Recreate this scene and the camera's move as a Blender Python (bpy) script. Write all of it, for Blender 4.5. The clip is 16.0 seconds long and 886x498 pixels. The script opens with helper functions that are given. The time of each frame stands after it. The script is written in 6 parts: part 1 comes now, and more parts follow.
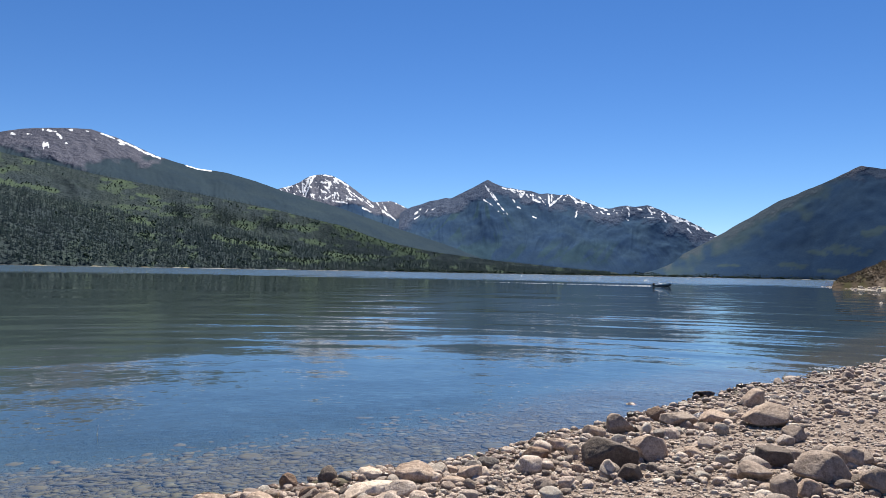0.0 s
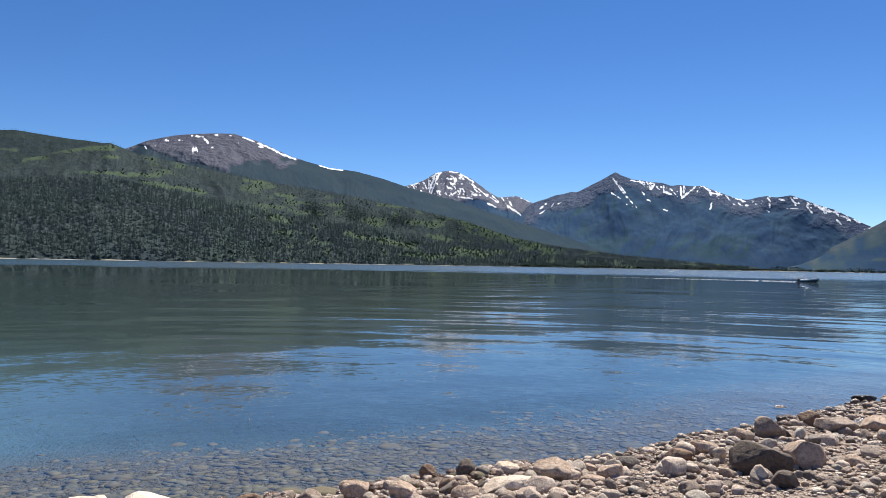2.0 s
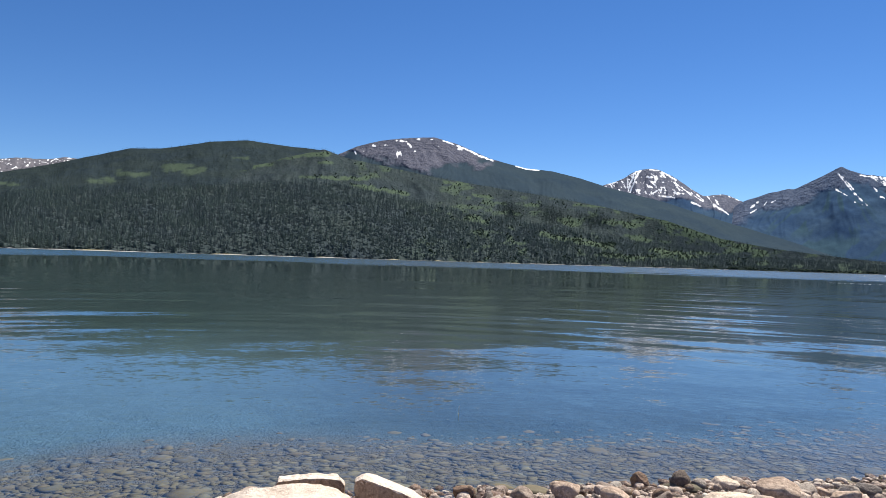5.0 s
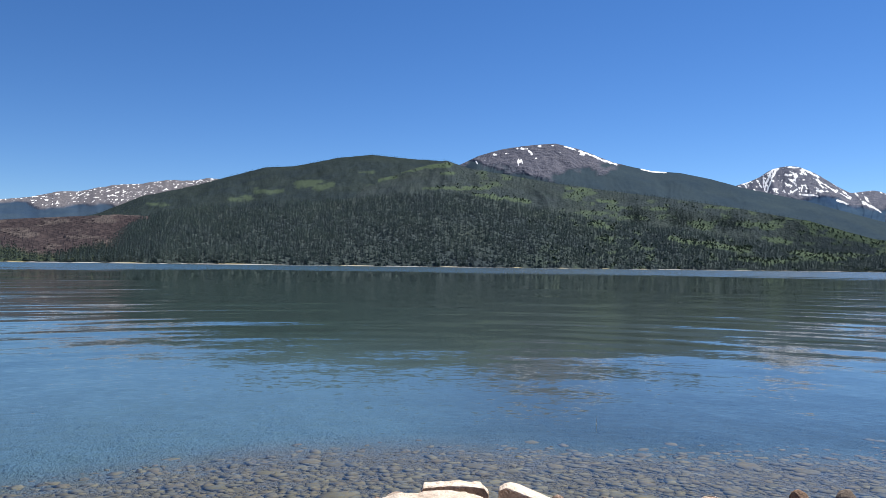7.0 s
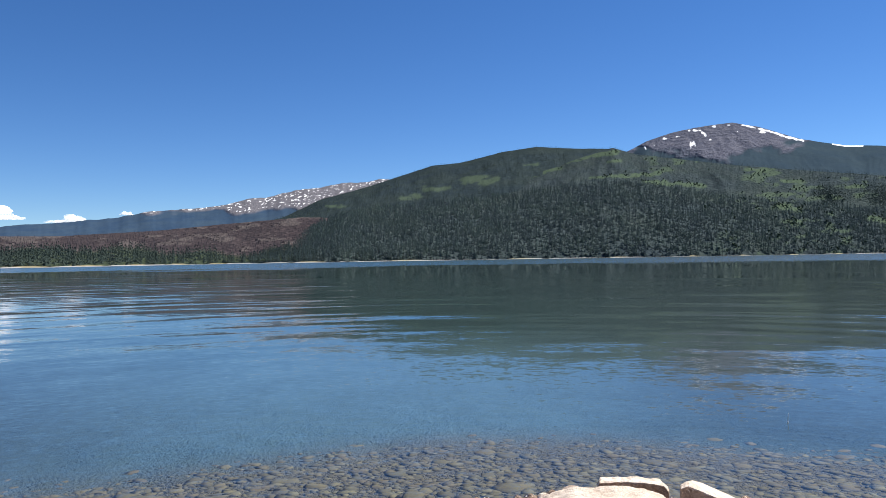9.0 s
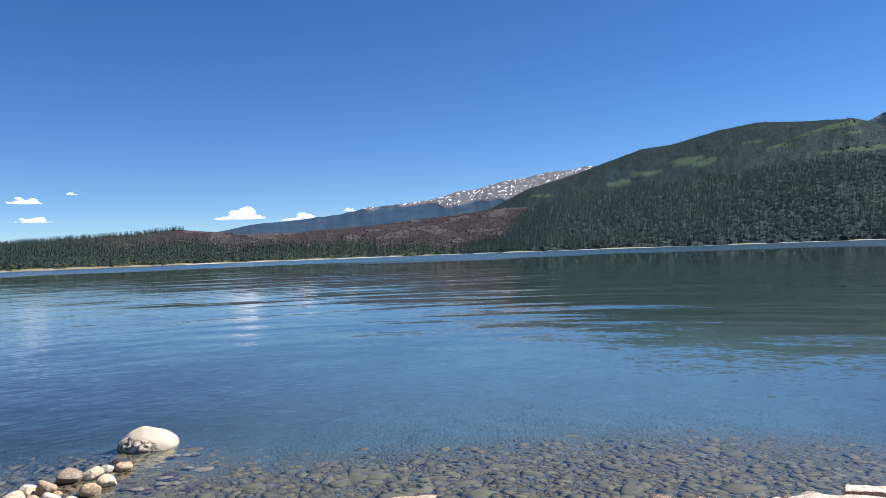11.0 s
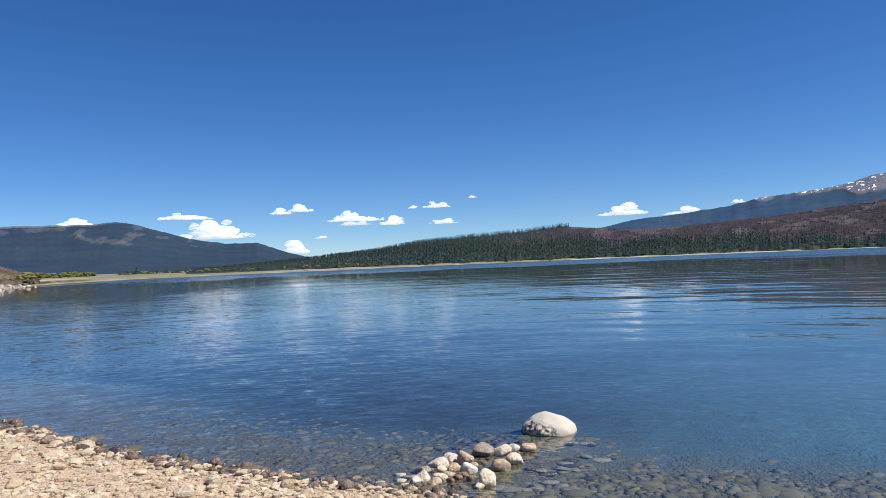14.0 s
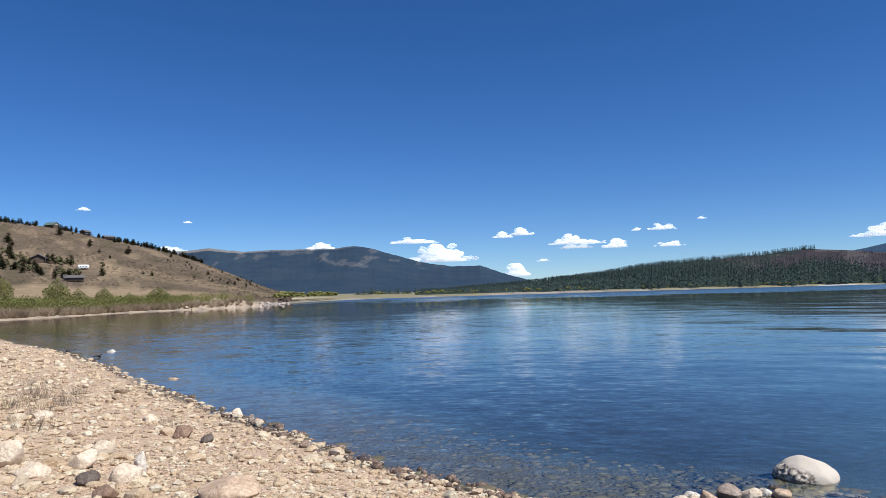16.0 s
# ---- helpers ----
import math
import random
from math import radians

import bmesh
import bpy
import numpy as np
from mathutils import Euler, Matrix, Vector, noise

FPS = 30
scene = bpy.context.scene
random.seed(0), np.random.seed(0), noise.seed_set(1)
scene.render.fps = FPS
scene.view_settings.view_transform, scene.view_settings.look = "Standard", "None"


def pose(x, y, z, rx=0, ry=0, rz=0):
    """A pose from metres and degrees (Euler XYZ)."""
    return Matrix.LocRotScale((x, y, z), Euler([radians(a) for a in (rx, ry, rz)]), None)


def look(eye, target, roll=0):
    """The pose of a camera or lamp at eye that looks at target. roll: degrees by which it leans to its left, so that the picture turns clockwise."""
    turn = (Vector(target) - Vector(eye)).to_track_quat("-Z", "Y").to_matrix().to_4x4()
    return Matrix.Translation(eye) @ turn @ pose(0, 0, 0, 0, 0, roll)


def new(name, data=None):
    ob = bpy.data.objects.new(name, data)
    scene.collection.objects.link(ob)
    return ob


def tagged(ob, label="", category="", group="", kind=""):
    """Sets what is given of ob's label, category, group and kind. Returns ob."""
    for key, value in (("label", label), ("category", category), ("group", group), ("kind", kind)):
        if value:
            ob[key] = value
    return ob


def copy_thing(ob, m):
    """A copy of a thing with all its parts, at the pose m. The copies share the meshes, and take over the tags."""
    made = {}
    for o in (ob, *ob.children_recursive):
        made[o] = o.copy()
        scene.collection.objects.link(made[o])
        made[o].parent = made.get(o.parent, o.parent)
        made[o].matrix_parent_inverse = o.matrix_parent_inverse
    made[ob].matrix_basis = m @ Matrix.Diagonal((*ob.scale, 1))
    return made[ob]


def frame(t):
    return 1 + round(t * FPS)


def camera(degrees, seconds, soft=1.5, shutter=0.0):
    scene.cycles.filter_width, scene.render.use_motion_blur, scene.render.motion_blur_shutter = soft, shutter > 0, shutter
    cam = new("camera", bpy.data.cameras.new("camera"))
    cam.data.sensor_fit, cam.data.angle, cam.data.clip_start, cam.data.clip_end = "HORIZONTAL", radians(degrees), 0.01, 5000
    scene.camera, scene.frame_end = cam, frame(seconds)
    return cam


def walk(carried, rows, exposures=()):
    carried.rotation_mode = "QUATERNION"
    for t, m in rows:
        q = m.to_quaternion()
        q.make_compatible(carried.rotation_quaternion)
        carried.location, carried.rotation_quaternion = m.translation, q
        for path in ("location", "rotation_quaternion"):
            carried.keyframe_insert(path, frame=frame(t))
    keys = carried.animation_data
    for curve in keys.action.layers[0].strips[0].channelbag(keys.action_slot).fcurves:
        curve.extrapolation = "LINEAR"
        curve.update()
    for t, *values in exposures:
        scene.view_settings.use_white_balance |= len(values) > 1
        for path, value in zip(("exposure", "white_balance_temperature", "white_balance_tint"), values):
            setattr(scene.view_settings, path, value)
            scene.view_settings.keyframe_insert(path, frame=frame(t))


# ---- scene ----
# ---------------------------------------------------------------- camera
cam = camera(62.8, 16.0, 0.85)
PATH = [
    (0.0, -0.003, -0.067, 1.993, 0.00, 1.82, -1.14),
    (0.5, -0.024, -0.062, 1.991, 2.26, 1.76, -1.09),
    (1.0, -0.052, -0.059, 1.990, 4.80, 1.60, -1.01),
    (1.5, -0.079, -0.057, 1.989, 7.35, 1.44, -0.98),
    (2.0, -0.104, -0.061, 1.988, 9.88, 1.25, -1.03),
    (2.5, -0.126, -0.071, 1.988, 12.31, 1.05, -1.07),
    (3.0, -0.144, -0.090, 1.988, 14.92, 0.87, -1.13),
    (3.5, -0.163, -0.110, 1.992, 17.80, 0.78, -1.15),
    (4.0, -0.180, -0.133, 1.997, 20.46, 0.74, -1.32),
    (6.5, -0.296, -0.248, 2.012, 32.27, 1.24, -1.45),
    (7.0, -0.314, -0.267, 2.011, 34.92, 1.32, -0.76),
    (7.5, -0.316, -0.274, 2.009, 37.86, 1.30, -0.24),
    (8.0, -0.310, -0.273, 2.009, 41.36, 1.16, 0.15),
    (10.5, -0.311, -0.283, 2.016, 59.51, 0.36, 1.80),
    (11.0, -0.334, -0.294, 2.012, 64.37, 0.33, 1.99),
    (11.5, -0.369, -0.308, 2.003, 69.40, 0.23, 2.04),
    (12.0, -0.405, -0.323, 1.994, 74.47, 0.02, 2.11),
    (12.5, -0.438, -0.340, 1.985, 79.08, -0.17, 2.24),
    (13.0, -0.462, -0.358, 1.981, 83.84, -0.17, 2.46),
    (13.5, -0.476, -0.373, 1.986, 89.04, 0.29, 2.26),
    (14.0, -0.482, -0.394, 1.997, 93.90, 1.05, 2.21),
    (14.5, -0.480, -0.424, 2.007, 98.69, 1.94, 1.98),
    (15.0, -0.472, -0.453, 2.015, 103.34, 2.73, 1.81),
    (15.5, -0.464, -0.485, 2.020, 107.47, 3.20, 1.61),
    (16.0, -0.457, -0.517, 2.018, 111.19, 3.42, 1.43),
]
walk(cam, [(t, pose(x, y, z, 90 + pitch, roll, yaw)) for t, x, y, z, yaw, pitch, roll in PATH],
     [(0.0, 0.78, 6680, 10), (4.0, 0.80, 6680, 10), (8.0, 0.81, 6620, 10), (11.0, 0.83, 6330, 10), (13.0, 0.64, 6080, 10), (16.0, 0.48, 5860, 10)])

# ---------------------------------------------------------------- sky and sun
SUN_AZ, SUN_EL = 12.0, 55.0          # degrees clockwise from +y, and above the horizon
world = bpy.data.worlds.new("world")
scene.world = world
world.use_nodes = True
wn, wl = world.node_tree.nodes, world.node_tree.links
sky = wn.new("ShaderNodeTexSky")
sky.sky_type = "NISHITA"
sky.sun_disc = False
sky.sun_elevation, sky.sun_rotation = radians(SUN_EL), radians(SUN_AZ)
sky.altitude, sky.air_density, sky.dust_density, sky.ozone_density = 2800.0, 1.0, 0.0, 3.0
wn["Background"].inputs[1].default_value = 0.068
deep = wn.new("ShaderNodeHueSaturation")
deep.inputs["Hue"].default_value, deep.inputs["Saturation"].default_value = 0.504, 1.22
wl.new(sky.outputs[0], deep.inputs["Color"])
clear_air = wn.new("ShaderNodeMix")
clear_air.data_type, clear_air.blend_type = "RGBA", "MULTIPLY"
clear_air.inputs[0].default_value, clear_air.inputs[7].default_value = 1.0, (0.85, 0.945, 1.05, 1)
wl.new(deep.outputs[0], clear_air.inputs[6])
wl.new(clear_air.outputs[2], wn["Background"].inputs[0])

sun_data = bpy.data.lights.new("sun", "SUN")
sun_data.energy, sun_data.angle, sun_data.color = 5.0, radians(0.53), (1.0, 0.935, 0.84)
sun = new("sun", sun_data)
sun_dir = Vector((math.sin(radians(SUN_AZ)) * math.cos(radians(SUN_EL)), math.cos(radians(SUN_AZ)) * math.cos(radians(SUN_EL)), math.sin(radians(SUN_EL))))
sun.matrix_world = look(sun_dir * 60, (0, 0, 0))


# ---------------------------------------------------------------- materials
def material(name):
    m = bpy.data.materials.new(name)
    m.use_nodes = True
    nt = m.node_tree
    return m, nt, nt.nodes["Principled BSDF"]


def nd(nt, kind, **sets):
    n = nt.nodes.new("ShaderNode" + kind)
    for key, value in sets.items():
        n.inputs[key].default_value = value
    return n


def tex_noise(nt, scale, detail=4.0, rough=0.55, vec=None):
    n = nd(nt, "TexNoise", Scale=scale, Detail=detail, Roughness=rough)
    if vec is not None:
        nt.links.new(vec, n.inputs["Vector"])
    return n


def ramp(nt, fac, stops):
    r = nt.nodes.new("ShaderNodeValToRGB")
    while len(r.color_ramp.elements) < len(stops):
        r.color_ramp.elements.new(0.5)
    for e, (p, c) in zip(r.color_ramp.elements, stops):
        e.position, e.color = p, (*c, 1)
    nt.links.new(fac, r.inputs[0])
    return r.outputs[0]


def mix(nt, fac, a, b, mode="MIX"):
    n = nt.nodes.new("ShaderNodeMix")
    n.data_type, n.blend_type = "RGBA", mode
    for socket, value in ((n.inputs[0], fac), (n.inputs[6], a), (n.inputs[7], b)):
        if isinstance(value, bpy.types.NodeSocket):
            nt.links.new(value, socket)
        else:
            socket.default_value = (*value, 1) if isinstance(value, tuple) else value
    return n.outputs[2]


def math_node(nt, op, a, b=0.0):
    n = nt.nodes.new("ShaderNodeMath")
    n.operation = op
    for socket, value in zip(n.inputs, (a, b)):
        if isinstance(value, bpy.types.NodeSocket):
            nt.links.new(value, socket)
        else:
            socket.default_value = value
    return n.outputs[0]


def bump(nt, bsdf, height, dist, strength=1.0, under=None):
    b = nd(nt, "Bump", Strength=strength, Distance=dist)
    nt.links.new(height, b.inputs["Height"])
    if under is not None:
        nt.links.new(under, b.inputs["Normal"])
    if bsdf is not None:
        nt.links.new(b.outputs[0], bsdf.inputs["Normal"])
    return b.outputs[0]


def coords(nt):
    return nt.nodes.new("ShaderNodeTexCoord").outputs["Object"]


def attribute(nt, name):
    a = nt.nodes.new("ShaderNodeAttribute")
    a.attribute_name = name
    return a.outputs["Fac"]


def plain(name, colour, rough=0.7, metal=0.0, grain=12.0, vary=0.25, depth=0.002):
    m, nt, b = material(name)
    c = coords(nt)
    n = tex_noise(nt, grain, 5, 0.6, c)
    big = tex_noise(nt, grain * 0.13, 3, 0.5, c)
    lo = tuple(v * (1 - vary) for v in colour)
    hi = tuple(min(1, v * (1 + vary)) for v in colour)
    col = mix(nt, big.outputs[0], mix(nt, n.outputs[0], lo, hi), colour)
    nt.links.new(col, b.inputs["Base Color"])
    b.inputs["Roughness"].default_value, b.inputs["Metallic"].default_value = rough, metal
    bump(nt, b, n.outputs[0], depth)
    return m


def stone_material(name, stops, random_socket, wet=False, grain=30.0, pits=(0.46, 0.43, 0.41), relief=0.045):
    """Stone whose tone is set stone by stone, with mineral grain, veins and lichen specks."""
    m, nt, b = material(name)
    c = coords(nt)
    if random_socket == "object":
        pick = nt.nodes.new("ShaderNodeObjectInfo").outputs["Random"]
    else:
        pick = nt.nodes.new("ShaderNodeNewGeometry").outputs["Random Per Island"]
    tone = ramp(nt, pick, stops)
    big = tex_noise(nt, grain * 0.14, 4, 0.6, c)
    fine = tex_noise(nt, grain, 6, 0.7, c)
    speck = tex_noise(nt, grain * 3.1, 2, 0.5, c)
    col = mix(nt, ramp(nt, big.outputs[0], [(0.35, (0, 0, 0)), (0.7, (1, 1, 1))]), mix(nt, 1.0, tone, (0.72, 0.66, 0.60), "MULTIPLY"), tone)
    col = mix(nt, ramp(nt, fine.outputs[0], [(0.36, (0.85, 0.85, 0.85)), (0.58, (0, 0, 0))]), col, mix(nt, 1.0, col, pits, "MULTIPLY"))
    col = mix(nt, ramp(nt, speck.outputs[0], [(0.60, (0, 0, 0)), (0.68, (0.6, 0.6, 0.6))]), col, mix(nt, 1.0, tone, (1.35, 1.33, 1.3), "MULTIPLY"))
    if wet:
        col = mix(nt, 1.0, col, (0.42, 0.35, 0.29), "MULTIPLY")
    nt.links.new(col, b.inputs["Base Color"])
    b.inputs["Roughness"].default_value = 0.22 if wet else 0.82
    h = mix(nt, 0.4, fine.outputs[0], big.outputs[0])
    bump(nt, b, h, relief, 0.85)
    return m


DRY = [(0.0, (0.226, 0.193, 0.166)), (0.14, (0.424, 0.353, 0.300)), (0.30, (0.632, 0.533, 0.453)), (0.46, (0.490, 0.430, 0.383)), (0.60, (0.808, 0.696, 0.601)),
       (0.74, (0.567, 0.458, 0.387)), (0.88, (0.840, 0.790, 0.699)), (1.0, (0.174, 0.152, 0.137))]
PALE = [(0.0, (0.551, 0.424, 0.275)), (0.22, (0.682, 0.547, 0.367)), (0.34, (0.440, 0.335, 0.232)), (0.46, (0.734, 0.633, 0.450)), (0.64, (0.581, 0.442, 0.297)), (0.8, (0.743, 0.686, 0.529)), (0.92, (0.638, 0.486, 0.316)), (1.0, (0.367, 0.275, 0.183))]
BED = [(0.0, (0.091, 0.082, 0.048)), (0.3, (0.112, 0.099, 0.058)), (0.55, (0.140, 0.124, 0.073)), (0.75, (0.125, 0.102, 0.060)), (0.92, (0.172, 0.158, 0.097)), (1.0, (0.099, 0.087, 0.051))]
MAT_STONE = stone_material("dry_stone", DRY, "object", grain=26)
MAT_PEBBLE = stone_material("shore_pebble", DRY, "island", grain=40)
MAT_PALE = stone_material("pale_pebble", PALE, "island", grain=40, pits=(0.70, 0.66, 0.62))
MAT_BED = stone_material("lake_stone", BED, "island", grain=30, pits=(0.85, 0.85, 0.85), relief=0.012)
MAT_WET = stone_material("wet_stone", DRY, "island", wet=True, grain=30)


def tinted_stone(name, colour, wet=False, pits=(0.46, 0.43, 0.41)):
    return stone_material(name, [(0.0, tuple(v * 0.88 for v in colour)), (1.0, tuple(v * 1.1 for v in colour))], "object", wet, 26, pits)


MAT_HERO = {
    "tan": tinted_stone("tan_stone", (0.55, 0.436, 0.345)),
    "pale": tinted_stone("pale_stone", (0.73, 0.63, 0.52), False, (0.68, 0.64, 0.6)),
    "grey": tinted_stone("grey_stone", (0.40, 0.328, 0.272)),
    "dark": tinted_stone("dark_stone", (0.16, 0.128, 0.105)),
    "brown": tinted_stone("brown_stone", (0.30, 0.20, 0.135)),
    "white": tinted_stone("white_stone", (0.76, 0.68, 0.60), False, (0.72, 0.69, 0.64)),
    # brighter, warmer copies of pale, tan and white: sunlight put into the colour
    "cream": tinted_stone("sunlit_pale_stone", (0.80, 0.68, 0.52), False, (0.68, 0.64, 0.6)),
    "sunlit_tan": tinted_stone("sunlit_tan_stone", (0.60, 0.455, 0.32), False, (0.55, 0.5, 0.46)),
    "quartz": tinted_stone("sunlit_white_stone", (0.82, 0.76, 0.66), False, (0.72, 0.69, 0.64)),
    "slab_side": tinted_stone("slab_side_stone", (0.46, 0.345, 0.255), False, (0.42, 0.38, 0.34)),
    "lake": tinted_stone("lake_boulder", (0.25, 0.225, 0.18), False, (0.7, 0.7, 0.7)),
    "wet": tinted_stone("waterline_stone", (0.20, 0.17, 0.14), True),
}


def ground_material():
    m, nt, b = material("gravel_ground")
    c = coords(nt)
    vor = nd(nt, "TexVoronoi", Scale=26.0)
    nt.links.new(c, vor.inputs["Vector"])
    vor2 = nd(nt, "TexVoronoi", Scale=70.0)
    nt.links.new(c, vor2.inputs["Vector"])
    n = tex_noise(nt, 1.3, 5, 0.6, c)
    f = tex_noise(nt, 60, 4, 0.7, c)
    dry = ramp(nt, vor.outputs["Color"], [(0.0, (0.180, 0.136, 0.108)), (0.3, (0.290, 0.230, 0.188)), (0.6, (0.360, 0.292, 0.242)), (0.85, (0.440, 0.370, 0.316)), (1.0, (0.240, 0.180, 0.144))])
    small = ramp(nt, vor2.outputs["Color"], [(0.0, (0.220, 0.170, 0.136)), (0.5, (0.335, 0.270, 0.224)), (1.0, (0.420, 0.352, 0.296))])
    dry = mix(nt, ramp(nt, n.outputs[0], [(0.42, (0, 0, 0)), (0.58, (1, 1, 1))]), dry, small)
    # crevice shade between pebbles, multiplied into the colour
    gap_shade = ramp(nt, vor.outputs["Distance"], [(0.3, (0, 0, 0)), (0.75, (0.9, 0.9, 0.9))])
    dry = mix(nt, gap_shade, dry, mix(nt, 1.0, dry, (0.62, 0.57, 0.53), "MULTIPLY"))
    dry = mix(nt, ramp(nt, f.outputs[0], [(0.4, (0.5, 0.5, 0.5)), (0.6, (0, 0, 0))]), dry, mix(nt, 1.0, dry, (0.65, 0.6, 0.55), "MULTIPLY"))
    dry = mix(nt, attribute(nt, "pale"), dry, mix(nt, 1.0, mix(nt, 0.25, dry, (0.52, 0.42, 0.33)), (1.62, 1.46, 1.22), "MULTIPLY"))
    bed = ramp(nt, vor.outputs["Color"], [(0.0, (0.074, 0.065, 0.045)), (0.5, (0.088, 0.077, 0.053)), (1.0, (0.106, 0.095, 0.067))])
    # blue scattered by the water body, painted onto the bed
    water_blue = (0.060, 0.122, 0.168)
    grass = mix(nt, n.outputs[0], (0.13, 0.125, 0.06), (0.24, 0.20, 0.11))
    bank = mix(nt, n.outputs[0], (0.20, 0.18, 0.145), (0.30, 0.265, 0.215))
    col = mix(nt, attribute(nt, "bed"), dry, bed)
    col = mix(nt, attribute(nt, "water_blue"), col, water_blue)
    # the water's loss of light with depth, put into the bed colour
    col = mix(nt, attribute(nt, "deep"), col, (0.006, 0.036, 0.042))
    # darker bed tones round the bay and towards the lake head
    col = mix(nt, attribute(nt, "bay_dark"), col, (0.012, 0.019, 0.024))
    col = mix(nt, attribute(nt, "head_dark"), col, (0.022, 0.046, 0.058))
    col = mix(nt, attribute(nt, "bank"), col, bank)
    col = mix(nt, attribute(nt, "grass"), col, grass)
    col = mix(nt, attribute(nt, "straw"), col, mix(nt, n.outputs[0], (0.30, 0.235, 0.14), (0.46, 0.37, 0.235)))
    col = mix(nt, attribute(nt, "sand"), col, mix(nt, n.outputs[0], (0.35, 0.262, 0.172), (0.48, 0.375, 0.262)))
    nt.links.new(col, b.inputs["Base Color"])
    b.inputs["Roughness"].default_value = 0.9
    h = mix(nt, 0.35, vor.outputs["Distance"], vor2.outputs["Distance"])
    bump(nt, b, h, -0.05, 1.0)
    return m


def vec_math(nt, op, a, b=None, scale=None):
    n = nt.nodes.new("ShaderNodeVectorMath")
    n.operation = op
    for socket, value in zip(n.inputs, (a, b)):
        if isinstance(value, bpy.types.NodeSocket):
            nt.links.new(value, socket)
        elif value is not None:
            socket.default_value = value
    if isinstance(scale, bpy.types.NodeSocket):
        nt.links.new(scale, n.inputs["Scale"])
    elif scale is not None:
        n.inputs["Scale"].default_value = scale
    return n.outputs["Value"] if op == "LENGTH" else n.outputs[0]


def water_material():
    m, nt, b = material("lake_water")
    c = coords(nt)
    # low waves that have turned to run in along the shore all round the bay: tilts along the way in, and across it
    away = vec_math(nt, "LENGTH", c)
    axes = nt.nodes.new("ShaderNodeSeparateXYZ")
    nt.links.new(c, axes.inputs[0])
    bearing = math_node(nt, "ARCTAN2", axes.outputs[0], axes.outputs[1])
    inward = vec_math(nt, "NORMALIZE", c)
    across = vec_math(nt, "CROSS_PRODUCT", inward, (0, 0, 1))
    shelter = ramp(nt, math_node(nt, "DIVIDE", bearing, -2.6), [(0.42, (1, 1, 1)), (0.70, (0.26, 0.26, 0.26))])
    sheltered = ramp(nt, math_node(nt, "DIVIDE", bearing, -2.6), [(0.50, (0, 0, 0)), (0.70, (0.58, 0.58, 0.58))])
    exposed = ramp(nt, math_node(nt, "DIVIDE", math_node(nt, "SUBTRACT", 0.6, bearing), 3.2), [(0.16, (0.17, 0.17, 0.17)), (0.30, (0, 0, 0))])
    offing = ramp(nt, math_node(nt, "DIVIDE", away, 100.0), [(0.07, (0.3, 0.3, 0.3)), (0.13, (0.46, 0.46, 0.46)), (0.22, (1, 1, 1))])
    patch = tex_noise(nt, 0.045, 3, 0.5, c)
    gust = ramp(nt, patch.outputs[0], [(0.38, (0.45, 0.45, 0.45)), (0.62, (1, 1, 1))])

    calm = ramp(nt, math_node(nt, "DIVIDE", away, 100.0), [(0.05, (1, 1, 1)), (0.09, (0.50, 0.50, 0.50)), (0.14, (0.26, 0.26, 0.26)), (0.24, (0.12, 0.12, 0.12)), (0.45, (0.06, 0.06, 0.06))])
    inner = ramp(nt, math_node(nt, "DIVIDE", away, 100.0), [(0.35, (1, 1, 1)), (0.85, (0.22, 0.22, 0.22))])
    sheltered = math_node(nt, "MULTIPLY", sheltered, inner)
    calm = math_node(nt, "MAXIMUM", math_node(nt, "MAXIMUM", calm, sheltered), exposed)

    def rings(spread):
        ring = nt.nodes.new("ShaderNodeCombineXYZ")
        nt.links.new(away, ring.inputs[0])
        nt.links.new(math_node(nt, "MULTIPLY", bearing, spread), ring.inputs[1])
        return ring.outputs[0]

    def waves(scale, spread, amount, detail=2.0):
        n = tex_noise(nt, scale, detail, 0.55, rings(spread))
        return math_node(nt, "MULTIPLY", math_node(nt, "SUBTRACT", n.outputs[0], 0.5), amount)

    long_waves = math_node(nt, "MULTIPLY", math_node(nt, "ADD", waves(0.30, 5.0, 0.07), waves(0.95, 5.5, 0.14, 3.0)), math_node(nt, "MULTIPLY", shelter, offing))
    long_waves = math_node(nt, "ADD", long_waves, math_node(nt, "MULTIPLY", waves(3.2, 4.0, 0.20), sheltered))
    ripples = math_node(nt, "MULTIPLY", math_node(nt, "ADD", waves(8.5, 3.2, 0.36), waves(23.0, 3.4, 0.46, 3.0)), math_node(nt, "MULTIPLY", gust, calm))
    # a breeze ruffles the open lake far out, in streaks
    far = math_node(nt, "DIVIDE", away, 1000.0)
    streak = tex_noise(nt, 0.02, 4, 0.6, rings(160.0))
    edge = math_node(nt, "ADD", far, math_node(nt, "MULTIPLY", math_node(nt, "SUBTRACT", streak.outputs[0], 0.5), 0.22))
    breeze = ramp(nt, edge, [(0.19, (0, 0, 0)), (0.23, (1, 1, 1))])
    ripples = math_node(nt, "MULTIPLY", ripples, math_node(nt, "ADD", math_node(nt, "MULTIPLY", breeze, 26.0), 1.0))
    lateral = tex_noise(nt, 7.0, 3, 0.6, c)
    cross = ramp(nt, math_node(nt, "DIVIDE", away, 100.0), [(0.3, (0.3, 0.3, 0.3)), (1.0, (1, 1, 1))])
    tilt = vec_math(nt, "SCALE", inward, scale=math_node(nt, "ADD", long_waves, ripples))
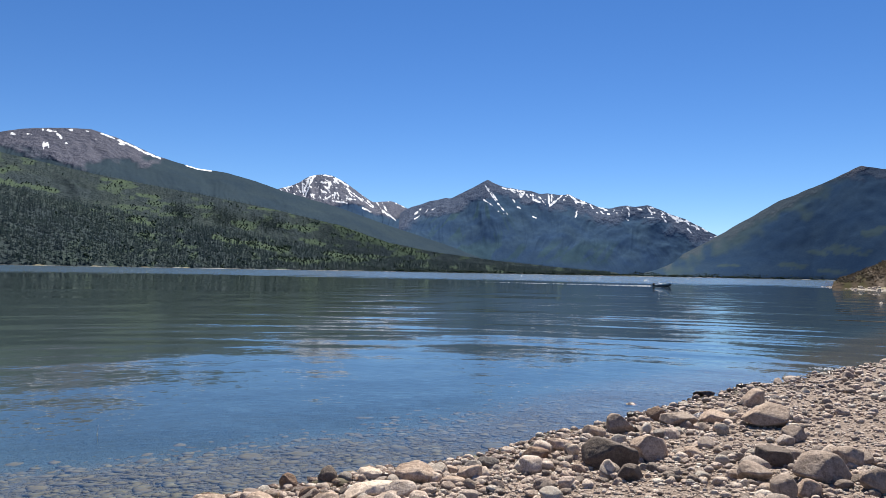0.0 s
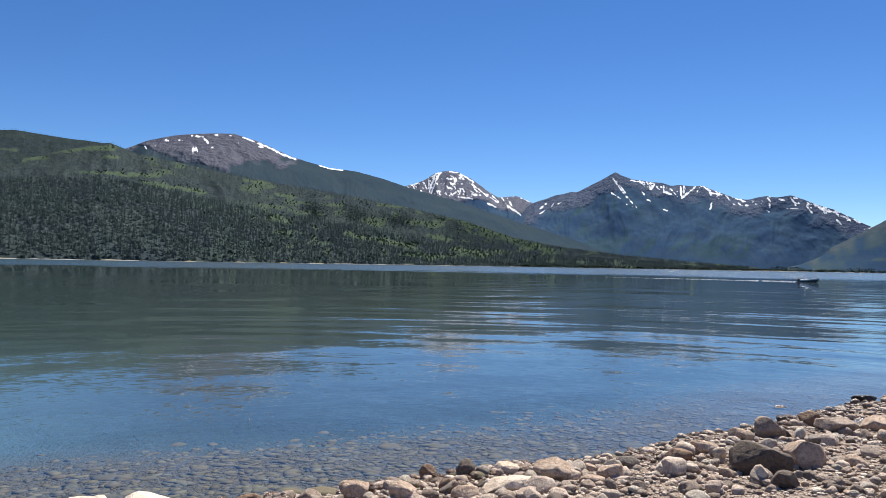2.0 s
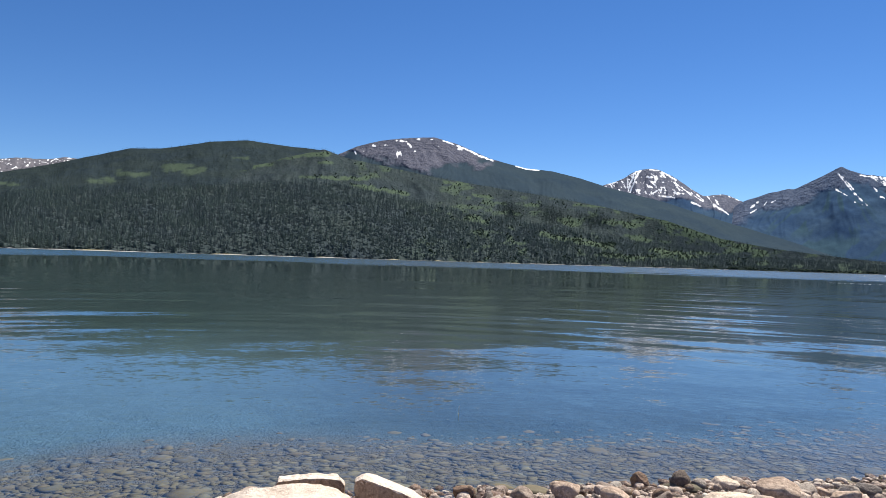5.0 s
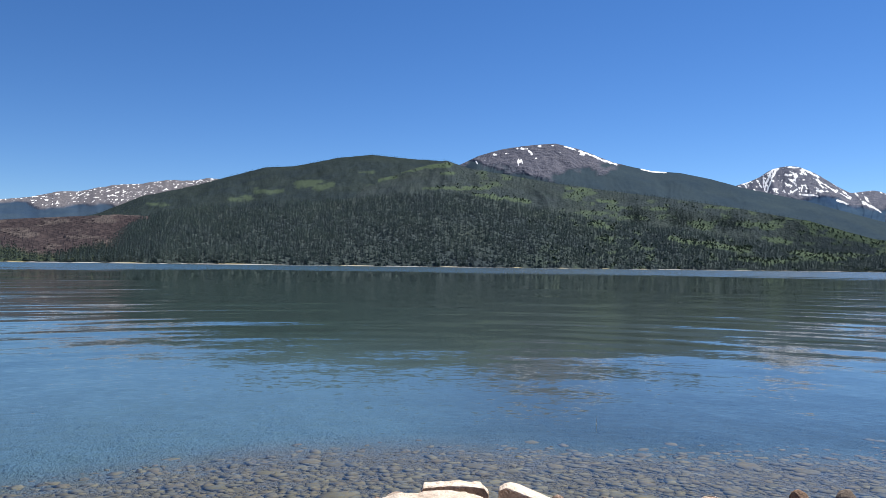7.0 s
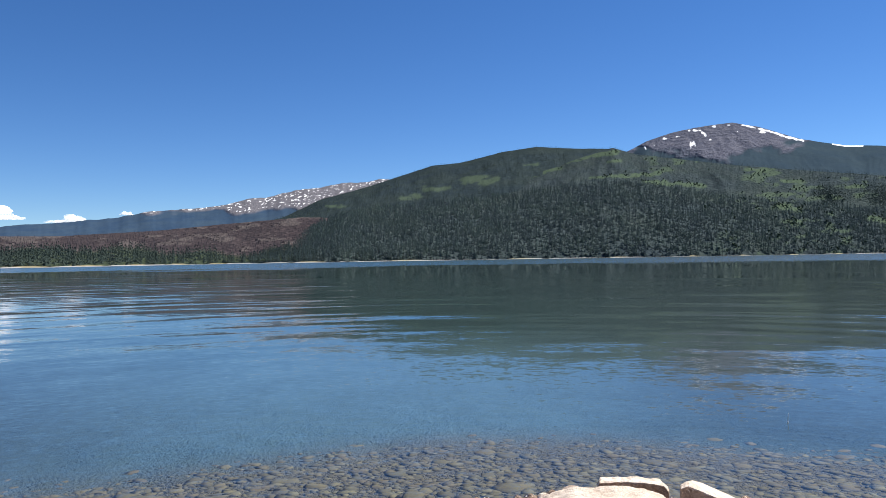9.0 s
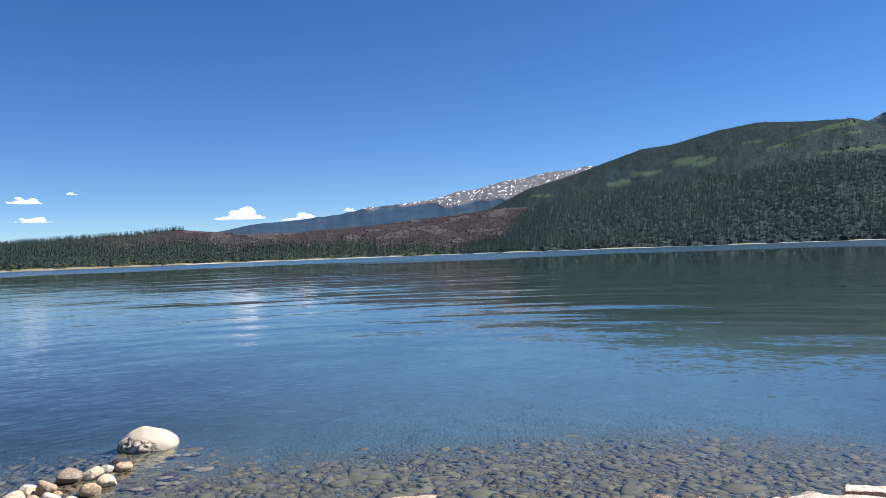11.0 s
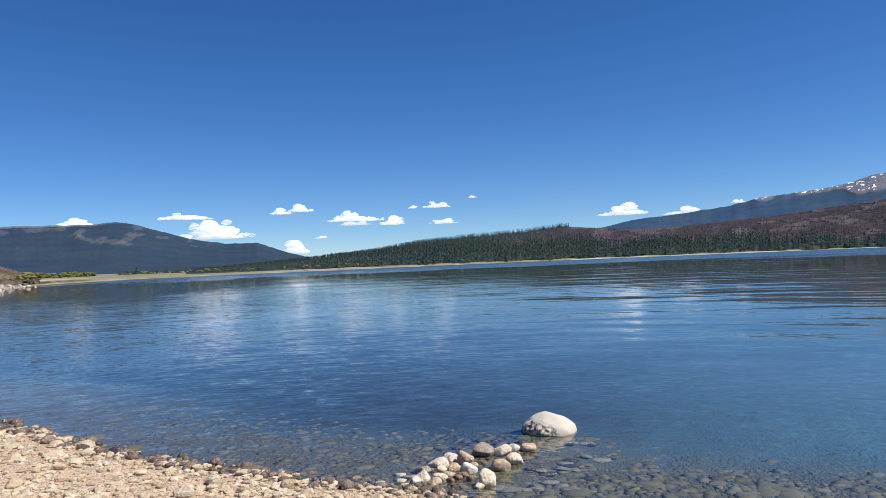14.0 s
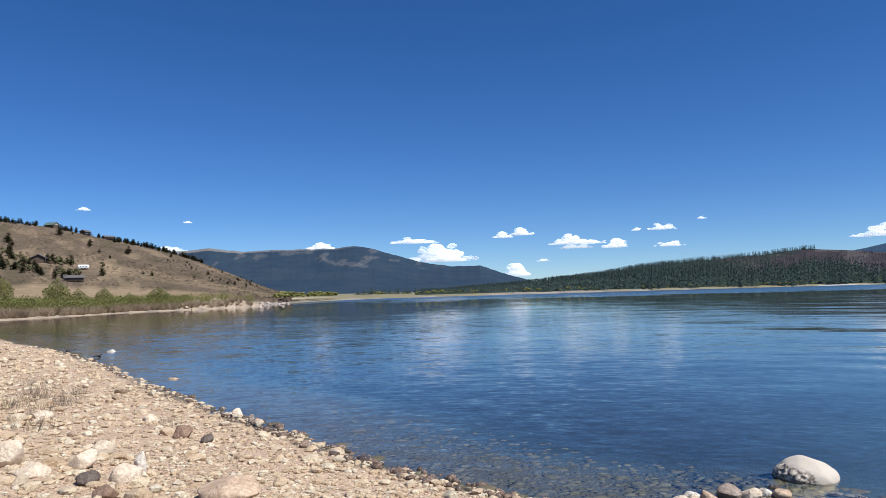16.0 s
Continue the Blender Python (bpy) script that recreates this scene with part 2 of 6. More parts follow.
    tilt = vec_math(nt, "ADD", tilt, vec_math(nt, "SCALE", across, scale=math_node(nt, "MULTIPLY", math_node(nt, "SUBTRACT", lateral.outputs[0], 0.5), cross)))
    flat = vec_math(nt, "MULTIPLY", tilt, (1, 1, 0))
    nt.links.new(vec_math(nt, "NORMALIZE", vec_math(nt, "ADD", flat, (0, 0, 1))), b.inputs["Normal"])
    b.inputs["Base Color"].default_value = (0.76, 0.92, 0.95, 1)
    nt.links.new(math_node(nt, "MULTIPLY", breeze, 0.2), b.inputs["Roughness"])
    b.inputs["IOR"].default_value = 1.333
    b.inputs["Transmission Weight"].default_value = 1.0
    return m


def mountain_material(name, forest, forest2, rock, rock2, meadow, cell=0.1, relief=0.7, crag=22.0, grain=(0.62, 0.66, 0.7)):
    """Wooded slope with bare rock, meadow and snow where the land's own attributes say so."""
    m, nt, b = material(name)
    c = coords(nt)
    crowns = nd(nt, "TexVoronoi", Scale=cell)
    nt.links.new(c, crowns.inputs["Vector"])
    broad = tex_noise(nt, 0.006, 5, 0.6, c)
    mid = tex_noise(nt, 0.035, 5, 0.65, c)
    fine = tex_noise(nt, 0.22, 3, 0.6, c)
    trees = mix(nt, ramp(nt, broad.outputs[0], [(0.35, (0, 0, 0)), (0.65, (1, 1, 1))]), forest, forest2)
    trees = mix(nt, ramp(nt, crowns.outputs["Color"], [(0.2, (0, 0, 0)), (0.9, (1, 1, 1))]), mix(nt, 1.0, trees, grain, "MULTIPLY"), trees)
    stone = mix(nt, ramp(nt, mid.outputs[0], [(0.35, (0, 0, 0)), (0.68, (1, 1, 1))]), rock, rock2)
    stone = mix(nt, ramp(nt, fine.outputs[0], [(0.35, (0.5, 0.5, 0.5)), (0.6, (0, 0, 0))]), stone, mix(nt, 1.0, stone, (0.6, 0.6, 0.6), "MULTIPLY"))
    green = mix(nt, mid.outputs[0], meadow, mix(nt, 1.0, meadow, (0.6, 0.65, 0.6), "MULTIPLY"))
    col = mix(nt, attribute(nt, "meadow"), trees, green)
    col = mix(nt, attribute(nt, "rock"), col, stone)
    drift = math_node(nt, "ADD", attribute(nt, "snow"), math_node(nt, "MULTIPLY", math_node(nt, "SUBTRACT", mid.outputs[0], 0.5), 0.35))
    drift = math_node(nt, "ADD", drift, math_node(nt, "MULTIPLY", math_node(nt, "SUBTRACT", fine.outputs[0], 0.5), 0.35))
    col = mix(nt, ramp(nt, drift, [(0.44, (0, 0, 0)), (0.66, (1, 1, 1))]), col, (0.84, 0.87, 0.9))
    nt.links.new(col, b.inputs["Base Color"])
    b.inputs["Roughness"].default_value = 1.0
    b.inputs["Specular IOR Level"].default_value = 0.0
    crags = bump(nt, None, math_node(nt, "MULTIPLY", mid.outputs[0], attribute(nt, "rock")), crag, 0.8)
    bump(nt, b, crowns.outputs["Distance"], 5.0, relief, under=crags)
    return m


def foliage(name, stops, rough=0.8, thin=0.0, by_plant=False):
    m, nt, b = material(name)
    c = coords(nt)
    pick = nt.nodes.new("ShaderNodeNewGeometry").outputs["Random Per Island"]
    if by_plant:
        pick = mix(nt, 0.25, attribute(nt, "tone"), pick)
    big = tex_noise(nt, 0.012, 4, 0.6, c)
    fac = mix(nt, 0.4 if by_plant else 0.65, pick, ramp(nt, big.outputs[0], [(0.3, (0, 0, 0)), (0.7, (1, 1, 1))]))
    col = ramp(nt, fac, stops)
    nt.links.new(col, b.inputs["Base Color"])
    b.inputs["Roughness"].default_value = rough
    b.inputs["Specular IOR Level"].default_value = 0.0
    if thin:
        glow = nt.nodes.new("ShaderNodeBsdfTranslucent")
        nt.links.new(col, glow.inputs["Color"])
        both = nt.nodes.new("ShaderNodeMixShader")
        both.inputs[0].default_value = thin
        nt.links.new(b.outputs[0], both.inputs[1])
        nt.links.new(glow.outputs[0], both.inputs[2])
        nt.links.new(both.outputs[0], nt.nodes["Material Output"].inputs[0])
    return m


MAT_GROUND = ground_material()
MAT_WATER = water_material()
# needle tones raised and blued: distance haze put into the colour
MAT_CONIFER = foliage("conifer_needles", [(0.0, (0.076, 0.104, 0.115)), (0.35, (0.086, 0.119, 0.128)), (0.65, (0.091, 0.134, 0.126)), (1.0, (0.112, 0.147, 0.138))], 0.8, 0.55, True)
# darker copy of the conifer tones, without that haze lift
MAT_DARK_CONIFER = foliage("dark_conifer_needles", [(0.0, (0.032, 0.048, 0.050)), (0.5, (0.046, 0.066, 0.060)), (1.0, (0.066, 0.086, 0.068))], 0.8, 0.3, True)
MAT_PINE = foliage("pine_needles", [(0.0, (0.058, 0.059, 0.032)), (0.5, (0.091, 0.088, 0.046)), (1.0, (0.137, 0.121, 0.066))], 0.8, 0.15)
MAT_ASPEN = foliage("aspen_leaves", [(0.0, (0.055, 0.078, 0.060)), (0.5, (0.064, 0.090, 0.066)), (1.0, (0.076, 0.102, 0.074))], 0.8, 0.35)
MAT_BURNT = foliage("burnt_timber", [(0.0, (0.070, 0.063, 0.072)), (0.5, (0.117, 0.106, 0.115)), (1.0, (0.170, 0.158, 0.164))])
MAT_WILLOW = foliage("willow_leaves", [(0.0, (0.135, 0.143, 0.049)), (0.5, (0.206, 0.207, 0.069)), (1.0, (0.306, 0.260, 0.127))], 0.7, 0.4)
MAT_TWIG = foliage("bare_twigs", [(0.0, (0.167, 0.118, 0.078)), (0.5, (0.270, 0.206, 0.139)), (1.0, (0.437, 0.363, 0.258))])
MAT_SAGE = foliage("sage_leaves", [(0.0, (0.083, 0.070, 0.046)), (0.5, (0.138, 0.113, 0.079)), (1.0, (0.222, 0.179, 0.130))])
MAT_BARK = plain("bark", (0.11, 0.08, 0.06), 0.9, grain=20, depth=0.01)


# ---------------------------------------------------------------- mesh tools
RNG = np.random.default_rng(7)
TONE_RNG = np.random.default_rng(17)


def vnoise(x, y, seed=0):
    """Smooth lattice noise in -1..1, for arrays."""
    x, y = np.asarray(x, float), np.asarray(y, float)
    xi, yi = np.floor(x).astype(np.int64), np.floor(y).astype(np.int64)
    fx, fy = x - xi, y - yi
    fx, fy = fx * fx * fx * (fx * (fx * 6 - 15) + 10), fy * fy * fy * (fy * (fy * 6 - 15) + 10)

    def corner(i, j):
        h = (i * 374761393 + j * 668265263 + seed * 974711) & 0x7FFFFFFF
        h = ((h ^ (h >> 13)) * 1274126177) & 0x7FFFFFFF
        return ((h ^ (h >> 16)) & 0xFFFF) / 32767.5 - 1
    a, b, c, d = corner(xi, yi), corner(xi + 1, yi), corner(xi, yi + 1), corner(xi + 1, yi + 1)
    return (a * (1 - fx) + b * fx) * (1 - fy) + (c * (1 - fx) + d * fx) * fy


def fbm(x, y, seed=0, octaves=5, gain=0.5):
    total, amp = 0.0, 1.0
    for k in range(octaves):
        total, amp = total + amp * vnoise(x * 2 ** k, y * 2 ** k, seed + k), amp * gain
    return total


def ridged(x, y, seed=0, octaves=4):
    total, amp = 0.0, 1.0
    for k in range(octaves):
        total, amp = total + amp * (1 - 2 * np.abs(vnoise(x * 2 ** k, y * 2 ** k, seed + k))), amp * 0.5
    return total * 0.55


def smoothstep(a, b, x):
    t = np.clip((x - a) / (b - a), 0, 1)
    return t * t * (3 - 2 * t)


def np_mesh(name, verts, faces, smooth=True, **attrs):
    verts, faces = np.asarray(verts, np.float32).reshape(-1, 3), np.asarray(faces, np.int32)
    me = bpy.data.meshes.new(name)
    n, k = faces.shape
    me.vertices.add(len(verts))
    me.vertices.foreach_set("co", verts.ravel())
    me.loops.add(n * k)
    me.loops.foreach_set("vertex_index", faces.ravel())
    me.polygons.add(n)
    me.polygons.foreach_set("loop_start", np.arange(0, n * k, k, dtype=np.int32))
    me.polygons.foreach_set("use_smooth", np.full(n, smooth))
    me.update(calc_edges=True)
    me.validate()
    for key, value in attrs.items():
        me.attributes.new(key, "FLOAT", "POINT").data.foreach_set("value", np.asarray(value, np.float32).ravel())
    return me


def grid_faces(a, b, wrap=False):
    i = np.arange(a if wrap else a - 1)[:, None]
    j = np.arange(b - 1)[None, :]
    i2 = (i + 1) % a
    return np.stack(np.broadcast_arrays(i * b + j, i2 * b + j, i2 * b + j + 1, i * b + j + 1), -1).reshape(-1, 4)


def polar(az, r):
    a = np.radians(az)
    return -r * np.sin(a), r * np.cos(a)


def thing(name, me, mat, label="", category="", group="", kind=""):
    ob = new(name, me)
    if mat is not None:
        me.materials.clear()
        me.materials.append(mat)
    return tagged(ob, label, category, group, kind)


def bm_mesh(name, bm, mat, smooth=False):
    me = bpy.data.meshes.new(name)
    bm.to_mesh(me)
    bm.free()
    me.materials.append(mat)
    for p in me.polygons:
        p.use_smooth = smooth
    return me


def part(name, bm, mat, parent, label="", smooth=False):
    ob = new(name, bm_mesh(name, bm, mat, smooth))
    ob.parent = parent
    return tagged(ob, label)


def box(bm, size, at=(0, 0, 0), bevel=0.0, turn=0.0):
    got = bmesh.ops.create_cube(bm, size=1.0, matrix=Matrix.Translation(at) @ Matrix.Rotation(radians(turn), 4, "Z") @ Matrix.Diagonal((*size, 1)))
    if bevel:
        edges = list({e for v in got["verts"] for e in v.link_edges})
        bmesh.ops.bevel(bm, geom=edges, offset=bevel, segments=2, profile=0.5, affect="EDGES")
    return bm


def rod(bm, a, b, r1, r2, sides=6):
    a, b = Vector(a), Vector(b)
    m = Matrix.Translation((a + b) / 2) @ (b - a).to_track_quat("Z", "Y").to_matrix().to_4x4()
    bmesh.ops.create_cone(bm, cap_ends=True, segments=sides, radius1=r1, radius2=r2, depth=(b - a).length, matrix=m)
    return bm


# ---------------------------------------------------------------- the lake's outline and the lie of the land
# near shore, from the point beyond the cobbles round to the gravel bay
NEAR_SHORE = [(130, 222), (108.5, 205.8), (100.1, 189.9), (90.4, 163.7), (84, 138), (75, 110), (55, 75), (32, 43), (20, 28.5), (10.9, 17.7), (8.0, 15.4), (6.1, 13.7),
              (4.4, 12.0), (3.0, 10.4), (1.9, 9.3), (1.2, 8.7), (0.5, 7.7), (-0.4, 7.2), (-1.1, 6.7), (-1.7, 6.3), (-2.5, 5.7), (-3.3, 5.2), (-4.2, 4.5), (-5.0, 3.1),
              (-5.5, 1.6), (-6.1, 0.2), (-6.7, -0.8), (-7.15, -1.5), (-7.2, -1.9), (-7.6, -3.1), (-8.8, -5.2), (-10.1, -7.2), (-13.1, -11.8), (-17.5, -18.0),
              (-21.3, -23.8), (-30.2, -39.2), (-38, -56), (-47, -74), (-61, -79.6), (-75, -83)]
# far shore, from the rocky point across the bay, under the wooded hills, to the lake's head
FAR_SHORE = [(-92, -90), (-110, -90), (-130, -93), (-147, -98), (-160, -108), (-190, -122), (-215, -129), (-262, -138), (-300, -142), (-322, -122),
             (-370, -88), (-420, -58), (-500, 0), (-610, 108), (-770, 360), (-760, 560), (-707, 707), (-575, 996), (-414, 1545), (-218, 2490), (296, 3387),
             (1000, 3500), (1680, 3297), (2600, 1700), (1500, 800), (600, 430), (300, 300)]
SHORE = np.array(NEAR_SHORE + FAR_SHORE, float)


def shore_distance(x, y):
    """Signed metres to the waterline: positive on land, negative over the lake."""
    x, y = np.asarray(x, float), np.asarray(y, float)
    best = np.full(x.shape, 1e9)
    inside = np.zeros(x.shape, bool)
    for (ax, ay), (bx, by) in zip(SHORE, np.roll(SHORE, -1, 0)):
        ex, ey = bx - ax, by - ay
        t = np.clip(((x - ax) * ex + (y - ay) * ey) / (ex * ex + ey * ey), 0, 1)
        best = np.minimum(best, (x - ax - t * ex) ** 2 + (y - ay - t * ey) ** 2)
        cross = (ay > y) != (by > y)
        inside ^= cross & (x < ex * (y - ay) / (ey if ey else 1e-9) + ax)
    return np.where(inside, -1, 1) * np.sqrt(best)


def ground_height(x, y):
    x, y = np.asarray(x, float), np.asarray(y, float)
    r = np.hypot(x, y)
    d = shore_distance(x, y)
    near = 1 - smoothstep(60, 140, r)
    d = d + near * (0.16 * fbm(x * 0.7, y * 0.7, 3, 3) + 0.05 * vnoise(x * 3.1, y * 3.1, 9)) + (1 - near) * 0.5 * smoothstep(250, 600, r) * vnoise(x * 0.02, y * 0.02, 4)
    beach = np.where(d < 5.5, 0.075 * d, 0.4125 + 0.035 * (d - 5.5))
    beach = np.minimum(beach, 1.6 + 0.004 * d)
    low = smoothstep(520, 330, r)
    flat = np.minimum((0.20 - 0.13 * low) * d, 1.3 - 0.4 * low + 0.002 * d)
    land = near * beach + (1 - near) * flat
    bed = np.where(d > -1.6, 0.17 * d, -0.272 + 0.30 * (d + 1.6))
    bed = np.maximum(bed, -14)
    z = np.where(d > 0, land, bed)
    t = np.clip(((x + 6.9) * -1.6 + (y + 1.0) * 0.95) / (1.6 ** 2 + 0.95 ** 2), 0, 1)
    pile = np.hypot(x + 6.9 + 1.6 * t, y + 1.0 - 0.95 * t)
    z = np.maximum(z, -0.005 - 0.03 * t - 0.45 * np.maximum(pile - 0.30, 0))
    az = np.degrees(np.arctan2(-x, y))
    bluff = smoothstep(125.6, 126.6, az) * smoothstep(131.4, 129.8, az) * smoothstep(1.2, 4.5, d) * smoothstep(30, 12, d) * smoothstep(110, 125, r) * smoothstep(215, 190, r)
    return z + near * (0.018 * fbm(x * 2.2, y * 2.2, 21, 3)) + bluff * (0.7 + 0.4 * fbm(x * 0.12, y * 0.12, 22, 3))


def far_shore(az):
    """Distance of the last waterline along a bearing."""
    az = np.atleast_1d(np.asarray(az, float))
    vx, vy = -np.sin(np.radians(az)), np.cos(np.radians(az))
    out = np.zeros(len(az))
    for (ax, ay), (bx, by) in zip(SHORE, np.roll(SHORE, -1, 0)):
        ex, ey = bx - ax, by - ay
        det = vx * ey - vy * ex
        det = np.where(np.abs(det) < 1e-9, 1e-9, det)
        r = (ax * ey - ay * ex) / det
        s = (ax * vy - ay * vx) / det
        out = np.where((s >= 0) & (s <= 1) & (r > 0), np.maximum(out, r), out)
    return out


def build_ground():
    na = 520
    az = np.linspace(0, 360, na, endpoint=False)
    r = np.concatenate([np.geomspace(0.4, 4, 20, endpoint=False), np.geomspace(4, 40, 110, endpoint=False), np.geomspace(40, 300, 56, endpoint=False), np.geomspace(300, 4950, 44)])
    A, Rr = np.meshgrid(az, r, indexing="ij")
    x, y = polar(A, Rr)
    z = ground_height(x, y)
    d = shore_distance(x, y)
    near = 1 - smoothstep(60, 140, Rr)
    bed = smoothstep(0.42, 0.06, d + 0.12 * fbm(x * 1.5, y * 1.5, 17, 3))
    # where the bed carries the water's painted blue
    water_blue = smoothstep(-1.2, -3.6, d + 0.5 * fbm(x * 0.3, y * 0.3, 5, 3))
    bluff = smoothstep(125.4, 126.2, A) * smoothstep(131.8, 130.4, A) * smoothstep(13, 9, d + 3 * vnoise(x * 0.1, y * 0.1, 6)) * smoothstep(0, 0.6, d) * smoothstep(100, 115, Rr) * smoothstep(230, 200, Rr)
    beach = smoothstep(124.5, 126, A) * smoothstep(160, 150, A) * smoothstep(3.6, 2.2, d + vnoise(x * 0.15, y * 0.15, 7)) * smoothstep(-0.2, 0.3, d) * smoothstep(60, 75, Rr) * smoothstep(260, 230, Rr)
    sand = np.maximum(bluff, beach)
    straw = smoothstep(119, 122, A) * smoothstep(175, 165, A) * smoothstep(15, 24, d) * smoothstep(100, 130, Rr) * smoothstep(420, 330, Rr)
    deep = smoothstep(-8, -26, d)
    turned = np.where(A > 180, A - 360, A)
    bay_dark = water_blue * smoothstep(62, 98, turned)
    head_dark = water_blue * smoothstep(48, 26, turned)
    pale = near * smoothstep(-2.5, 5.5, -0.55 * x - 0.83 * y + 1.6 * fbm(x * 0.4, y * 0.4, 88, 4))
    grass = (1 - near) * smoothstep(3, 6, d * (1 + 1.2 * smoothstep(450, 700, Rr)) + 2 * vnoise(x * 0.03, y * 0.03, 8))
    bar = smoothstep(460, 420, Rr) * smoothstep(270, 300, Rr) * smoothstep(92, 96, A) * smoothstep(109, 105, A)
    grass = grass * (1 - 0.85 * bar)
    grass = np.where(Rr > 560, 1 - near, grass) * smoothstep(-4, 0, d)
    bank = (1 - near) * (1 - grass) * smoothstep(-1, 1, d)
    verts = np.stack([x, y, z], -1).reshape(-1, 3)
    faces = grid_faces(na, len(r), True)
    hub = len(verts)
    verts = np.vstack([verts, [[0, 0, float(ground_height(np.zeros(1), np.zeros(1))[0])]]])
    ring = np.arange(na) * len(r)
    faces = np.vstack([faces, np.stack([np.full(na // 2, hub), np.roll(ring, -2)[::2], np.roll(ring, -1)[::2], ring[::2]], -1)])
    pad = lambda a: np.append(a.ravel(), 0)
    me = np_mesh("ground", verts, faces, True, bed=pad(bed), water_blue=pad(water_blue), grass=pad(grass), bank=pad(bank), sand=pad(sand), straw=pad(straw), bay_dark=pad(bay_dark), head_dark=pad(head_dark), deep=pad(deep), pale=pad(pale))
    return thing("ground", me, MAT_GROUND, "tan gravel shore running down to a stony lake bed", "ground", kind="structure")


ground = build_ground()

bm = bmesh.new()
bmesh.ops.create_circle(bm, cap_ends=True, segments=96, radius=4900)
water = new("water", bm_mesh("water", bm, MAT_WATER))
water.visible_shadow = False
tagged(water, "clear blue lake water with light ripples", "water", kind="structure")



def build_far_bank():
    """A low washed bank of pale stones all along the far waterline."""
    az = np.arange(-30, 84, 0.08)
    r = far_shore(az)
    high = 0.12 + 0.45 * np.clip(fbm(az * 0.9, np.zeros_like(az), 140, 4) + 0.35, 0, 1) * (1 + r / 2500)
    rows = [(-0.6, -0.3 + 0 * high), (0.4, 0.3 * high), (1.6, 0.85 * high), (3.2, high), (7.0, 0.9 * high - 0.3)]
    verts = np.stack([np.stack([*polar(az, r + off), z], -1) for off, z in rows], 1)
    me = np_mesh("far_bank", verts, grid_faces(len(az), len(rows))[:, ::-1], True)
    return thing("far_bank", me, MAT_BANK, "thin pale stony bank along the far waterline", "bank", kind="structure")


MAT_BANK = plain("washed_bank", (0.29, 0.285, 0.285), 0.9, grain=0.6, vary=0.45, depth=0.3)
build_far_bank()


# ---------------------------------------------------------------- mountains
class Mountain:
    """A range seen along bearings: its skyline in degrees, the distance of its crest and of its foot."""

    def __init__(self, skyline, crest, foot, power, rough, seed, spurs=0.55, jag=0.03, bound=True):
        self.az, self.el = np.array(skyline, float).T
        order = np.argsort(self.az)
        self.az, self.el = self.az[order], self.el[order]
        self.crest, self.foot, self.power, self.rough, self.seed, self.spurs, self.jag, self.bound = crest, foot, power, rough, seed, spurs, jag, bound

    def feet(self, az):
        if not self.bound:
            return np.full(np.shape(az), float(self.foot))
        if callable(self.foot):
            return self.foot(az)
        return np.maximum(far_shore(az).reshape(np.shape(az)) + 14, self.foot)

    def crests(self, az):
        return np.maximum(self.crest, self.feet(az) + 420 * np.clip(1100 / self.feet(az), 0.3, 1))

    def top(self, az):
        el = (np.interp(az - 0.12, self.az, self.el) + 2 * np.interp(az, self.az, self.el) + np.interp(az + 0.12, self.az, self.el)) / 4
        el = el + self.jag * fbm(np.asarray(az) * 1.7, np.zeros_like(az), self.seed + 40, 4)
        return 2.0 + self.crests(az) * np.tan(np.radians(el))

    def height(self, az, u, feet, top):
        """u: 0 at the foot, 1 on the crest, past 1 behind it."""
        base = 1.2 - 3.0 * np.clip(1 - u * 60, 0, 1)
        rise = np.where(u <= 1, np.clip(u, 0, 1) ** self.power, np.clip(1 - 1.3 * (u - 1), -0.2, 1))
        z = base + (top - base) * rise
        warp = 0.35 * fbm(az * 0.25, u * 2.0, self.seed + 9, 3)
        spur = ridged(az * self.spurs + warp, u * 0.9, self.seed, 4)
        lump = fbm(az * 0.5, u * 3.5, self.seed + 5, 4)
        window = np.clip(u * 3, 0, 1) * np.clip((1.0 - u) * 5.0, 0.0, 1)
        return z + window * self.rough * top * (0.7 * (spur - 0.3) + 0.45 * lump)

    def place(self, az, u):
        az, u = np.asarray(az, float), np.asarray(u, float)
        feet, top = self.feet(az), self.top(az)
        r = feet + (self.crests(az) - feet) * u
        x, y = polar(az, r)
        return x, y, self.height(az, u, feet, top)

    def elevation(self, az, u):
        """Height angle of a place on the slope as seen from the shore."""
        x, y, z = self.place(az, u)
        return np.degrees(np.arctan2(z - 2, np.hypot(x, y)))

    def build(self, name, mat, label, step, rows, masks):
        az = np.arange(self.az[0], self.az[-1] + step, step)
        u = np.concatenate([1 - (1 - np.linspace(0, 1, rows)) ** 1.35, np.linspace(1, 1.5, 10)[1:]])
        A, U = np.meshgrid(az, u, indexing="ij")
        feet, top, crest = self.feet(az)[:, None], self.top(az)[:, None], self.crests(az)[:, None]
        Rr = np.minimum(feet + (crest - feet) * U, 4930)
        x, y = polar(A, Rr)
        z = self.height(A, U, feet, top)
        edge = smoothstep(0, 0.6, az - az[0]) * smoothstep(0, 0.6, az[-1] - az)
        z = z * np.maximum(edge, 0.0)[:, None] - 3 * (1 - edge)[:, None]
        el = np.degrees(np.arctan2(z - 2, Rr))
        rock, snow, meadow = masks(A, U, el)
        me = np_mesh(name, np.stack([x, y, z], -1), grid_faces(len(az), len(u))[:, ::-1], True, rock=np.clip(rock, 0, 1), snow=np.clip(snow, 0, 1), meadow=np.clip(meadow, 0, 1))
        return thing(name, me, mat, label, "mountain", kind="structure")


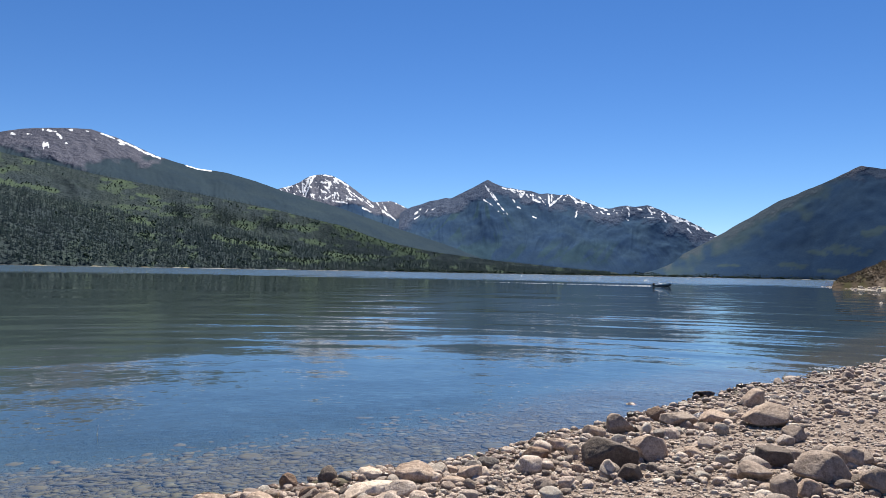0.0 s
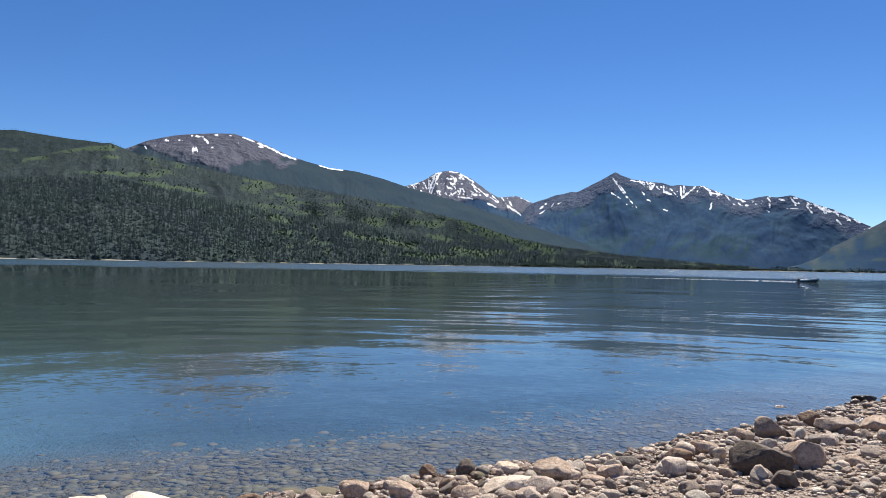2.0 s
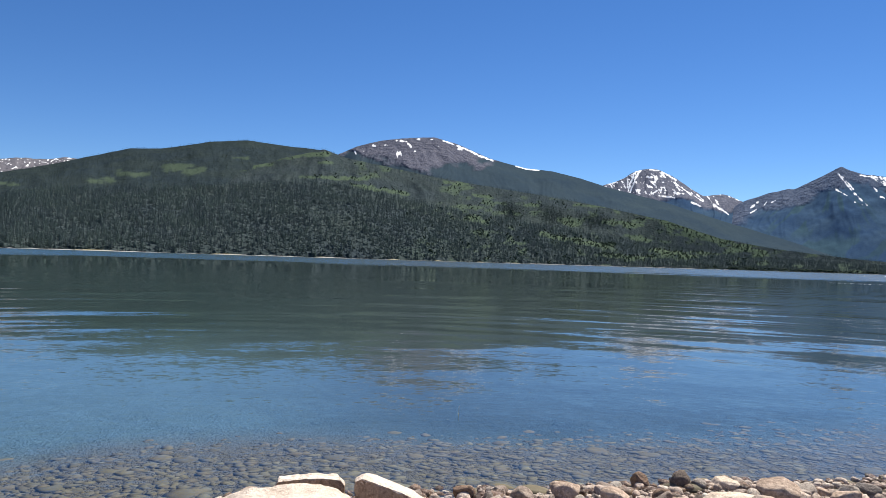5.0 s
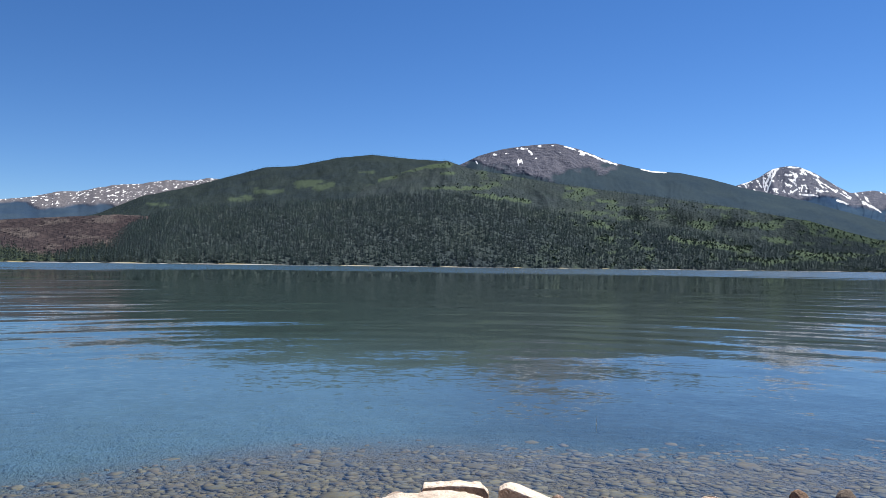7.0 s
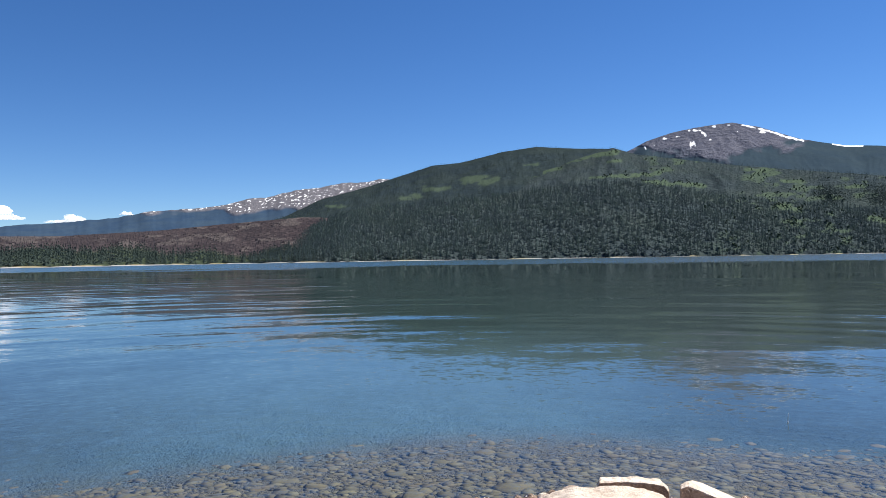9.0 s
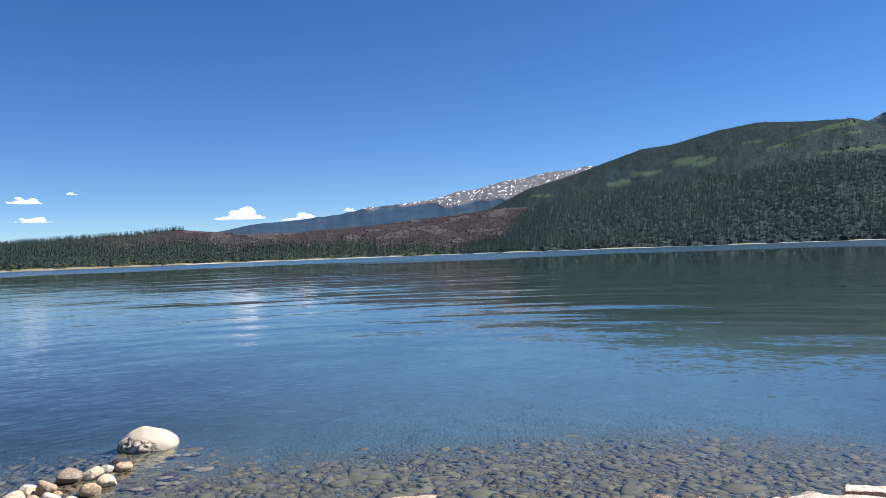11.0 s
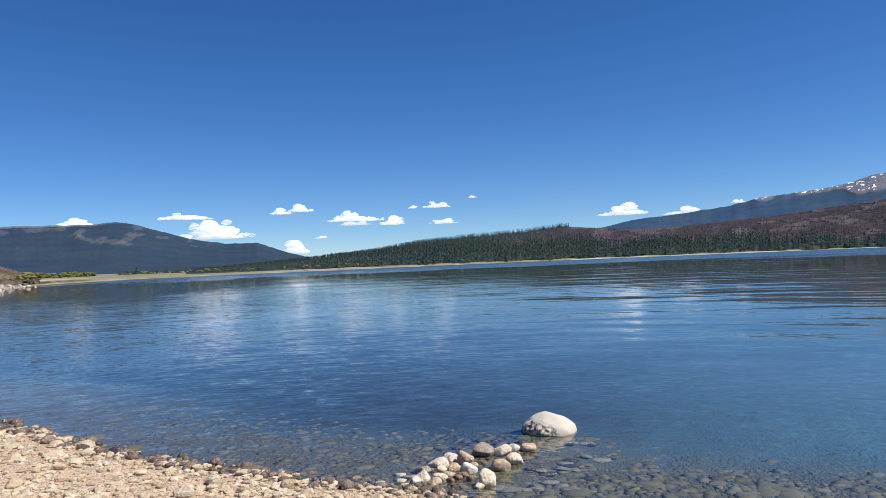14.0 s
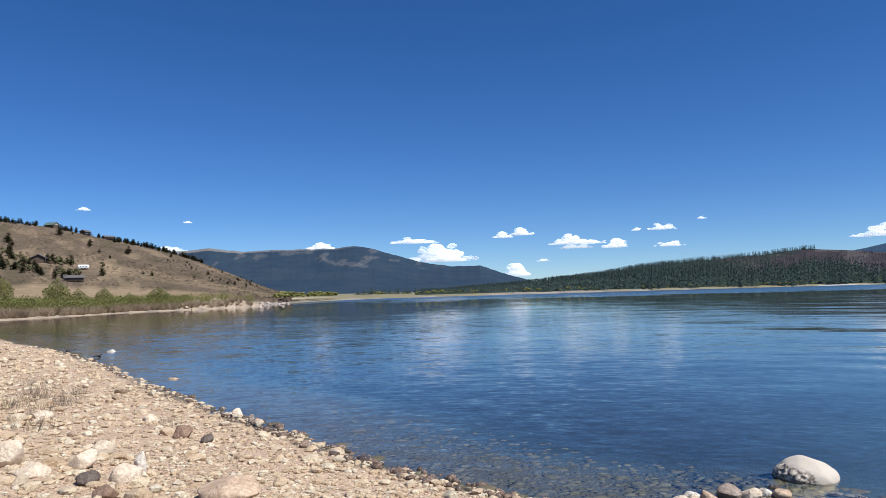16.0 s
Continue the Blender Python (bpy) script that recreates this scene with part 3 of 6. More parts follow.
# aerial haze is painted into these colours: far slopes bluer and paler
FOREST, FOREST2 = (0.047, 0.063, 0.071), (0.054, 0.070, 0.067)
HAZE_BLUE_A, HAZE_BLUE_B = (0.038, 0.075, 0.140), (0.049, 0.089, 0.140)
MAT_HILL = mountain_material("wooded_hill", FOREST, FOREST2, (0.17, 0.14, 0.12), (0.24, 0.20, 0.17), (0.084, 0.118, 0.080), relief=0.4)
MAT_RIDGE = mountain_material("wooded_ridge", (0.030, 0.044, 0.052), (0.036, 0.050, 0.050), (0.17, 0.14, 0.12), (0.24, 0.20, 0.17), (0.066, 0.092, 0.068), relief=0.3)
# peaks, dome and valley slope: rock and forest blued to paint in haze
MAT_PEAK = mountain_material("alpine_peak", HAZE_BLUE_A, HAZE_BLUE_B, (0.074, 0.102, 0.160), (0.118, 0.146, 0.206), (0.054, 0.102, 0.112), 0.13, 0.04, grain=(0.86, 0.88, 0.9))
MAT_PYRAMID = mountain_material("snowy_rock", HAZE_BLUE_A, HAZE_BLUE_B, (0.105, 0.120, 0.165), (0.19, 0.20, 0.245), (0.054, 0.102, 0.112), 0.13, 0.04, grain=(0.86, 0.88, 0.9))
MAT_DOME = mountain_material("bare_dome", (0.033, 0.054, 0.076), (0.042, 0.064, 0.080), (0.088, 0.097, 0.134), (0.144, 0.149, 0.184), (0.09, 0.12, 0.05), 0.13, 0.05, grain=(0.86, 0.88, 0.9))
# distant ranges: haze put into the base colours as a blue cast
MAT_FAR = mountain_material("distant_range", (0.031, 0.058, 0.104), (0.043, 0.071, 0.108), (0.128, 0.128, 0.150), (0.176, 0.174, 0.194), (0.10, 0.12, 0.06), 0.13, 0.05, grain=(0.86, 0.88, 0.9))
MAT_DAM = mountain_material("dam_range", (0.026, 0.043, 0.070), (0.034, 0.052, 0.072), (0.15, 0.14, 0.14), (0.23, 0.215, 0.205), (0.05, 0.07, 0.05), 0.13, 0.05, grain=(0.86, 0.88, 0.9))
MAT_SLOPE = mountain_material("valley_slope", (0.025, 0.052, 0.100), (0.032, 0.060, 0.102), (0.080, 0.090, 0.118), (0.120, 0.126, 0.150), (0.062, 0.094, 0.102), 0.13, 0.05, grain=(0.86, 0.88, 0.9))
MAT_BURN_HILL = mountain_material("burnt_hill", (0.048, 0.040, 0.044), (0.066, 0.054, 0.057), (0.12, 0.108, 0.105), (0.160, 0.145, 0.138), (0.05, 0.066, 0.045))
MAT_KNOLL = mountain_material("scrub_knoll", (0.058, 0.045, 0.034), (0.088, 0.070, 0.054), (0.115, 0.094, 0.076), (0.20, 0.165, 0.135), (0.058, 0.056, 0.030), cell=0.8, relief=0.1, crag=1.5)
MAT_SAGE_HILL = mountain_material("sage_hill", (0.124, 0.092, 0.064), (0.170, 0.125, 0.087), (0.212, 0.157, 0.099), (0.277, 0.208, 0.136), (0.087, 0.073, 0.045), cell=0.7, relief=0.08, crag=1.2)


def spots(a, u, fa, fu, seed, lo, hi, octaves=4):
    return smoothstep(lo, hi, fbm(a * fa, u * fu, seed, octaves))


def strokes(a, el, rows, half, ragged=0.05):
    """Snow lying in gullies and on ledges: each row is a line from one bearing and height angle to another."""
    out = np.zeros_like(a)
    wob = ragged * fbm(a * 5, el * 5, 191, 3)
    for a0, e0, a1, e1 in rows:
        da, de = a1 - a0, e1 - e0
        t = np.clip(((a - a0) * da + (el - e0) * de) / (da * da + de * de), 0, 1)
        gap = np.hypot(a - a0 - t * da, el - e0 - t * de) + wob
        out = np.maximum(out, smoothstep(1.4 * half, 0.5 * half, gap * (1.0 + 1.6 * (t - 0.4) ** 2)))
    return out


def clearings(a, el, rows):
    """Ragged glades, flattened along the slope: each row is a line between two bearings and height angles, and its half depth."""
    out = np.zeros_like(a)
    wob = 0.7 * fbm(a * 1.9, el * 4.5, 231, 5)
    for a0, e0, a1, e1, half in rows:
        da, de = a1 - a0, e1 - e0
        t = np.clip(((a - a0) * da + 4 * (el - e0) * de) / (da * da + 4 * de * de + 1e-9), 0, 1)
        gap = np.hypot((a - a0 - t * da) * 0.45, el - e0 - t * de) / half
        out = np.maximum(out, smoothstep(1.15, 0.65, gap + wob))
    return out


# the dark wooded ridge behind the long hill
def behind_foothill(az):
    return foothill.crests(az) - 50


ridge = Mountain([(68, 1.0), (66, 1.6), (62, 2.9), (60.2, 3.5), (57.6, 4.75), (53.7, 5.8), (51.7, 6.45), (48.8, 7.35), (46.7, 7.5), (43.2, 8.3), (40.6, 8.6), (38.3, 8.4), (34.8, 8.2), (32.5, 7.0), (29, 5.0)],
                 3050, behind_foothill, 1.0, 0.035, 11, 0.22, 0.012)
RIDGE_GLADES = [(51.5, 4.85, 50.2, 4.95, 0.20), (49.2, 5.45, 47.6, 5.6, 0.22), (46.3, 6.1, 44.9, 6.35, 0.22), (44.7, 5.95, 43.9, 6.1, 0.2), (57.2, 4.25, 55.8, 4.2, 0.12), (41.6, 7.2, 40.6, 7.25, 0.08)]


def ridge_masks(a, u, el):
    return np.zeros_like(a), np.zeros_like(a), 0.9 * clearings(a, el, RIDGE_GLADES)


# the long hill, whose grassy crest climbs to meet the ridge
hill = Mountain([(56, 3.3), (53, 4.2), (51, 4.75), (48, 5.25), (45, 5.75), (42.3, 6.2), (39.2, 6.95), (37.7, 7.5), (36, 7.95), (34.8, 8.3), (33.0, 7.7), (30, 7.2), (26, 6.5), (21.2, 5.8), (17, 5.2), (13, 4.5), (8.2, 3.5), (4.4, 2.25), (1, 1.6),
                 (-4, 1.0), (-9, 0.55), (-14, 0.2)], 2450, behind_foothill, 0.95, 0.05, 12, 0.22, 0.012)
HILL_GLADES = [(46.5, 5.55, 42.3, 6.1, 0.28), (42.3, 6.1, 39.1, 6.9, 0.2), (38.1, 7.4, 36.3, 7.75, 0.13), (36.3, 7.75, 34.4, 7.95, 0.16), (35.0, 7.2, 34.3, 7.25, 0.13), (36.5, 6.05, 34.0, 6.1, 0.13), (33.3, 6.15, 31.5, 6.2, 0.14),
               (32.3, 5.6, 30.6, 5.3, 0.2), (30, 5.35, 28.2, 5.1, 0.14), (25.3, 6.2, 24.0, 6.0, 0.12), (22.9, 5.2, 21.8, 5.1, 0.1), (18.9, 4.55, 18.0, 4.5, 0.13), (15.0, 4.62, 12.6, 4.55, 0.13), (12.2, 3.35, 10.4, 3.1, 0.22),
               (9.1, 4.0, 5.5, 2.4, 0.42)]
LOWER_GLADES = [(5.5, 2.4, 1.5, 1.2, 0.36), (23.2, 3.3, 21.8, 3.2, 0.18), (16.2, 3.4, 14.9, 3.1, 0.22), (17.3, 2.25, 14.5, 1.75, 0.2), (14.5, 1.75, 12.2, 1.45, 0.22), (11.0, 2.3, 9.5, 2.0, 0.2), (20.6, 3.9, 19.6, 3.8, 0.14),
                (9.0, 1.2, 6.0, 0.8, 0.2), (13.2, 0.75, 10.0, 0.6, 0.16)]


def hill_masks(a, u, el):
    dapple = spots(a, el, 1.1, 2.6, 31, 0.35, 0.75, 5) * smoothstep(35, 30, a) * 0.7
    return np.zeros_like(a), np.zeros_like(a), np.clip(0.9 * clearings(a, el, HILL_GLADES + LOWER_GLADES) + dapple, 0, 0.9)


# the near terrace of tall conifers that hides the hill's foot
foothill = Mountain([(65, 0.3), (63, 0.7), (61, 1.3), (59, 2.2), (57.5, 3.0), (56, 3.6), (53.8, 4.05), (51, 4.25), (47.5, 4.6), (44, 4.9), (42, 5.2), (37, 5.65), (34.5, 5.8), (32.4, 5.5), (30, 5.05), (27, 4.4), (24, 3.85), (20.5, 3.35), (17, 2.9),
                     (14, 2.4), (10, 1.8), (6, 1.3), (2, 0.9), (-4, 0.6), (-9, 0.4), (-14, 0.1)], 0, 0, 0.9, 0.05, 13, 0.3, 0.03)


def foothill_masks(a, u, el):
    dapple = spots(a, el, 1.1, 2.6, 33, 0.4, 0.8, 5) * smoothstep(30, 24, a) * 0.7
    return np.zeros_like(a), np.zeros_like(a), np.clip(0.9 * clearings(a, el, LOWER_GLADES) + dapple, 0, 0.9)


ridge.build("wooded_ridge", MAT_RIDGE, "dark spruce ridge with a few pale glades", 0.15, 70, ridge_masks)
hill.build("wooded_hill", MAT_HILL, "long green forested hill with pale aspen glades", 0.12, 100, hill_masks)
foothill.build("wooded_foothill", MAT_HILL, "low forested terrace along the far shore", 0.2, 60, foothill_masks)

# the bare dome with its wooded shoulder
def behind_hill(az):
    return hill.crests(az) - 60


dome = Mountain([(42, 3), (38, 6.2), (34.5, 7.6), (33.4, 8.1), (32.2, 8.68), (30.1, 9.23), (28, 9.5), (26.2, 9.59), (24.4, 9.14), (21.7, 8.05), (19.0, 7.38), (16.8, 7.16), (14.5, 6.6),
                 (12.7, 6.02), (8.3, 4.87), (4.0, 3.46), (-0.1, 2.2), (-4.1, 0.75), (-8, 0.3)], 3700, behind_hill, 1.0, 0.035, 23, 0.35, 0.012)


DOME_RIM = [(25.5, 9.36, 24.6, 9.05), (24.4, 9.0, 23.7, 8.78), (23.8, 8.82, 22.6, 8.28), (22.6, 8.28, 21.5, 7.9), (24.3, 8.75, 24.0, 8.7)]
DOME_PATCH = [(29.0, 9.2, 28.3, 9.2), (28.35, 9.12, 28.05, 8.8)]
DOME_SPOTS = [(29.2, 9.22, 28.2, 9.22), (27.55, 9.4, 27.3, 9.4), (31.05, 8.76, 30.8, 8.74), (32.43, 8.25, 32.3, 8.0), (31.85, 8.5, 31.75, 8.3), (30.1, 8.86, 29.85, 8.83), (26.5, 9.45, 26.3, 9.42),
              (27.75, 8.46, 27.6, 8.44), (25.85, 8.93, 25.7, 8.9)]


def dome_masks(a, u, el):
    line = np.interp(a, [20, 21.5, 23.3, 25, 27.4, 30, 33], [8.3, 7.9, 7.5, 7.25, 6.95, 7.6, 8.0])
    bare = smoothstep(-0.25, 0.3, el - line + 0.45 * fbm(a * 0.8, el * 1.5, 61, 5))
    rim = strokes(a, el, DOME_RIM, 0.07, 0.04) + strokes(a, el, DOME_SPOTS, 0.05, 0.05) + strokes(a, el, DOME_PATCH, 0.11, 0.06)
    rim2 = smoothstep(0.975, 0.99, u) * smoothstep(19.9, 19.6, a) * smoothstep(17.7, 18.0, a)
    fan = smoothstep(0.25, 0.0, np.hypot((a - 28.95) / 0.36, (el - 8.2) / 0.40) - 0.75 + 1.1 * np.abs(vnoise(a * 8, el * 2, 3)))
    return bare, np.clip(rim + rim2 + fan, 0, 1), np.zeros_like(a)


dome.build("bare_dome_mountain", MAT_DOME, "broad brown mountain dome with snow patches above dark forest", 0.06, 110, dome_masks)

# the white pyramid behind the shoulder
pyramid = Mountain([(18, 3.5), (15, 5.2), (13.1, 6.07), (12.0, 6.41), (11.3, 6.74), (10.9, 7.06), (10.5, 7.25), (10.1, 7.35), (9.4, 7.41), (8.8, 7.3), (8.2, 7.05), (7.6, 6.67), (7.0, 6.28), (6.4, 5.85),
                    (5.6, 5.35), (5.3, 5.38), (4.2, 5.49), (3.6, 5.32), (3.0, 4.98), (2.0, 4.5), (-1, 3)], 4750, 3700, 0.9, 0.06, 37, 1.0, 0.02)


PEAK_DRIFTS = [(8.47, 7.11, 7.58, 6.55), (10.25, 7.25, 10.63, 6.44), (10.63, 6.44, 10.9, 5.63), (9.47, 6.48, 9.11, 6.35), (9.31, 5.54, 8.8, 5.78), (8.72, 5.37, 7.69, 5.23), (7.48, 5.6, 7.04, 5.52), (4.73, 4.65, 3.83, 4.01)]
PEAK_GULLIES = [(12.63, 6.21, 11.78, 6.46), (11.71, 6.61, 10.65, 7.02), (10.58, 7.17, 9.79, 7.37), (9.57, 7.35, 8.84, 7.27), (10.65, 7.02, 11.05, 5.84), (11.14, 6.71, 11.12, 5.98), (9.92, 6.76, 9.05, 6.79), (10.04, 6.0, 9.68, 5.97), (7.87, 6.47, 6.97, 5.84),
                (6.97, 5.84, 5.63, 4.97), (7.57, 6.04, 7.12, 5.76), (6.82, 5.7, 6.37, 5.34), (6.53, 5.93, 5.63, 5.07), (6.44, 4.9, 5.77, 4.62), (5.34, 5.37, 4.8, 4.58), (4.9, 5.31, 4.43, 4.59), (3.86, 5.34, 2.96, 4.99), (2.8, 4.52, 2.36, 4.71)]


def pyramid_masks(a, u, el):
    bare = smoothstep(4.9, 5.25, el + 0.25 * fbm(a * 0.8, el * 1.2, 15, 3) + 0.7 * smoothstep(6.5, 5.5, a))
    flecks = smoothstep(0.46, 0.62, fbm((a - 0.5 * el) * 7.0, el * 5.0, 89, 3)) * smoothstep(5.2, 5.6, el)
    snow = strokes(a, el, PEAK_DRIFTS, 0.07) + strokes(a, el, PEAK_GULLIES, 0.042)
    return bare, np.clip(snow + flecks, 0, 1), np.zeros_like(a)


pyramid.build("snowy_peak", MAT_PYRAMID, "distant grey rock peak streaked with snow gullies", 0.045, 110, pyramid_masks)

# the twin-topped massif at the head of the lake
def behind_slope(az):
    return np.maximum(far_shore(az).reshape(np.shape(az)) + 14, np.interp(az, [-22, -9], [4300, 3640]))


massif = Mountain([(7, 2.3), (5, 3.5), (3.6, 4.5), (3.0, 4.9), (1.9, 5.3), (1.1, 5.58), (-0.2, 5.86), (-0.5, 5.82), (-1.4, 6.26), (-2.5, 6.84), (-3.1, 7.19), (-3.4, 7.36), (-3.8, 7.1), (-4.7, 6.75), (-5.7, 6.62), (-6.8, 6.48),
                   (-7.5, 6.26), (-8.1, 6.3), (-9.0, 6.17), (-9.7, 6.25), (-10.4, 5.9), (-11.1, 5.63), (-11.9, 5.28), (-12.9, 5.15), (-14.1, 5.39), (-14.7, 5.25), (-15.7, 5.4), (-16.7, 5.02), (-17.4, 4.67), (-18.4, 4.33),
                   (-20.7, 3.07), (-23, 1.7), (-25, 0.8)], 4600, behind_slope, 0.95, 0.06, 53, 0.6, 0.02)

MASSIF_AZ, MASSIF_EL = massif.az, massif.el
MASSIF_DRIFTS = [(2.35, 4.49, 1.77, 5.02), (-6.33, 6.41, -6.02, 6.01), (-6.97, 6.26, -6.98, 5.78), (-6.98, 5.78, -7.54, 5.62), (-8.17, 6.18, -8.26, 5.39), (-9.28, 6.19, -8.26, 5.31), (-10.39, 5.67, -11.09, 5.53), (-14.94, 5.16, -15.32, 5.01),
                 (-17.04, 4.84, -18.07, 4.15), (-5.2, 6.64, -5.56, 6.25)]
MASSIF_GULLIES = [(-3.18, 6.94, -3.93, 5.83), (-3.93, 5.83, -5.0, 4.64), (-3.51, 6.62, -4.22, 5.67), (-2.8, 5.97, -3.78, 5.34), (-4.27, 4.87, -4.76, 4.68), (-4.48, 6.72, -5.21, 6.56), (-5.21, 6.56, -6.41, 6.41), (-5.69, 6.57, -6.02, 6.09),
                  (-6.5, 6.17, -6.74, 5.86), (-7.46, 6.02, -7.94, 5.47), (-8.41, 6.19, -8.42, 5.39), (-5.38, 5.84, -5.54, 5.61), (-5.79, 5.21, -6.19, 4.97), (-6.92, 4.5, -7.24, 4.37), (-9.75, 6.19, -10.46, 5.64), (-10.4, 4.96, -10.29, 4.48)]
CREST_SNOW = [(1.46, 4.7, 1.25, 4.96), (1.02, 4.82, 0.73, 5.04), (2.35, 4.12, 1.91, 4.43), (-12.03, 5.24, -12.65, 5.01), (-12.65, 4.77, -13.04, 4.65), (-14.26, 4.9, -14.34, 4.54), (-14.04, 4.41, -14.27, 4.26), (-15.69, 5.24, -16.0, 4.69),
              (-15.47, 4.46, -16.15, 4.43), (-16.66, 5.08, -18.07, 4.02), (-16.67, 4.61, -17.04, 4.12), (-18.07, 4.3, -19.38, 3.61), (-18.59, 3.61, -18.93, 3.2), (-19.74, 3.53, -19.96, 3.41)]


def massif_masks(a, u, el):
    drop = np.interp(a, MASSIF_AZ, MASSIF_EL) - el
    bare = smoothstep(1.5, 0.7, drop + 0.5 * fbm(a * 0.9, el * 1.0, 19, 4))
    flecks = smoothstep(0.55, 0.64, fbm((a - 0.6 * el) * 6.0, el * 5.0, 29, 3)) * smoothstep(0.7, 0.3, drop) * smoothstep(-4.2, -5.0, a)
    snow = np.clip(strokes(a, el, MASSIF_DRIFTS, 0.07) + strokes(a, el, MASSIF_GULLIES + CREST_SNOW, 0.04) + flecks, 0, 1)
    fan = smoothstep(0.1, 0.4, fbm((a + 3.0) / (7.6 - el) * 7.0, el * 0.4, 45, 3)) * smoothstep(6.2, 4.8, el) * smoothstep(2.0, 3.2, el) * smoothstep(-6.5, -4, a) * smoothstep(2.5, 0, a)
    low = spots(a + 0.8 * el, el, 0.9, 0.6, 47, 0.1, 0.5, 5) * smoothstep(0.6, 1.2, el) * smoothstep(3.0, 2.0, el)
    return bare, snow, np.clip(fan * 0.55 + low * 0.5, 0, 1)


massif.build("lake_head_massif", MAT_PEAK, "hazy blue-green forested massif with a rocky snow-streaked crest", 0.05, 130, massif_masks)

# the steep slope that closes the valley
slope = Mountain([(-15, 0.3), (-17.1, 1.05), (-19, 2.1), (-20.7, 3.07), (-21.9, 3.81), (-24.9, 5.61), (-26, 6.05), (-27.4, 6.65), (-29.1, 7.43), (-29.9, 7.85), (-30.5, 7.67), (-31.3, 7.55), (-33, 7.0), (-36, 7.6), (-41, 8.0),
                  (-48, 6.5), (-56, 5.0), (-64, 3.0)], 4300, 3250, 0.95, 0.035, 71, 0.4, 0.02)


SLOPE_AZ, SLOPE_EL = slope.az, slope.el


SLOPE_MEADOWS = [(-29.9, 1.8, -28.6, 2.2, 0.28), (-27.7, 1.8, -26.9, 1.9, 0.13), (-31.0, 3.6, -30.6, 3.2, 0.22), (-26.3, 0.9, -25.0, 1.0, 0.16), (-29.0, 0.6, -27.5, 0.6, 0.12), (-22.0, 0.9, -20.8, 0.9, 0.12)]


def slope_masks(a, u, el):
    drop = np.interp(a, SLOPE_AZ, SLOPE_EL) - el
    ragged = fbm(a * 0.9, el * 0.9, 39, 5)
    bare = smoothstep(7.1, 7.9, el + 0.6 * ragged) * 0.8 + smoothstep(0.7, 0.15, drop + 0.5 * ragged) * 0.35
    flank = smoothstep(1.7, 0.3, drop + 1.1 * ragged) * smoothstep(-29.6, -28.4, a - 0.25 * drop)
    return np.clip(bare, 0, 1), np.zeros_like(a), np.clip(0.65 * flank + 0.7 * clearings(a, el, SLOPE_MEADOWS), 0, 0.85)


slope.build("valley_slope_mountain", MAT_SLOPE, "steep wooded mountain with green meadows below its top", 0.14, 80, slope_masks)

# the long spotted range behind the burnt hill
range_far = Mountain([(94, 0.3), (88, 1.1), (84, 1.7), (81.0, 2.29), (79.3, 2.68), (75.9, 2.95), (72.4, 3.3), (70.2, 3.77), (68.0, 3.97), (66.4, 4.1), (64.8, 4.31), (63.1, 4.8), (61.7, 4.92), (59.5, 5.45), (57.5, 5.7), (55.9, 6.02),
                      (54, 6.12), (52.9, 6.32), (50, 6.2), (46, 5.0), (42, 3.5)], 4750, 3200, 0.9, 0.022, 83, 0.35, 0.03)


def range_masks(a, u, el):
    line = 3.7 + 0.03 * (66 - a) + 0.25 * fbm(a * 0.6, u * 3, 47, 3)
    bare = smoothstep(line - 0.1, line + 0.15, el)
    return bare, 0.9 * spots(a + 0.5 * el, el, 6.5, 15.0, 57, 0.50, 0.66, 4) * smoothstep(line, line + 0.2, el), np.zeros_like(a)


range_far.build("spotted_range", MAT_FAR, "distant tan alpine range dotted with snow above haze-blue forest", 0.1, 62, range_masks)

# the range beyond the dam, its haze painted in as blue
range_dam = Mountain([(150, 2.6), (140, 3.2), (133, 3.5), (131.0, 3.53), (129.0, 3.73), (126.6, 3.46), (124.5, 3.57), (121.0, 3.6), (119.3, 3.67), (118, 3.82), (116.9, 3.65), (114.9, 3.01), (113.1, 2.48), (110.4, 2.02), (108.2, 2.05), (106.9, 1.57),
                      (105.1, 0.99), (103, 0.4)], 4700, 2600, 1.0, 0.028, 97, 0.25, 0.03)


DAM_SCARS = [(120.5, 2.75, 119.3, 2.4, 0.13), (118.9, 2.5, 117.2, 2.2, 0.14), (117.2, 2.95, 116.6, 2.85, 0.12), (115.3, 2.65, 114.7, 2.6, 0.08), (113.0, 2.0, 112.6, 1.9, 0.08), (123.5, 3.3, 121.5, 3.4, 0.12)]


def dam_masks(a, u, el):
    bare = spots(a + el, el, 1.1, 1.6, 59, 0.55, 0.8) * 0.25 * smoothstep(1.8, 2.6, el) + smoothstep(0.93, 0.97, u) * smoothstep(117, 121, a) * 0.7
    bare = bare + smoothstep(0.9, 0.94, u) * smoothstep(126.3, 127, a) + 0.22 * clearings(a, el, DAM_SCARS)
    return np.clip(bare, 0, 1), np.zeros_like(a), np.zeros_like(a)


range_dam.build("dark_blue_range", MAT_DAM, "low dark wooded range, blue with haze, with bare tops", 0.1, 70, dam_masks)

# the low hill with the burnt wood
burn = Mountain([(114, 0.1), (109, 0.35), (105.0, 0.45), (99.7, 0.95), (95.7, 1.55), (91.5, 1.88), (87.1, 2.12), (84.5, 2.42), (81.8, 2.2), (80.1, 1.98), (76.0, 1.98), (69.4, 2.4), (65.1, 2.85), (59.0, 3.4), (54, 3.2), (50, 2.4), (46, 1.2)],
                1500, 0, 1.05, 0.03, 101, 0.3, 0.012)


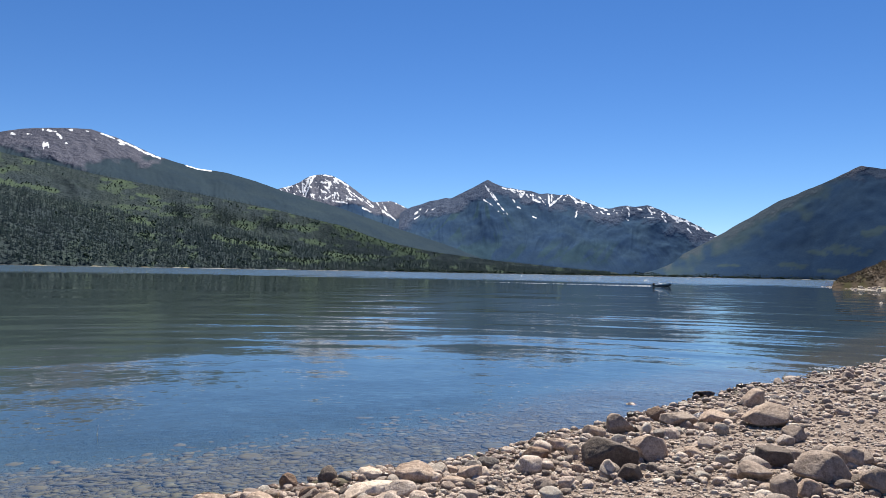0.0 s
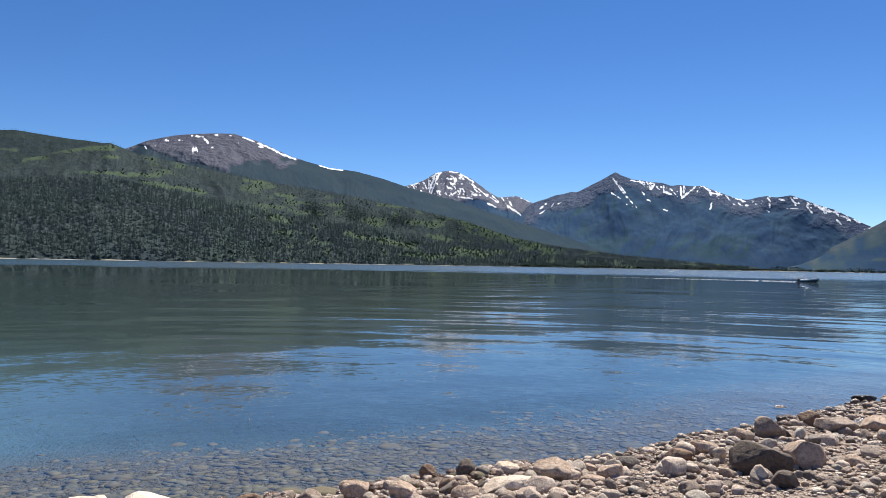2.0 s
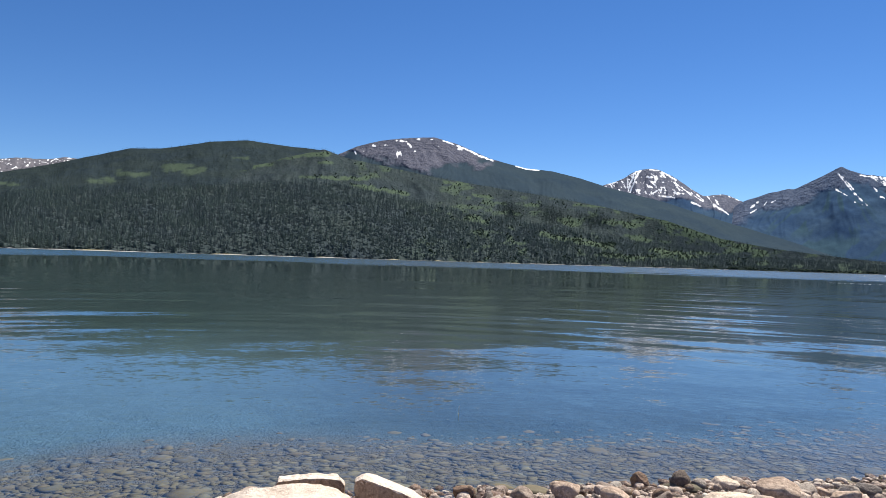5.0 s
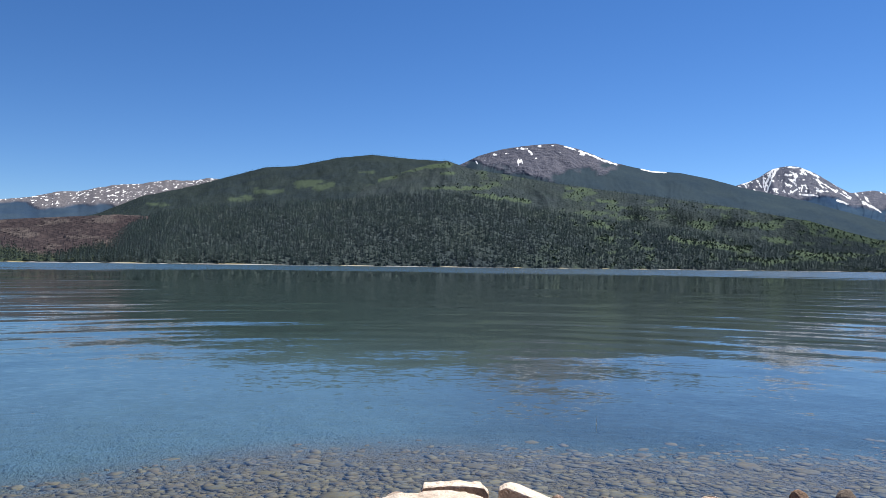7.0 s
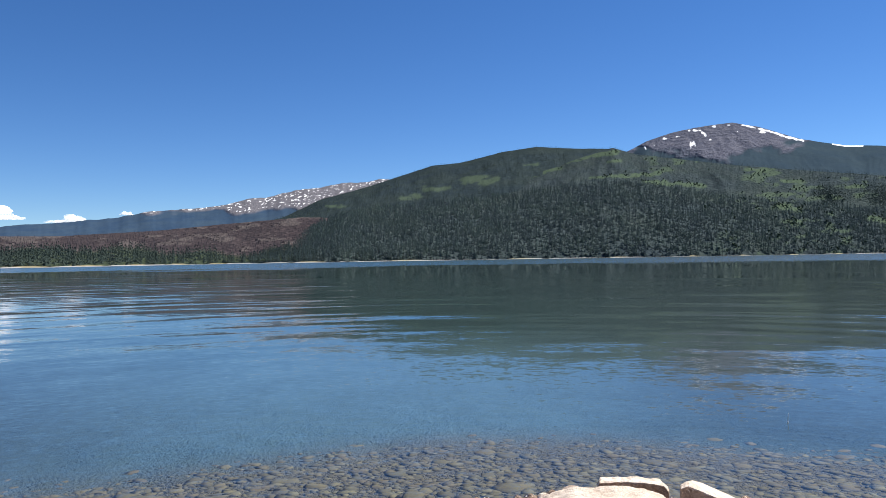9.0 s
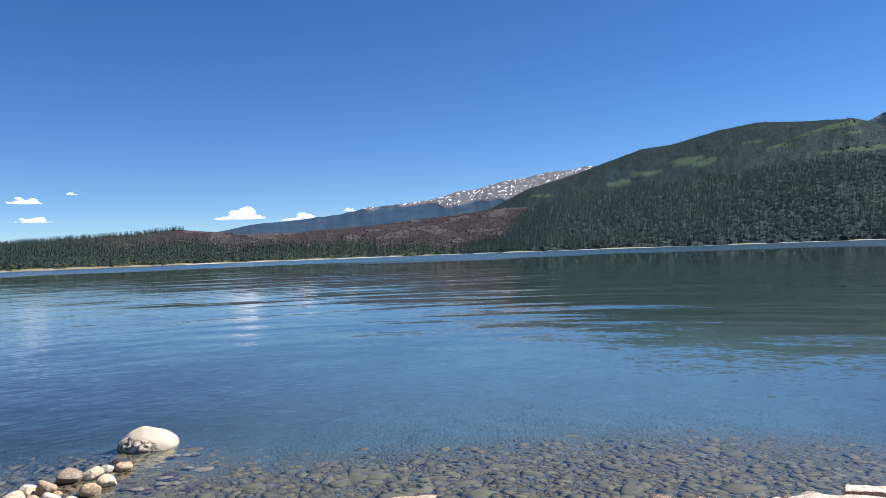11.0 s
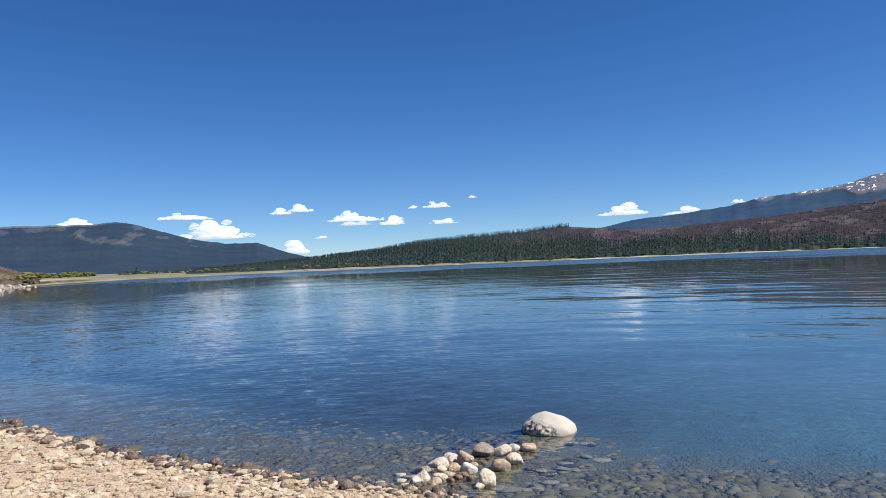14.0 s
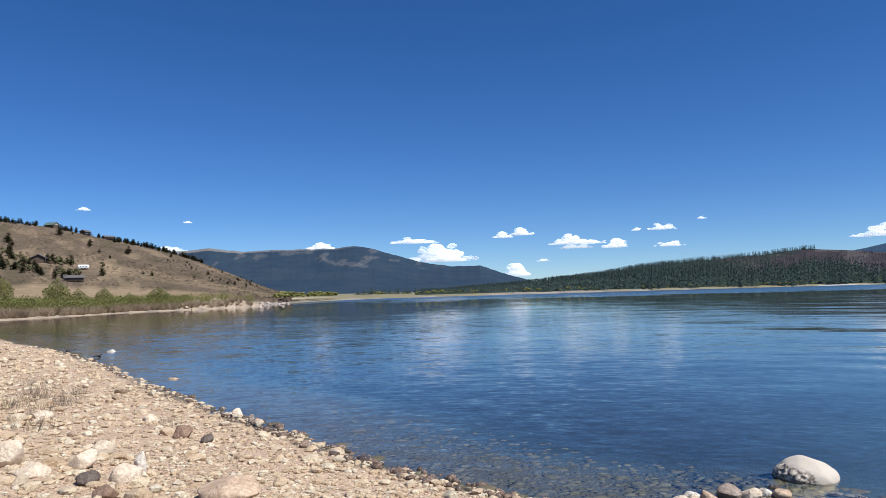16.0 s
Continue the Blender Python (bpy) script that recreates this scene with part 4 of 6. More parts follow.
def burnt_at(a, u):
    """How burnt the wood is: the upper slopes, away from the shore."""
    return smoothstep(0.24, 0.42, u + 0.16 * fbm(a * 0.35, u * 3, 63, 3) + 0.12 * smoothstep(76, 68, a) - 0.4 * smoothstep(58, 53, a)) * smoothstep(92, 86, a + 3 * fbm(a * 0.2, u * 2, 65, 2))


def burn_masks(a, u, el):
    return spots(a, el, 0.6, 3.5, 67, 0.25, 0.5) * 0.4 * burnt_at(a, u), np.zeros_like(a), 1 - burnt_at(a, u)


burn.build("burnt_hill", MAT_BURN_HILL, "low hill with brown burnt timber above green shore trees", 0.2, 60, burn_masks)

# the sagebrush hill with the cabins
sage = Mountain([(178, 2), (165, 5.0), (155, 6.4), (148, 6.3), (142.6, 5.55), (139.2, 5.15), (136.7, 4.55), (133.4, 3.85), (131.4, 3.3), (129.8, 2.75), (127.8, 1.95), (125.7, 1.05), (124.1, 0.45), (122.5, 0.1)], 640, 215, 1.15, 0.02, 109, 0.3, 0.012)


def sage_masks(a, u, el):
    terrace = smoothstep(0.10, 0.05, np.abs(u - 0.40 - 0.01 * (a - 140)))
    meadow = smoothstep(0.02, 0.05, u) * smoothstep(0.17, 0.12, u + 0.03 * fbm(a * 0.5, u * 4, 167, 3)) * smoothstep(127, 130, a)
    return np.clip(terrace * 0.5 + meadow + spots(a, u, 0.7, 6, 69, 0.35, 0.6) * 0.5, 0, 1), np.zeros_like(a), spots(a, u, 1.0, 6, 73, 0.2, 0.5) * 0.5


sage.build("sage_hill", MAT_SAGE_HILL, "dry tan sagebrush hillside above the bay", 0.25, 60, sage_masks)

# the scrubby slope above the rocky point
knoll = Mountain([(-27.8, -0.6), (-28.4, -0.05), (-28.8, 0.1), (-30.1, 0.7), (-31.3, 1.35), (-34, 2.6), (-40, 4.5), (-50, 5), (-60, 3), (-68, 1)], 330, 182, 0.9, 0.05, 113, 0.6, 0.03, False)


def knoll_masks(a, u, el):
    return spots(a, u, 0.9, 4, 79, 0.0, 0.4) * 0.8, np.zeros_like(a), spots(a, u, 1.1, 5, 81, -0.1, 0.3) * 0.8


knoll.build("scrub_knoll", MAT_KNOLL, "brown scrubby knoll above a rocky point", 0.25, 50, knoll_masks)


# ---------------------------------------------------------------- woods
def joined(name, templates, pick, pos, scale, turn, mat, label, category, smooth=False):
    """Many small pieces as one object: each takes a template, a place, a size (three numbers) and a turn about z."""
    vs, fs, tones, base = [], [], [], 0
    tone = TONE_RNG.uniform(0, 1, len(pick))
    for k, (tv, tf) in enumerate(templates):
        sel = np.nonzero(pick == k)[0]
        if not len(sel):
            continue
        c, s = np.cos(turn[sel])[:, None], np.sin(turn[sel])[:, None]
        p = tv[None] * scale[sel][:, None, :]
        x = p[..., 0] * c - p[..., 1] * s + pos[sel, 0:1]
        y = p[..., 0] * s + p[..., 1] * c + pos[sel, 1:2]
        z = p[..., 2] + pos[sel, 2:3]
        vs.append(np.stack([x, y, z], -1).reshape(-1, 3))
        fs.append((tf[None] + (np.arange(len(sel)) * len(tv))[:, None, None] + base).reshape(-1, tf.shape[1]))
        base += len(sel) * len(tv)
        tones.append(np.repeat(tone[sel], len(tv)))
    me = np_mesh(name, np.vstack(vs), np.vstack(fs), smooth, tone=np.concatenate(tones))
    return thing(name, me, mat, label, category, kind="stuff")


def conifer_template(seed, tiers=4, sides=4, width=0.17, bare=0.05):
    """Ragged skirts of boughs stacked on one another; unit height."""
    g = np.random.default_rng(seed)
    vs, fs = [], []
    lev = bare + (0.80 - bare) * (np.arange(tiers) / max(1, tiers - 1)) ** 0.95
    for k, z0 in enumerate(lev):
        r = width * (1 - z0) * g.uniform(0.9, 1.15) + 0.02
        z1 = min(1.0, z0 + r * 0.75 + 0.04) if k < tiers - 1 else 1.0
        b = len(vs)
        ang = np.arange(sides) / sides * 2 * np.pi + g.uniform(0, 6)
        for a in ang:
            q = r * g.uniform(0.7, 1.3)
            vs.append((q * np.cos(a), q * np.sin(a), z0 + g.uniform(-0.03, 0.03)))
        vs.append((g.uniform(-0.01, 0.01), g.uniform(-0.01, 0.01), z1))
        fs += [(b + i, b + (i + 1) % sides, b + sides) for i in range(sides)]
    return np.array(vs), np.array(fs)


def snag_template(seed):
    """A burnt trunk with a few stubs of branches."""
    g = np.random.default_rng(seed)
    vs, fs = [], []

    def spike(p, q, r):
        b = len(vs)
        d = Vector(q) - Vector(p)
        e1 = d.orthogonal().normalized() * r
        e2 = d.cross(e1).normalized() * r
        for k in range(3):
            vs.append(tuple(Vector(p) + e1 * math.cos(k * 2.094) + e2 * math.sin(k * 2.094)))
        vs.append(tuple(q))
        fs.extend([(b, b + 1, b + 3), (b + 1, b + 2, b + 3), (b + 2, b, b + 3)])
    spike((0, 0, 0), (g.uniform(-0.03, 0.03), g.uniform(-0.03, 0.03), 1), 0.022)
    for k in range(3):
        z, a = g.uniform(0.25, 0.9), g.uniform(0, 6.28)
        l = 0.10 * (1.1 - z)
        spike((0, 0, z), (l * math.cos(a), l * math.sin(a), z - 0.02), 0.012)
    return np.array(vs), np.array(fs)


def leaf_ball_template(seed, clumps=3):
    """A rounded broadleaf crown of a few ragged lobes."""
    g = np.random.default_rng(seed)
    bm = bmesh.new()
    for k in range(clumps):
        c = Vector((g.uniform(-0.22, 0.22), g.uniform(-0.22, 0.22), g.uniform(0.3, 0.8)))
        bmesh.ops.create_icosphere(bm, subdivisions=1, radius=g.uniform(0.16, 0.26), matrix=Matrix.Translation(c))
    for v in bm.verts:
        v.co += Vector(g.uniform(-0.05, 0.05, 3))
    bm.verts.index_update()
    vs = np.array([v.co[:] for v in bm.verts])
    fs = np.array([[v.index for v in f.verts] for f in bm.faces])
    bm.free()
    return vs, fs


TALL = [conifer_template(130 + k, 4, 5, 0.16, 0.03) for k in range(8)]
SMALL = [conifer_template(60 + k, 3, 4, 0.2) for k in range(6)]
CONIFERS = [conifer_template(k) for k in range(6)]
FAR_CONIFERS = [conifer_template(80 + k, 2, 4, 0.2) for k in range(6)]
SNAGS = [snag_template(k) for k in range(5)]
LOBES = [leaf_ball_template(k) for k in range(4)]


def plant(name, templates, land, az, u, height, spread, mat, label, sink=0.4):
    x, y, z = land.place(az, u)
    n = len(az)
    scale = np.stack([height * spread, height * spread, height], -1)
    return joined(name, templates, RNG.integers(0, len(templates), n), np.stack([x, y, z - sink], -1), scale, RNG.uniform(0, 6.28, n), mat, label, "forest")


def wooded(land, masks, n, az, high=1.0, bias=1.0):
    """Places for trees on a slope, left out where its glades lie."""
    a, u = RNG.uniform(*az, n), RNG.uniform(0.0, 1, n) ** bias * (high - 0.004) + 0.002
    open_ground = masks(a, u, land.elevation(a, u))[2]
    keep = RNG.uniform(0, 1, n) > open_ground * 1.15
    return a[keep], u[keep], open_ground


a, u, _ = wooded(foothill, foothill_masks, 29000, (-13, 63))
plant("conifer_forest", TALL, foothill, a, u, RNG.uniform(6.0, 11.0, len(a)), RNG.uniform(0.95, 1.4, len(a)), MAT_CONIFER, "dense dark green conifer forest along the far shore")
a, u, _ = wooded(hill, hill_masks, 26000, (-13, 55), bias=0.8)
plant("upper_conifer_forest", FAR_CONIFERS, hill, a, u, RNG.uniform(4.5, 8.5, len(a)), RNG.uniform(1.2, 1.9, len(a)), MAT_CONIFER, "dense dark green conifer forest on the long hill")
a, u, _ = wooded(ridge, ridge_masks, 14000, (31, 66))
plant("ridge_spruce_forest", FAR_CONIFERS, ridge, a, u, RNG.uniform(4.5, 8.5, len(a)), RNG.uniform(1.3, 2.0, len(a)), MAT_DARK_CONIFER, "dark spruce forest on the ridge")
# thickets of blue-green spruce between the glades
for a0, e0, wide_ in ((23.2, 4.05, 1.5), (16.9, 4.1, 1.1), (13.5, 3.85, 1.3), (20.0, 3.4, 1.0)):
    n = 420
    a = RNG.normal(a0, wide_ * 0.55, n)
    u = np.clip(RNG.normal(0, 1, n) * 0.07 + (0.25 if a0 > 22 else 0.62 if a0 > 15 else 0.66), 0.02, 0.98)
    plant("spruce_thicket", FAR_CONIFERS, hill, a, u, RNG.uniform(7, 12, n), RNG.uniform(0.9, 1.3, n), MAT_DARK_CONIFER, "thicket of dark spruce between pale glades")

# a thin row on each skyline, and aspens in the glades
for land, lo, hi, mat in ((hill, -13, 36, MAT_CONIFER), (ridge, 33, 65.5, MAT_DARK_CONIFER)):
    n = int(13 * (hi - lo))
    a = RNG.uniform(lo, hi, n)
    plant("skyline_conifers", FAR_CONIFERS, land, a, RNG.uniform(0.985, 1.0, n), RNG.uniform(4, 9, n), RNG.uniform(0.9, 1.5, n), mat, "dark conifers along the hill's skyline")
for land, masks, n in ((hill, hill_masks, 5200), (foothill, foothill_masks, 6000)):
    a, u = RNG.uniform(0, 40, n), RNG.uniform(0.0, 0.95, n)
    share = masks(a, u, land.elevation(a, u))[2]
    keep = RNG.uniform(0, 1, n) < np.maximum(share * 0.8, 0.05 * smoothstep(30, 20, a))
    a, u = a[keep], u[keep]
    plant("aspen_grove", LOBES, land, a, u, RNG.uniform(5, 9, len(a)), RNG.uniform(0.8, 1.2, len(a)), MAT_ASPEN, "light green aspens among the conifers")

n = 17500
a, u = RNG.uniform(50, 113, n), RNG.uniform(0, 1, n) ** 1.2 * 0.995 + 0.002
b = burnt_at(a, u)
dice = RNG.uniform(0, 1, n)
green = dice > 0.1 + 0.90 * b
plant("shore_conifers", SMALL, burn, a[green], u[green], RNG.uniform(4.4, 10.8, green.sum()) * (0.35 + 0.65 * smoothstep(113, 99, a[green])), RNG.uniform(0.9, 1.5, green.sum()), MAT_DARK_CONIFER, "green conifers on the low hill by the shore")
n_sky = 1100
sky_a = RNG.uniform(84, 111, n_sky)
plant("skyline_spruces", CONIFERS, burn, sky_a, RNG.uniform(0.95, 1.0, n_sky), RNG.uniform(4, 9.5, n_sky) * (0.3 + 0.7 * smoothstep(111, 98, sky_a)), RNG.uniform(1.2, 1.9, n_sky), MAT_DARK_CONIFER, "tall dark spruces along the low hill's skyline")
dead = (dice < b * 0.8) & ~green & (u < 0.93)
plant("burnt_timber", SNAGS, burn, a[dead], u[dead], RNG.uniform(3, 6.5, dead.sum()), RNG.uniform(1.4, 2.6, dead.sum()), MAT_BURNT, "brown burnt tree trunks on the low hill", 0.2)

# trees on the flats at the head of the lake and across the bay
n = 2600
a = RNG.uniform(-30, 6, n)
r = far_shore(a) + RNG.uniform(6, 120, n)
x, y = polar(a, r)
joined("lake_head_trees", FAR_CONIFERS, RNG.integers(0, 6, n), np.stack([x, y, np.full(n, 1.5)], -1), np.stack([np.full(n, 48.0) * RNG.uniform(0.6, 1.4, n)] * 2 + [RNG.uniform(8, 24, n) * (0.6 + 0.4 * fbm(a * 1.3, 0 * a, 77, 3))], -1), RNG.uniform(0, 6, n), MAT_DARK_CONIFER,
       "row of dark trees on the flat at the lake head", "forest")
n = 520
a = RNG.uniform(-27, 4, n)
x, y = polar(a, far_shore(a) + RNG.uniform(3, 60, n))
joined("lake_head_willows", LOBES, RNG.integers(0, 4, n), np.stack([x, y, np.full(n, 1.0)], -1), np.stack([RNG.uniform(14, 30, n)] * 2 + [RNG.uniform(6, 13, n)], -1), RNG.uniform(0, 6, n), MAT_ASPEN,
       "green willows along the lake head", "bushes")
n = 420
a = 98 + 20 * RNG.uniform(0, 1, n) ** 1.7
r = far_shore(a) + RNG.uniform(45, 260, n)
x, y = polar(a, r)
joined("bay_conifers", CONIFERS, RNG.integers(0, 6, n), np.stack([x, y, np.full(n, 1.8)], -1), np.stack([RNG.uniform(7, 12, n)] * 2 + [RNG.uniform(1.8, 3.8, n)], -1), RNG.uniform(0, 6, n), MAT_DARK_CONIFER,
       "scattered small conifers on the flat beyond the bay", "forest")
n = 150
a = np.concatenate([RNG.uniform(119.6, 124.0, 90), RNG.uniform(84, 117, 60)])
r = far_shore(a) + RNG.uniform(8, 30, n)
x, y = polar(a, r)
joined("bay_willows", LOBES, RNG.integers(0, 4, n), np.stack([x, y, np.full(n, 1.6)], -1), np.stack([RNG.uniform(2, 4.5, n)] * 2 + [RNG.uniform(0.9, 2.3, n)], -1), RNG.uniform(0, 6, n), MAT_WILLOW,
       "low green willows behind the far sand bar", "bushes")


# ---------------------------------------------------------------- stones
def stone_template(seed, sub, cuts=5, rough=0.16, worn=1.5):
    """A worn stone: a ball pushed about by noise and dressed flat on a few sides; half extents of 1."""
    g = np.random.default_rng(seed)
    bm = bmesh.new()
    bmesh.ops.create_icosphere(bm, subdivisions=sub, radius=1.0)
    off = Vector(g.uniform(-50, 50, 3))
    for v in bm.verts:
        d = noise.noise(v.co * 0.9 + off) * rough * 1.5 + noise.noise(v.co * 2.3 + off) * rough * 0.5 + noise.noise(v.co * 6 + off) * rough * 0.16
        v.co *= 1 + d
    for k in range(cuts):
        nrm = Vector(g.normal(size=3)).normalized()
        lim = g.uniform(0.5, 0.82)
        for v in bm.verts:
            over = v.co.dot(nrm) - lim
            if over > 0:
                v.co -= nrm * over * 0.9
    if sub >= 4:
        for v in bm.verts:
            v.co *= 1 + worn * (0.025 * noise.noise(v.co * 9 + off) + 0.012 * noise.noise(v.co * 22 + off))
    bm.verts.index_update()
    vs = np.array([v.co[:] for v in bm.verts])
    fs = np.array([[v.index for v in f.verts] for f in bm.faces])
    bm.free()
    lo, hi = vs.min(0), vs.max(0)
    vs = (vs - (lo + hi) / 2) / ((hi - lo) / 2)
    return vs, fs


COBBLE = [stone_template(300 + k, 3, 6 + k % 4, 0.18) for k in range(10)]
PEBBLE = [stone_template(400 + k, 2, 7, 0.2) for k in range(10)]
BROKEN = [stone_template(450 + k, 2, 14, 0.3) for k in range(10)]
GRIT = [stone_template(500 + k, 1, 2, 0.2) for k in range(8)]


def lay(name, templates, x, y, size, mat, label, sink=0.25, flat=(0.45, 0.8), smooth=True):
    """Stones lying on the ground: size is the longest width."""
    n = len(x)
    sx = size / 2
    sy = sx * RNG.uniform(0.6, 0.95, n)
    sz = sx * RNG.uniform(*flat, n)
    z = ground_height(x, y) + sz * (1 - 2 * sink)
    return joined(name, templates, RNG.integers(0, len(templates), n), np.stack([x, y, z], -1), np.stack([sx, sy, sz], -1), RNG.uniform(0, 6.28, n), mat, label, "stones", smooth)


def strewn(n, az, r, keep):
    """Places spread evenly as seen along the shore, thinned by keep(x, y, distance to the water)."""
    a = RNG.uniform(*az, n)
    rr = np.exp(RNG.uniform(math.log(r[0]), math.log(r[1]), n))
    x, y = polar(a, rr)
    d = shore_distance(x, y)
    sel = keep(x, y, d)
    return x[sel], y[sel], d[sel]


def lognormal(n, mid, spread, low, high):
    return np.clip(mid * np.exp(RNG.normal(0, spread, n)), low, high)


# cobble beach: stones crowded in a band along the water and round one heap above it, bare gravel elsewhere
def crowded(x, y, d):
    band = smoothstep(2.3, 1.2, d + 0.5 * fbm(x * 0.9, y * 0.9, 71, 2)) + smoothstep(8.5, 11, y) * smoothstep(4.5, 3.0, d)
    heap = smoothstep(1.5, 0.8, np.hypot(x - 3.3, y - 6.6))
    return np.clip(np.maximum(band, 0.85 * heap), 0, 1)


x, y, d = strewn(15500, (-34, 45), (4.6, 24), lambda x, y, d: (d > -0.15) & (RNG.uniform(0, 1, len(d)) < 0.13 + 0.87 * crowded(x, y, d)))
lay("cobbles", PEBBLE, x, y, lognormal(len(x), 0.052, 0.42, 0.026, 0.14) * (1 + np.hypot(x, y) * 0.02), MAT_PEBBLE, "tan and grey cobbles crowded along the waterline")
x, y, d = strewn(3400, (-34, 45), (4.6, 24), lambda x, y, d: (d > -0.1) & (d < 6) & (RNG.uniform(0, 1, len(d)) < 0.02 + crowded(x, y, d) * smoothstep(-0.3, 0.2, d) * 0.55))
lay("large_cobbles", COBBLE, x, y, lognormal(len(x), 0.11, 0.38, 0.07, 0.30), MAT_PEBBLE, "larger rounded stones piled near the water", 0.2)
x, y, d = strewn(32000, (-34, 42), (4.6, 17), lambda x, y, d: d > -0.05)
lay("gravel", GRIT, x, y, lognormal(len(x), 0.030, 0.45, 0.014, 0.085), MAT_PEBBLE, "fine brown gravel between the cobbles", 0.3, smooth=False)
# gravel bay
x, y, d = strewn(26000, (88, 146), (5.0, 40), lambda x, y, d: (d > -0.05))
lay("bay_gravel", GRIT, x, y, lognormal(len(x), 0.046, 0.4, 0.018, 0.11) * (0.7 + np.hypot(x, y) * 0.045), MAT_PALE, "pale angular gravel of the bay shore", 0.3, (0.3, 0.7), smooth=False)
x, y, d = strewn(11500, (92, 146), (5.6, 45), lambda x, y, d: (d > 0.0) & (RNG.uniform(0, 1, len(d)) < 0.35 + 0.5 * smoothstep(1.5, 4, d)))
lay("bay_pebbles", BROKEN, x, y, lognormal(len(x), 0.082, 0.48, 0.04, 0.28) * (0.8 + np.hypot(x, y) * 0.025), MAT_PALE, "pale broken stones scattered over the gravel", 0.3, (0.3, 0.65), smooth=False)
# the gravel flat above the beaches
a, r = RNG.uniform(0, 360, 6200), 13 * np.sqrt(RNG.uniform(0.002, 1, 6200))
x, y = polar(a, r)
sel = (shore_distance(x, y) > 1.0) & ((r < 5.4) | ((a > 146) & (a < 326)))
lay("upper_gravel", GRIT, x[sel], y[sel], lognormal(sel.sum(), 0.055, 0.5, 0.02, 0.2), MAT_PEBBLE, "loose tan gravel on the flat above the water", 0.3, smooth=False)
# wet strip at the water's edge
x, y, d = strewn(70000, (-34, 146), (5.0, 34), lambda x, y, d: (np.abs(d - 0.06) < 0.24))
lay("waterline_pebbles", GRIT, x, y, lognormal(len(x), 0.056, 0.5, 0.025, 0.19), MAT_WET, "dark wet pebbles at the edge of the water", 0.3)
# lake bed
x, y, d = strewn(34000, (-30, 140), (5.2, 19), lambda x, y, d: (d < 0.05) & (RNG.uniform(0, 1, len(d)) < smoothstep(-3.0, -1.2, d)))
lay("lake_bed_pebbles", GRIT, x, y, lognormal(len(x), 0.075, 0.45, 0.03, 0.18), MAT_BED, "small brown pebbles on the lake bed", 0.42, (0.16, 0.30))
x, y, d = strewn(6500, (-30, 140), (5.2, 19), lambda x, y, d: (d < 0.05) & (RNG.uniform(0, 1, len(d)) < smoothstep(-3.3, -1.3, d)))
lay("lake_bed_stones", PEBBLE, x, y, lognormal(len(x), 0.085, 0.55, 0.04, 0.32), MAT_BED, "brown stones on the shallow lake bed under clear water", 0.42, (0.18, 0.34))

# stones that stand out, by breadth, height and tone: the cobble beach
ROCKS_COBBLES = [
    (4.64, 10.83, 0.44, 0.30, "tan"), (4.09, 9.16, 0.72, 0.33, "tan"), (3.09, 9.43, 0.58, 0.19, "grey"), (3.67, 9.71, 0.49, 0.20, "tan"),
    (3.41, 8.82, 0.24, 0.14, "tan"), (2.25, 9.06, 0.42, 0.27, "grey"), (1.68, 7.17, 0.65, 0.33, "dark"), (2.14, 7.46, 0.46, 0.28, "tan"),
    (1.58, 6.78, 0.19, 0.18, "pale"), (1.76, 6.66, 0.31, 0.17, "dark"), (2.62, 7.47, 0.27, 0.13, "tan"), (3.24, 7.02, 0.43, 0.18, "dark"),
    (2.79, 6.41, 0.35, 0.20, "grey"), (3.31, 6.27, 0.59, 0.29, "grey"), (3.90, 6.92, 0.38, 0.21, "grey"), (2.76, 5.80, 0.26, 0.22, "grey"),
    (2.99, 5.85, 0.24, 0.16, "tan"), (3.99, 8.17, 0.33, 0.20, "grey"), (3.57, 5.90, 0.33, 0.22, "grey")]
ROCKS_EDGE = [
    (2.89, 9.74, 0.32, 0.22, "brown"), (2.98, 11.26, 0.35, 0.13, "wet"), (2.67, 10.14, 0.17, 0.12, "wet"), (4.44, 12.26, 0.43, 0.15, "wet"),
    (-1.04, 6.74, 0.22, 0.18, "dark"), (-1.36, 6.55, 0.20, 0.17, "brown"), (-0.22, 6.67, 0.46, 0.22, "tan"), (0.28, 6.73, 0.28, 0.17, "tan"),
    (-0.65, 6.85, 0.31, 0.11, "pale"), (0.12, 7.05, 0.17, 0.10, "tan"), (0.12, 6.48, 0.27, 0.10, "tan"), (1.33, 8.06, 0.36, 0.16, "tan"),
    (1.40, 7.58, 0.17, 0.16, "pale"), (1.84, 8.70, 0.32, 0.16, "tan"), (1.00, 7.66, 0.37, 0.16, "brown"), (-0.60, 6.25, 0.58, 0.15, "pale"),
    (-2.62, 5.47, 0.23, 0.17, "brown"), (-2.14, 5.57, 0.25, 0.14, "grey"), (-1.87, 5.90, 0.31, 0.16, "tan")]
ROCKS_SLABS = [
    (-1.42, 5.77, 0.29, 0.17, "tan"), (-0.92, 5.95, 0.30, 0.13, "tan"), (-1.12, 6.20, 0.20, 0.11, "brown"), (-2.35, 5.25, 0.19, 0.10, "grey"), (-5.62, 1.71, 0.89, 0.16, "tan")]
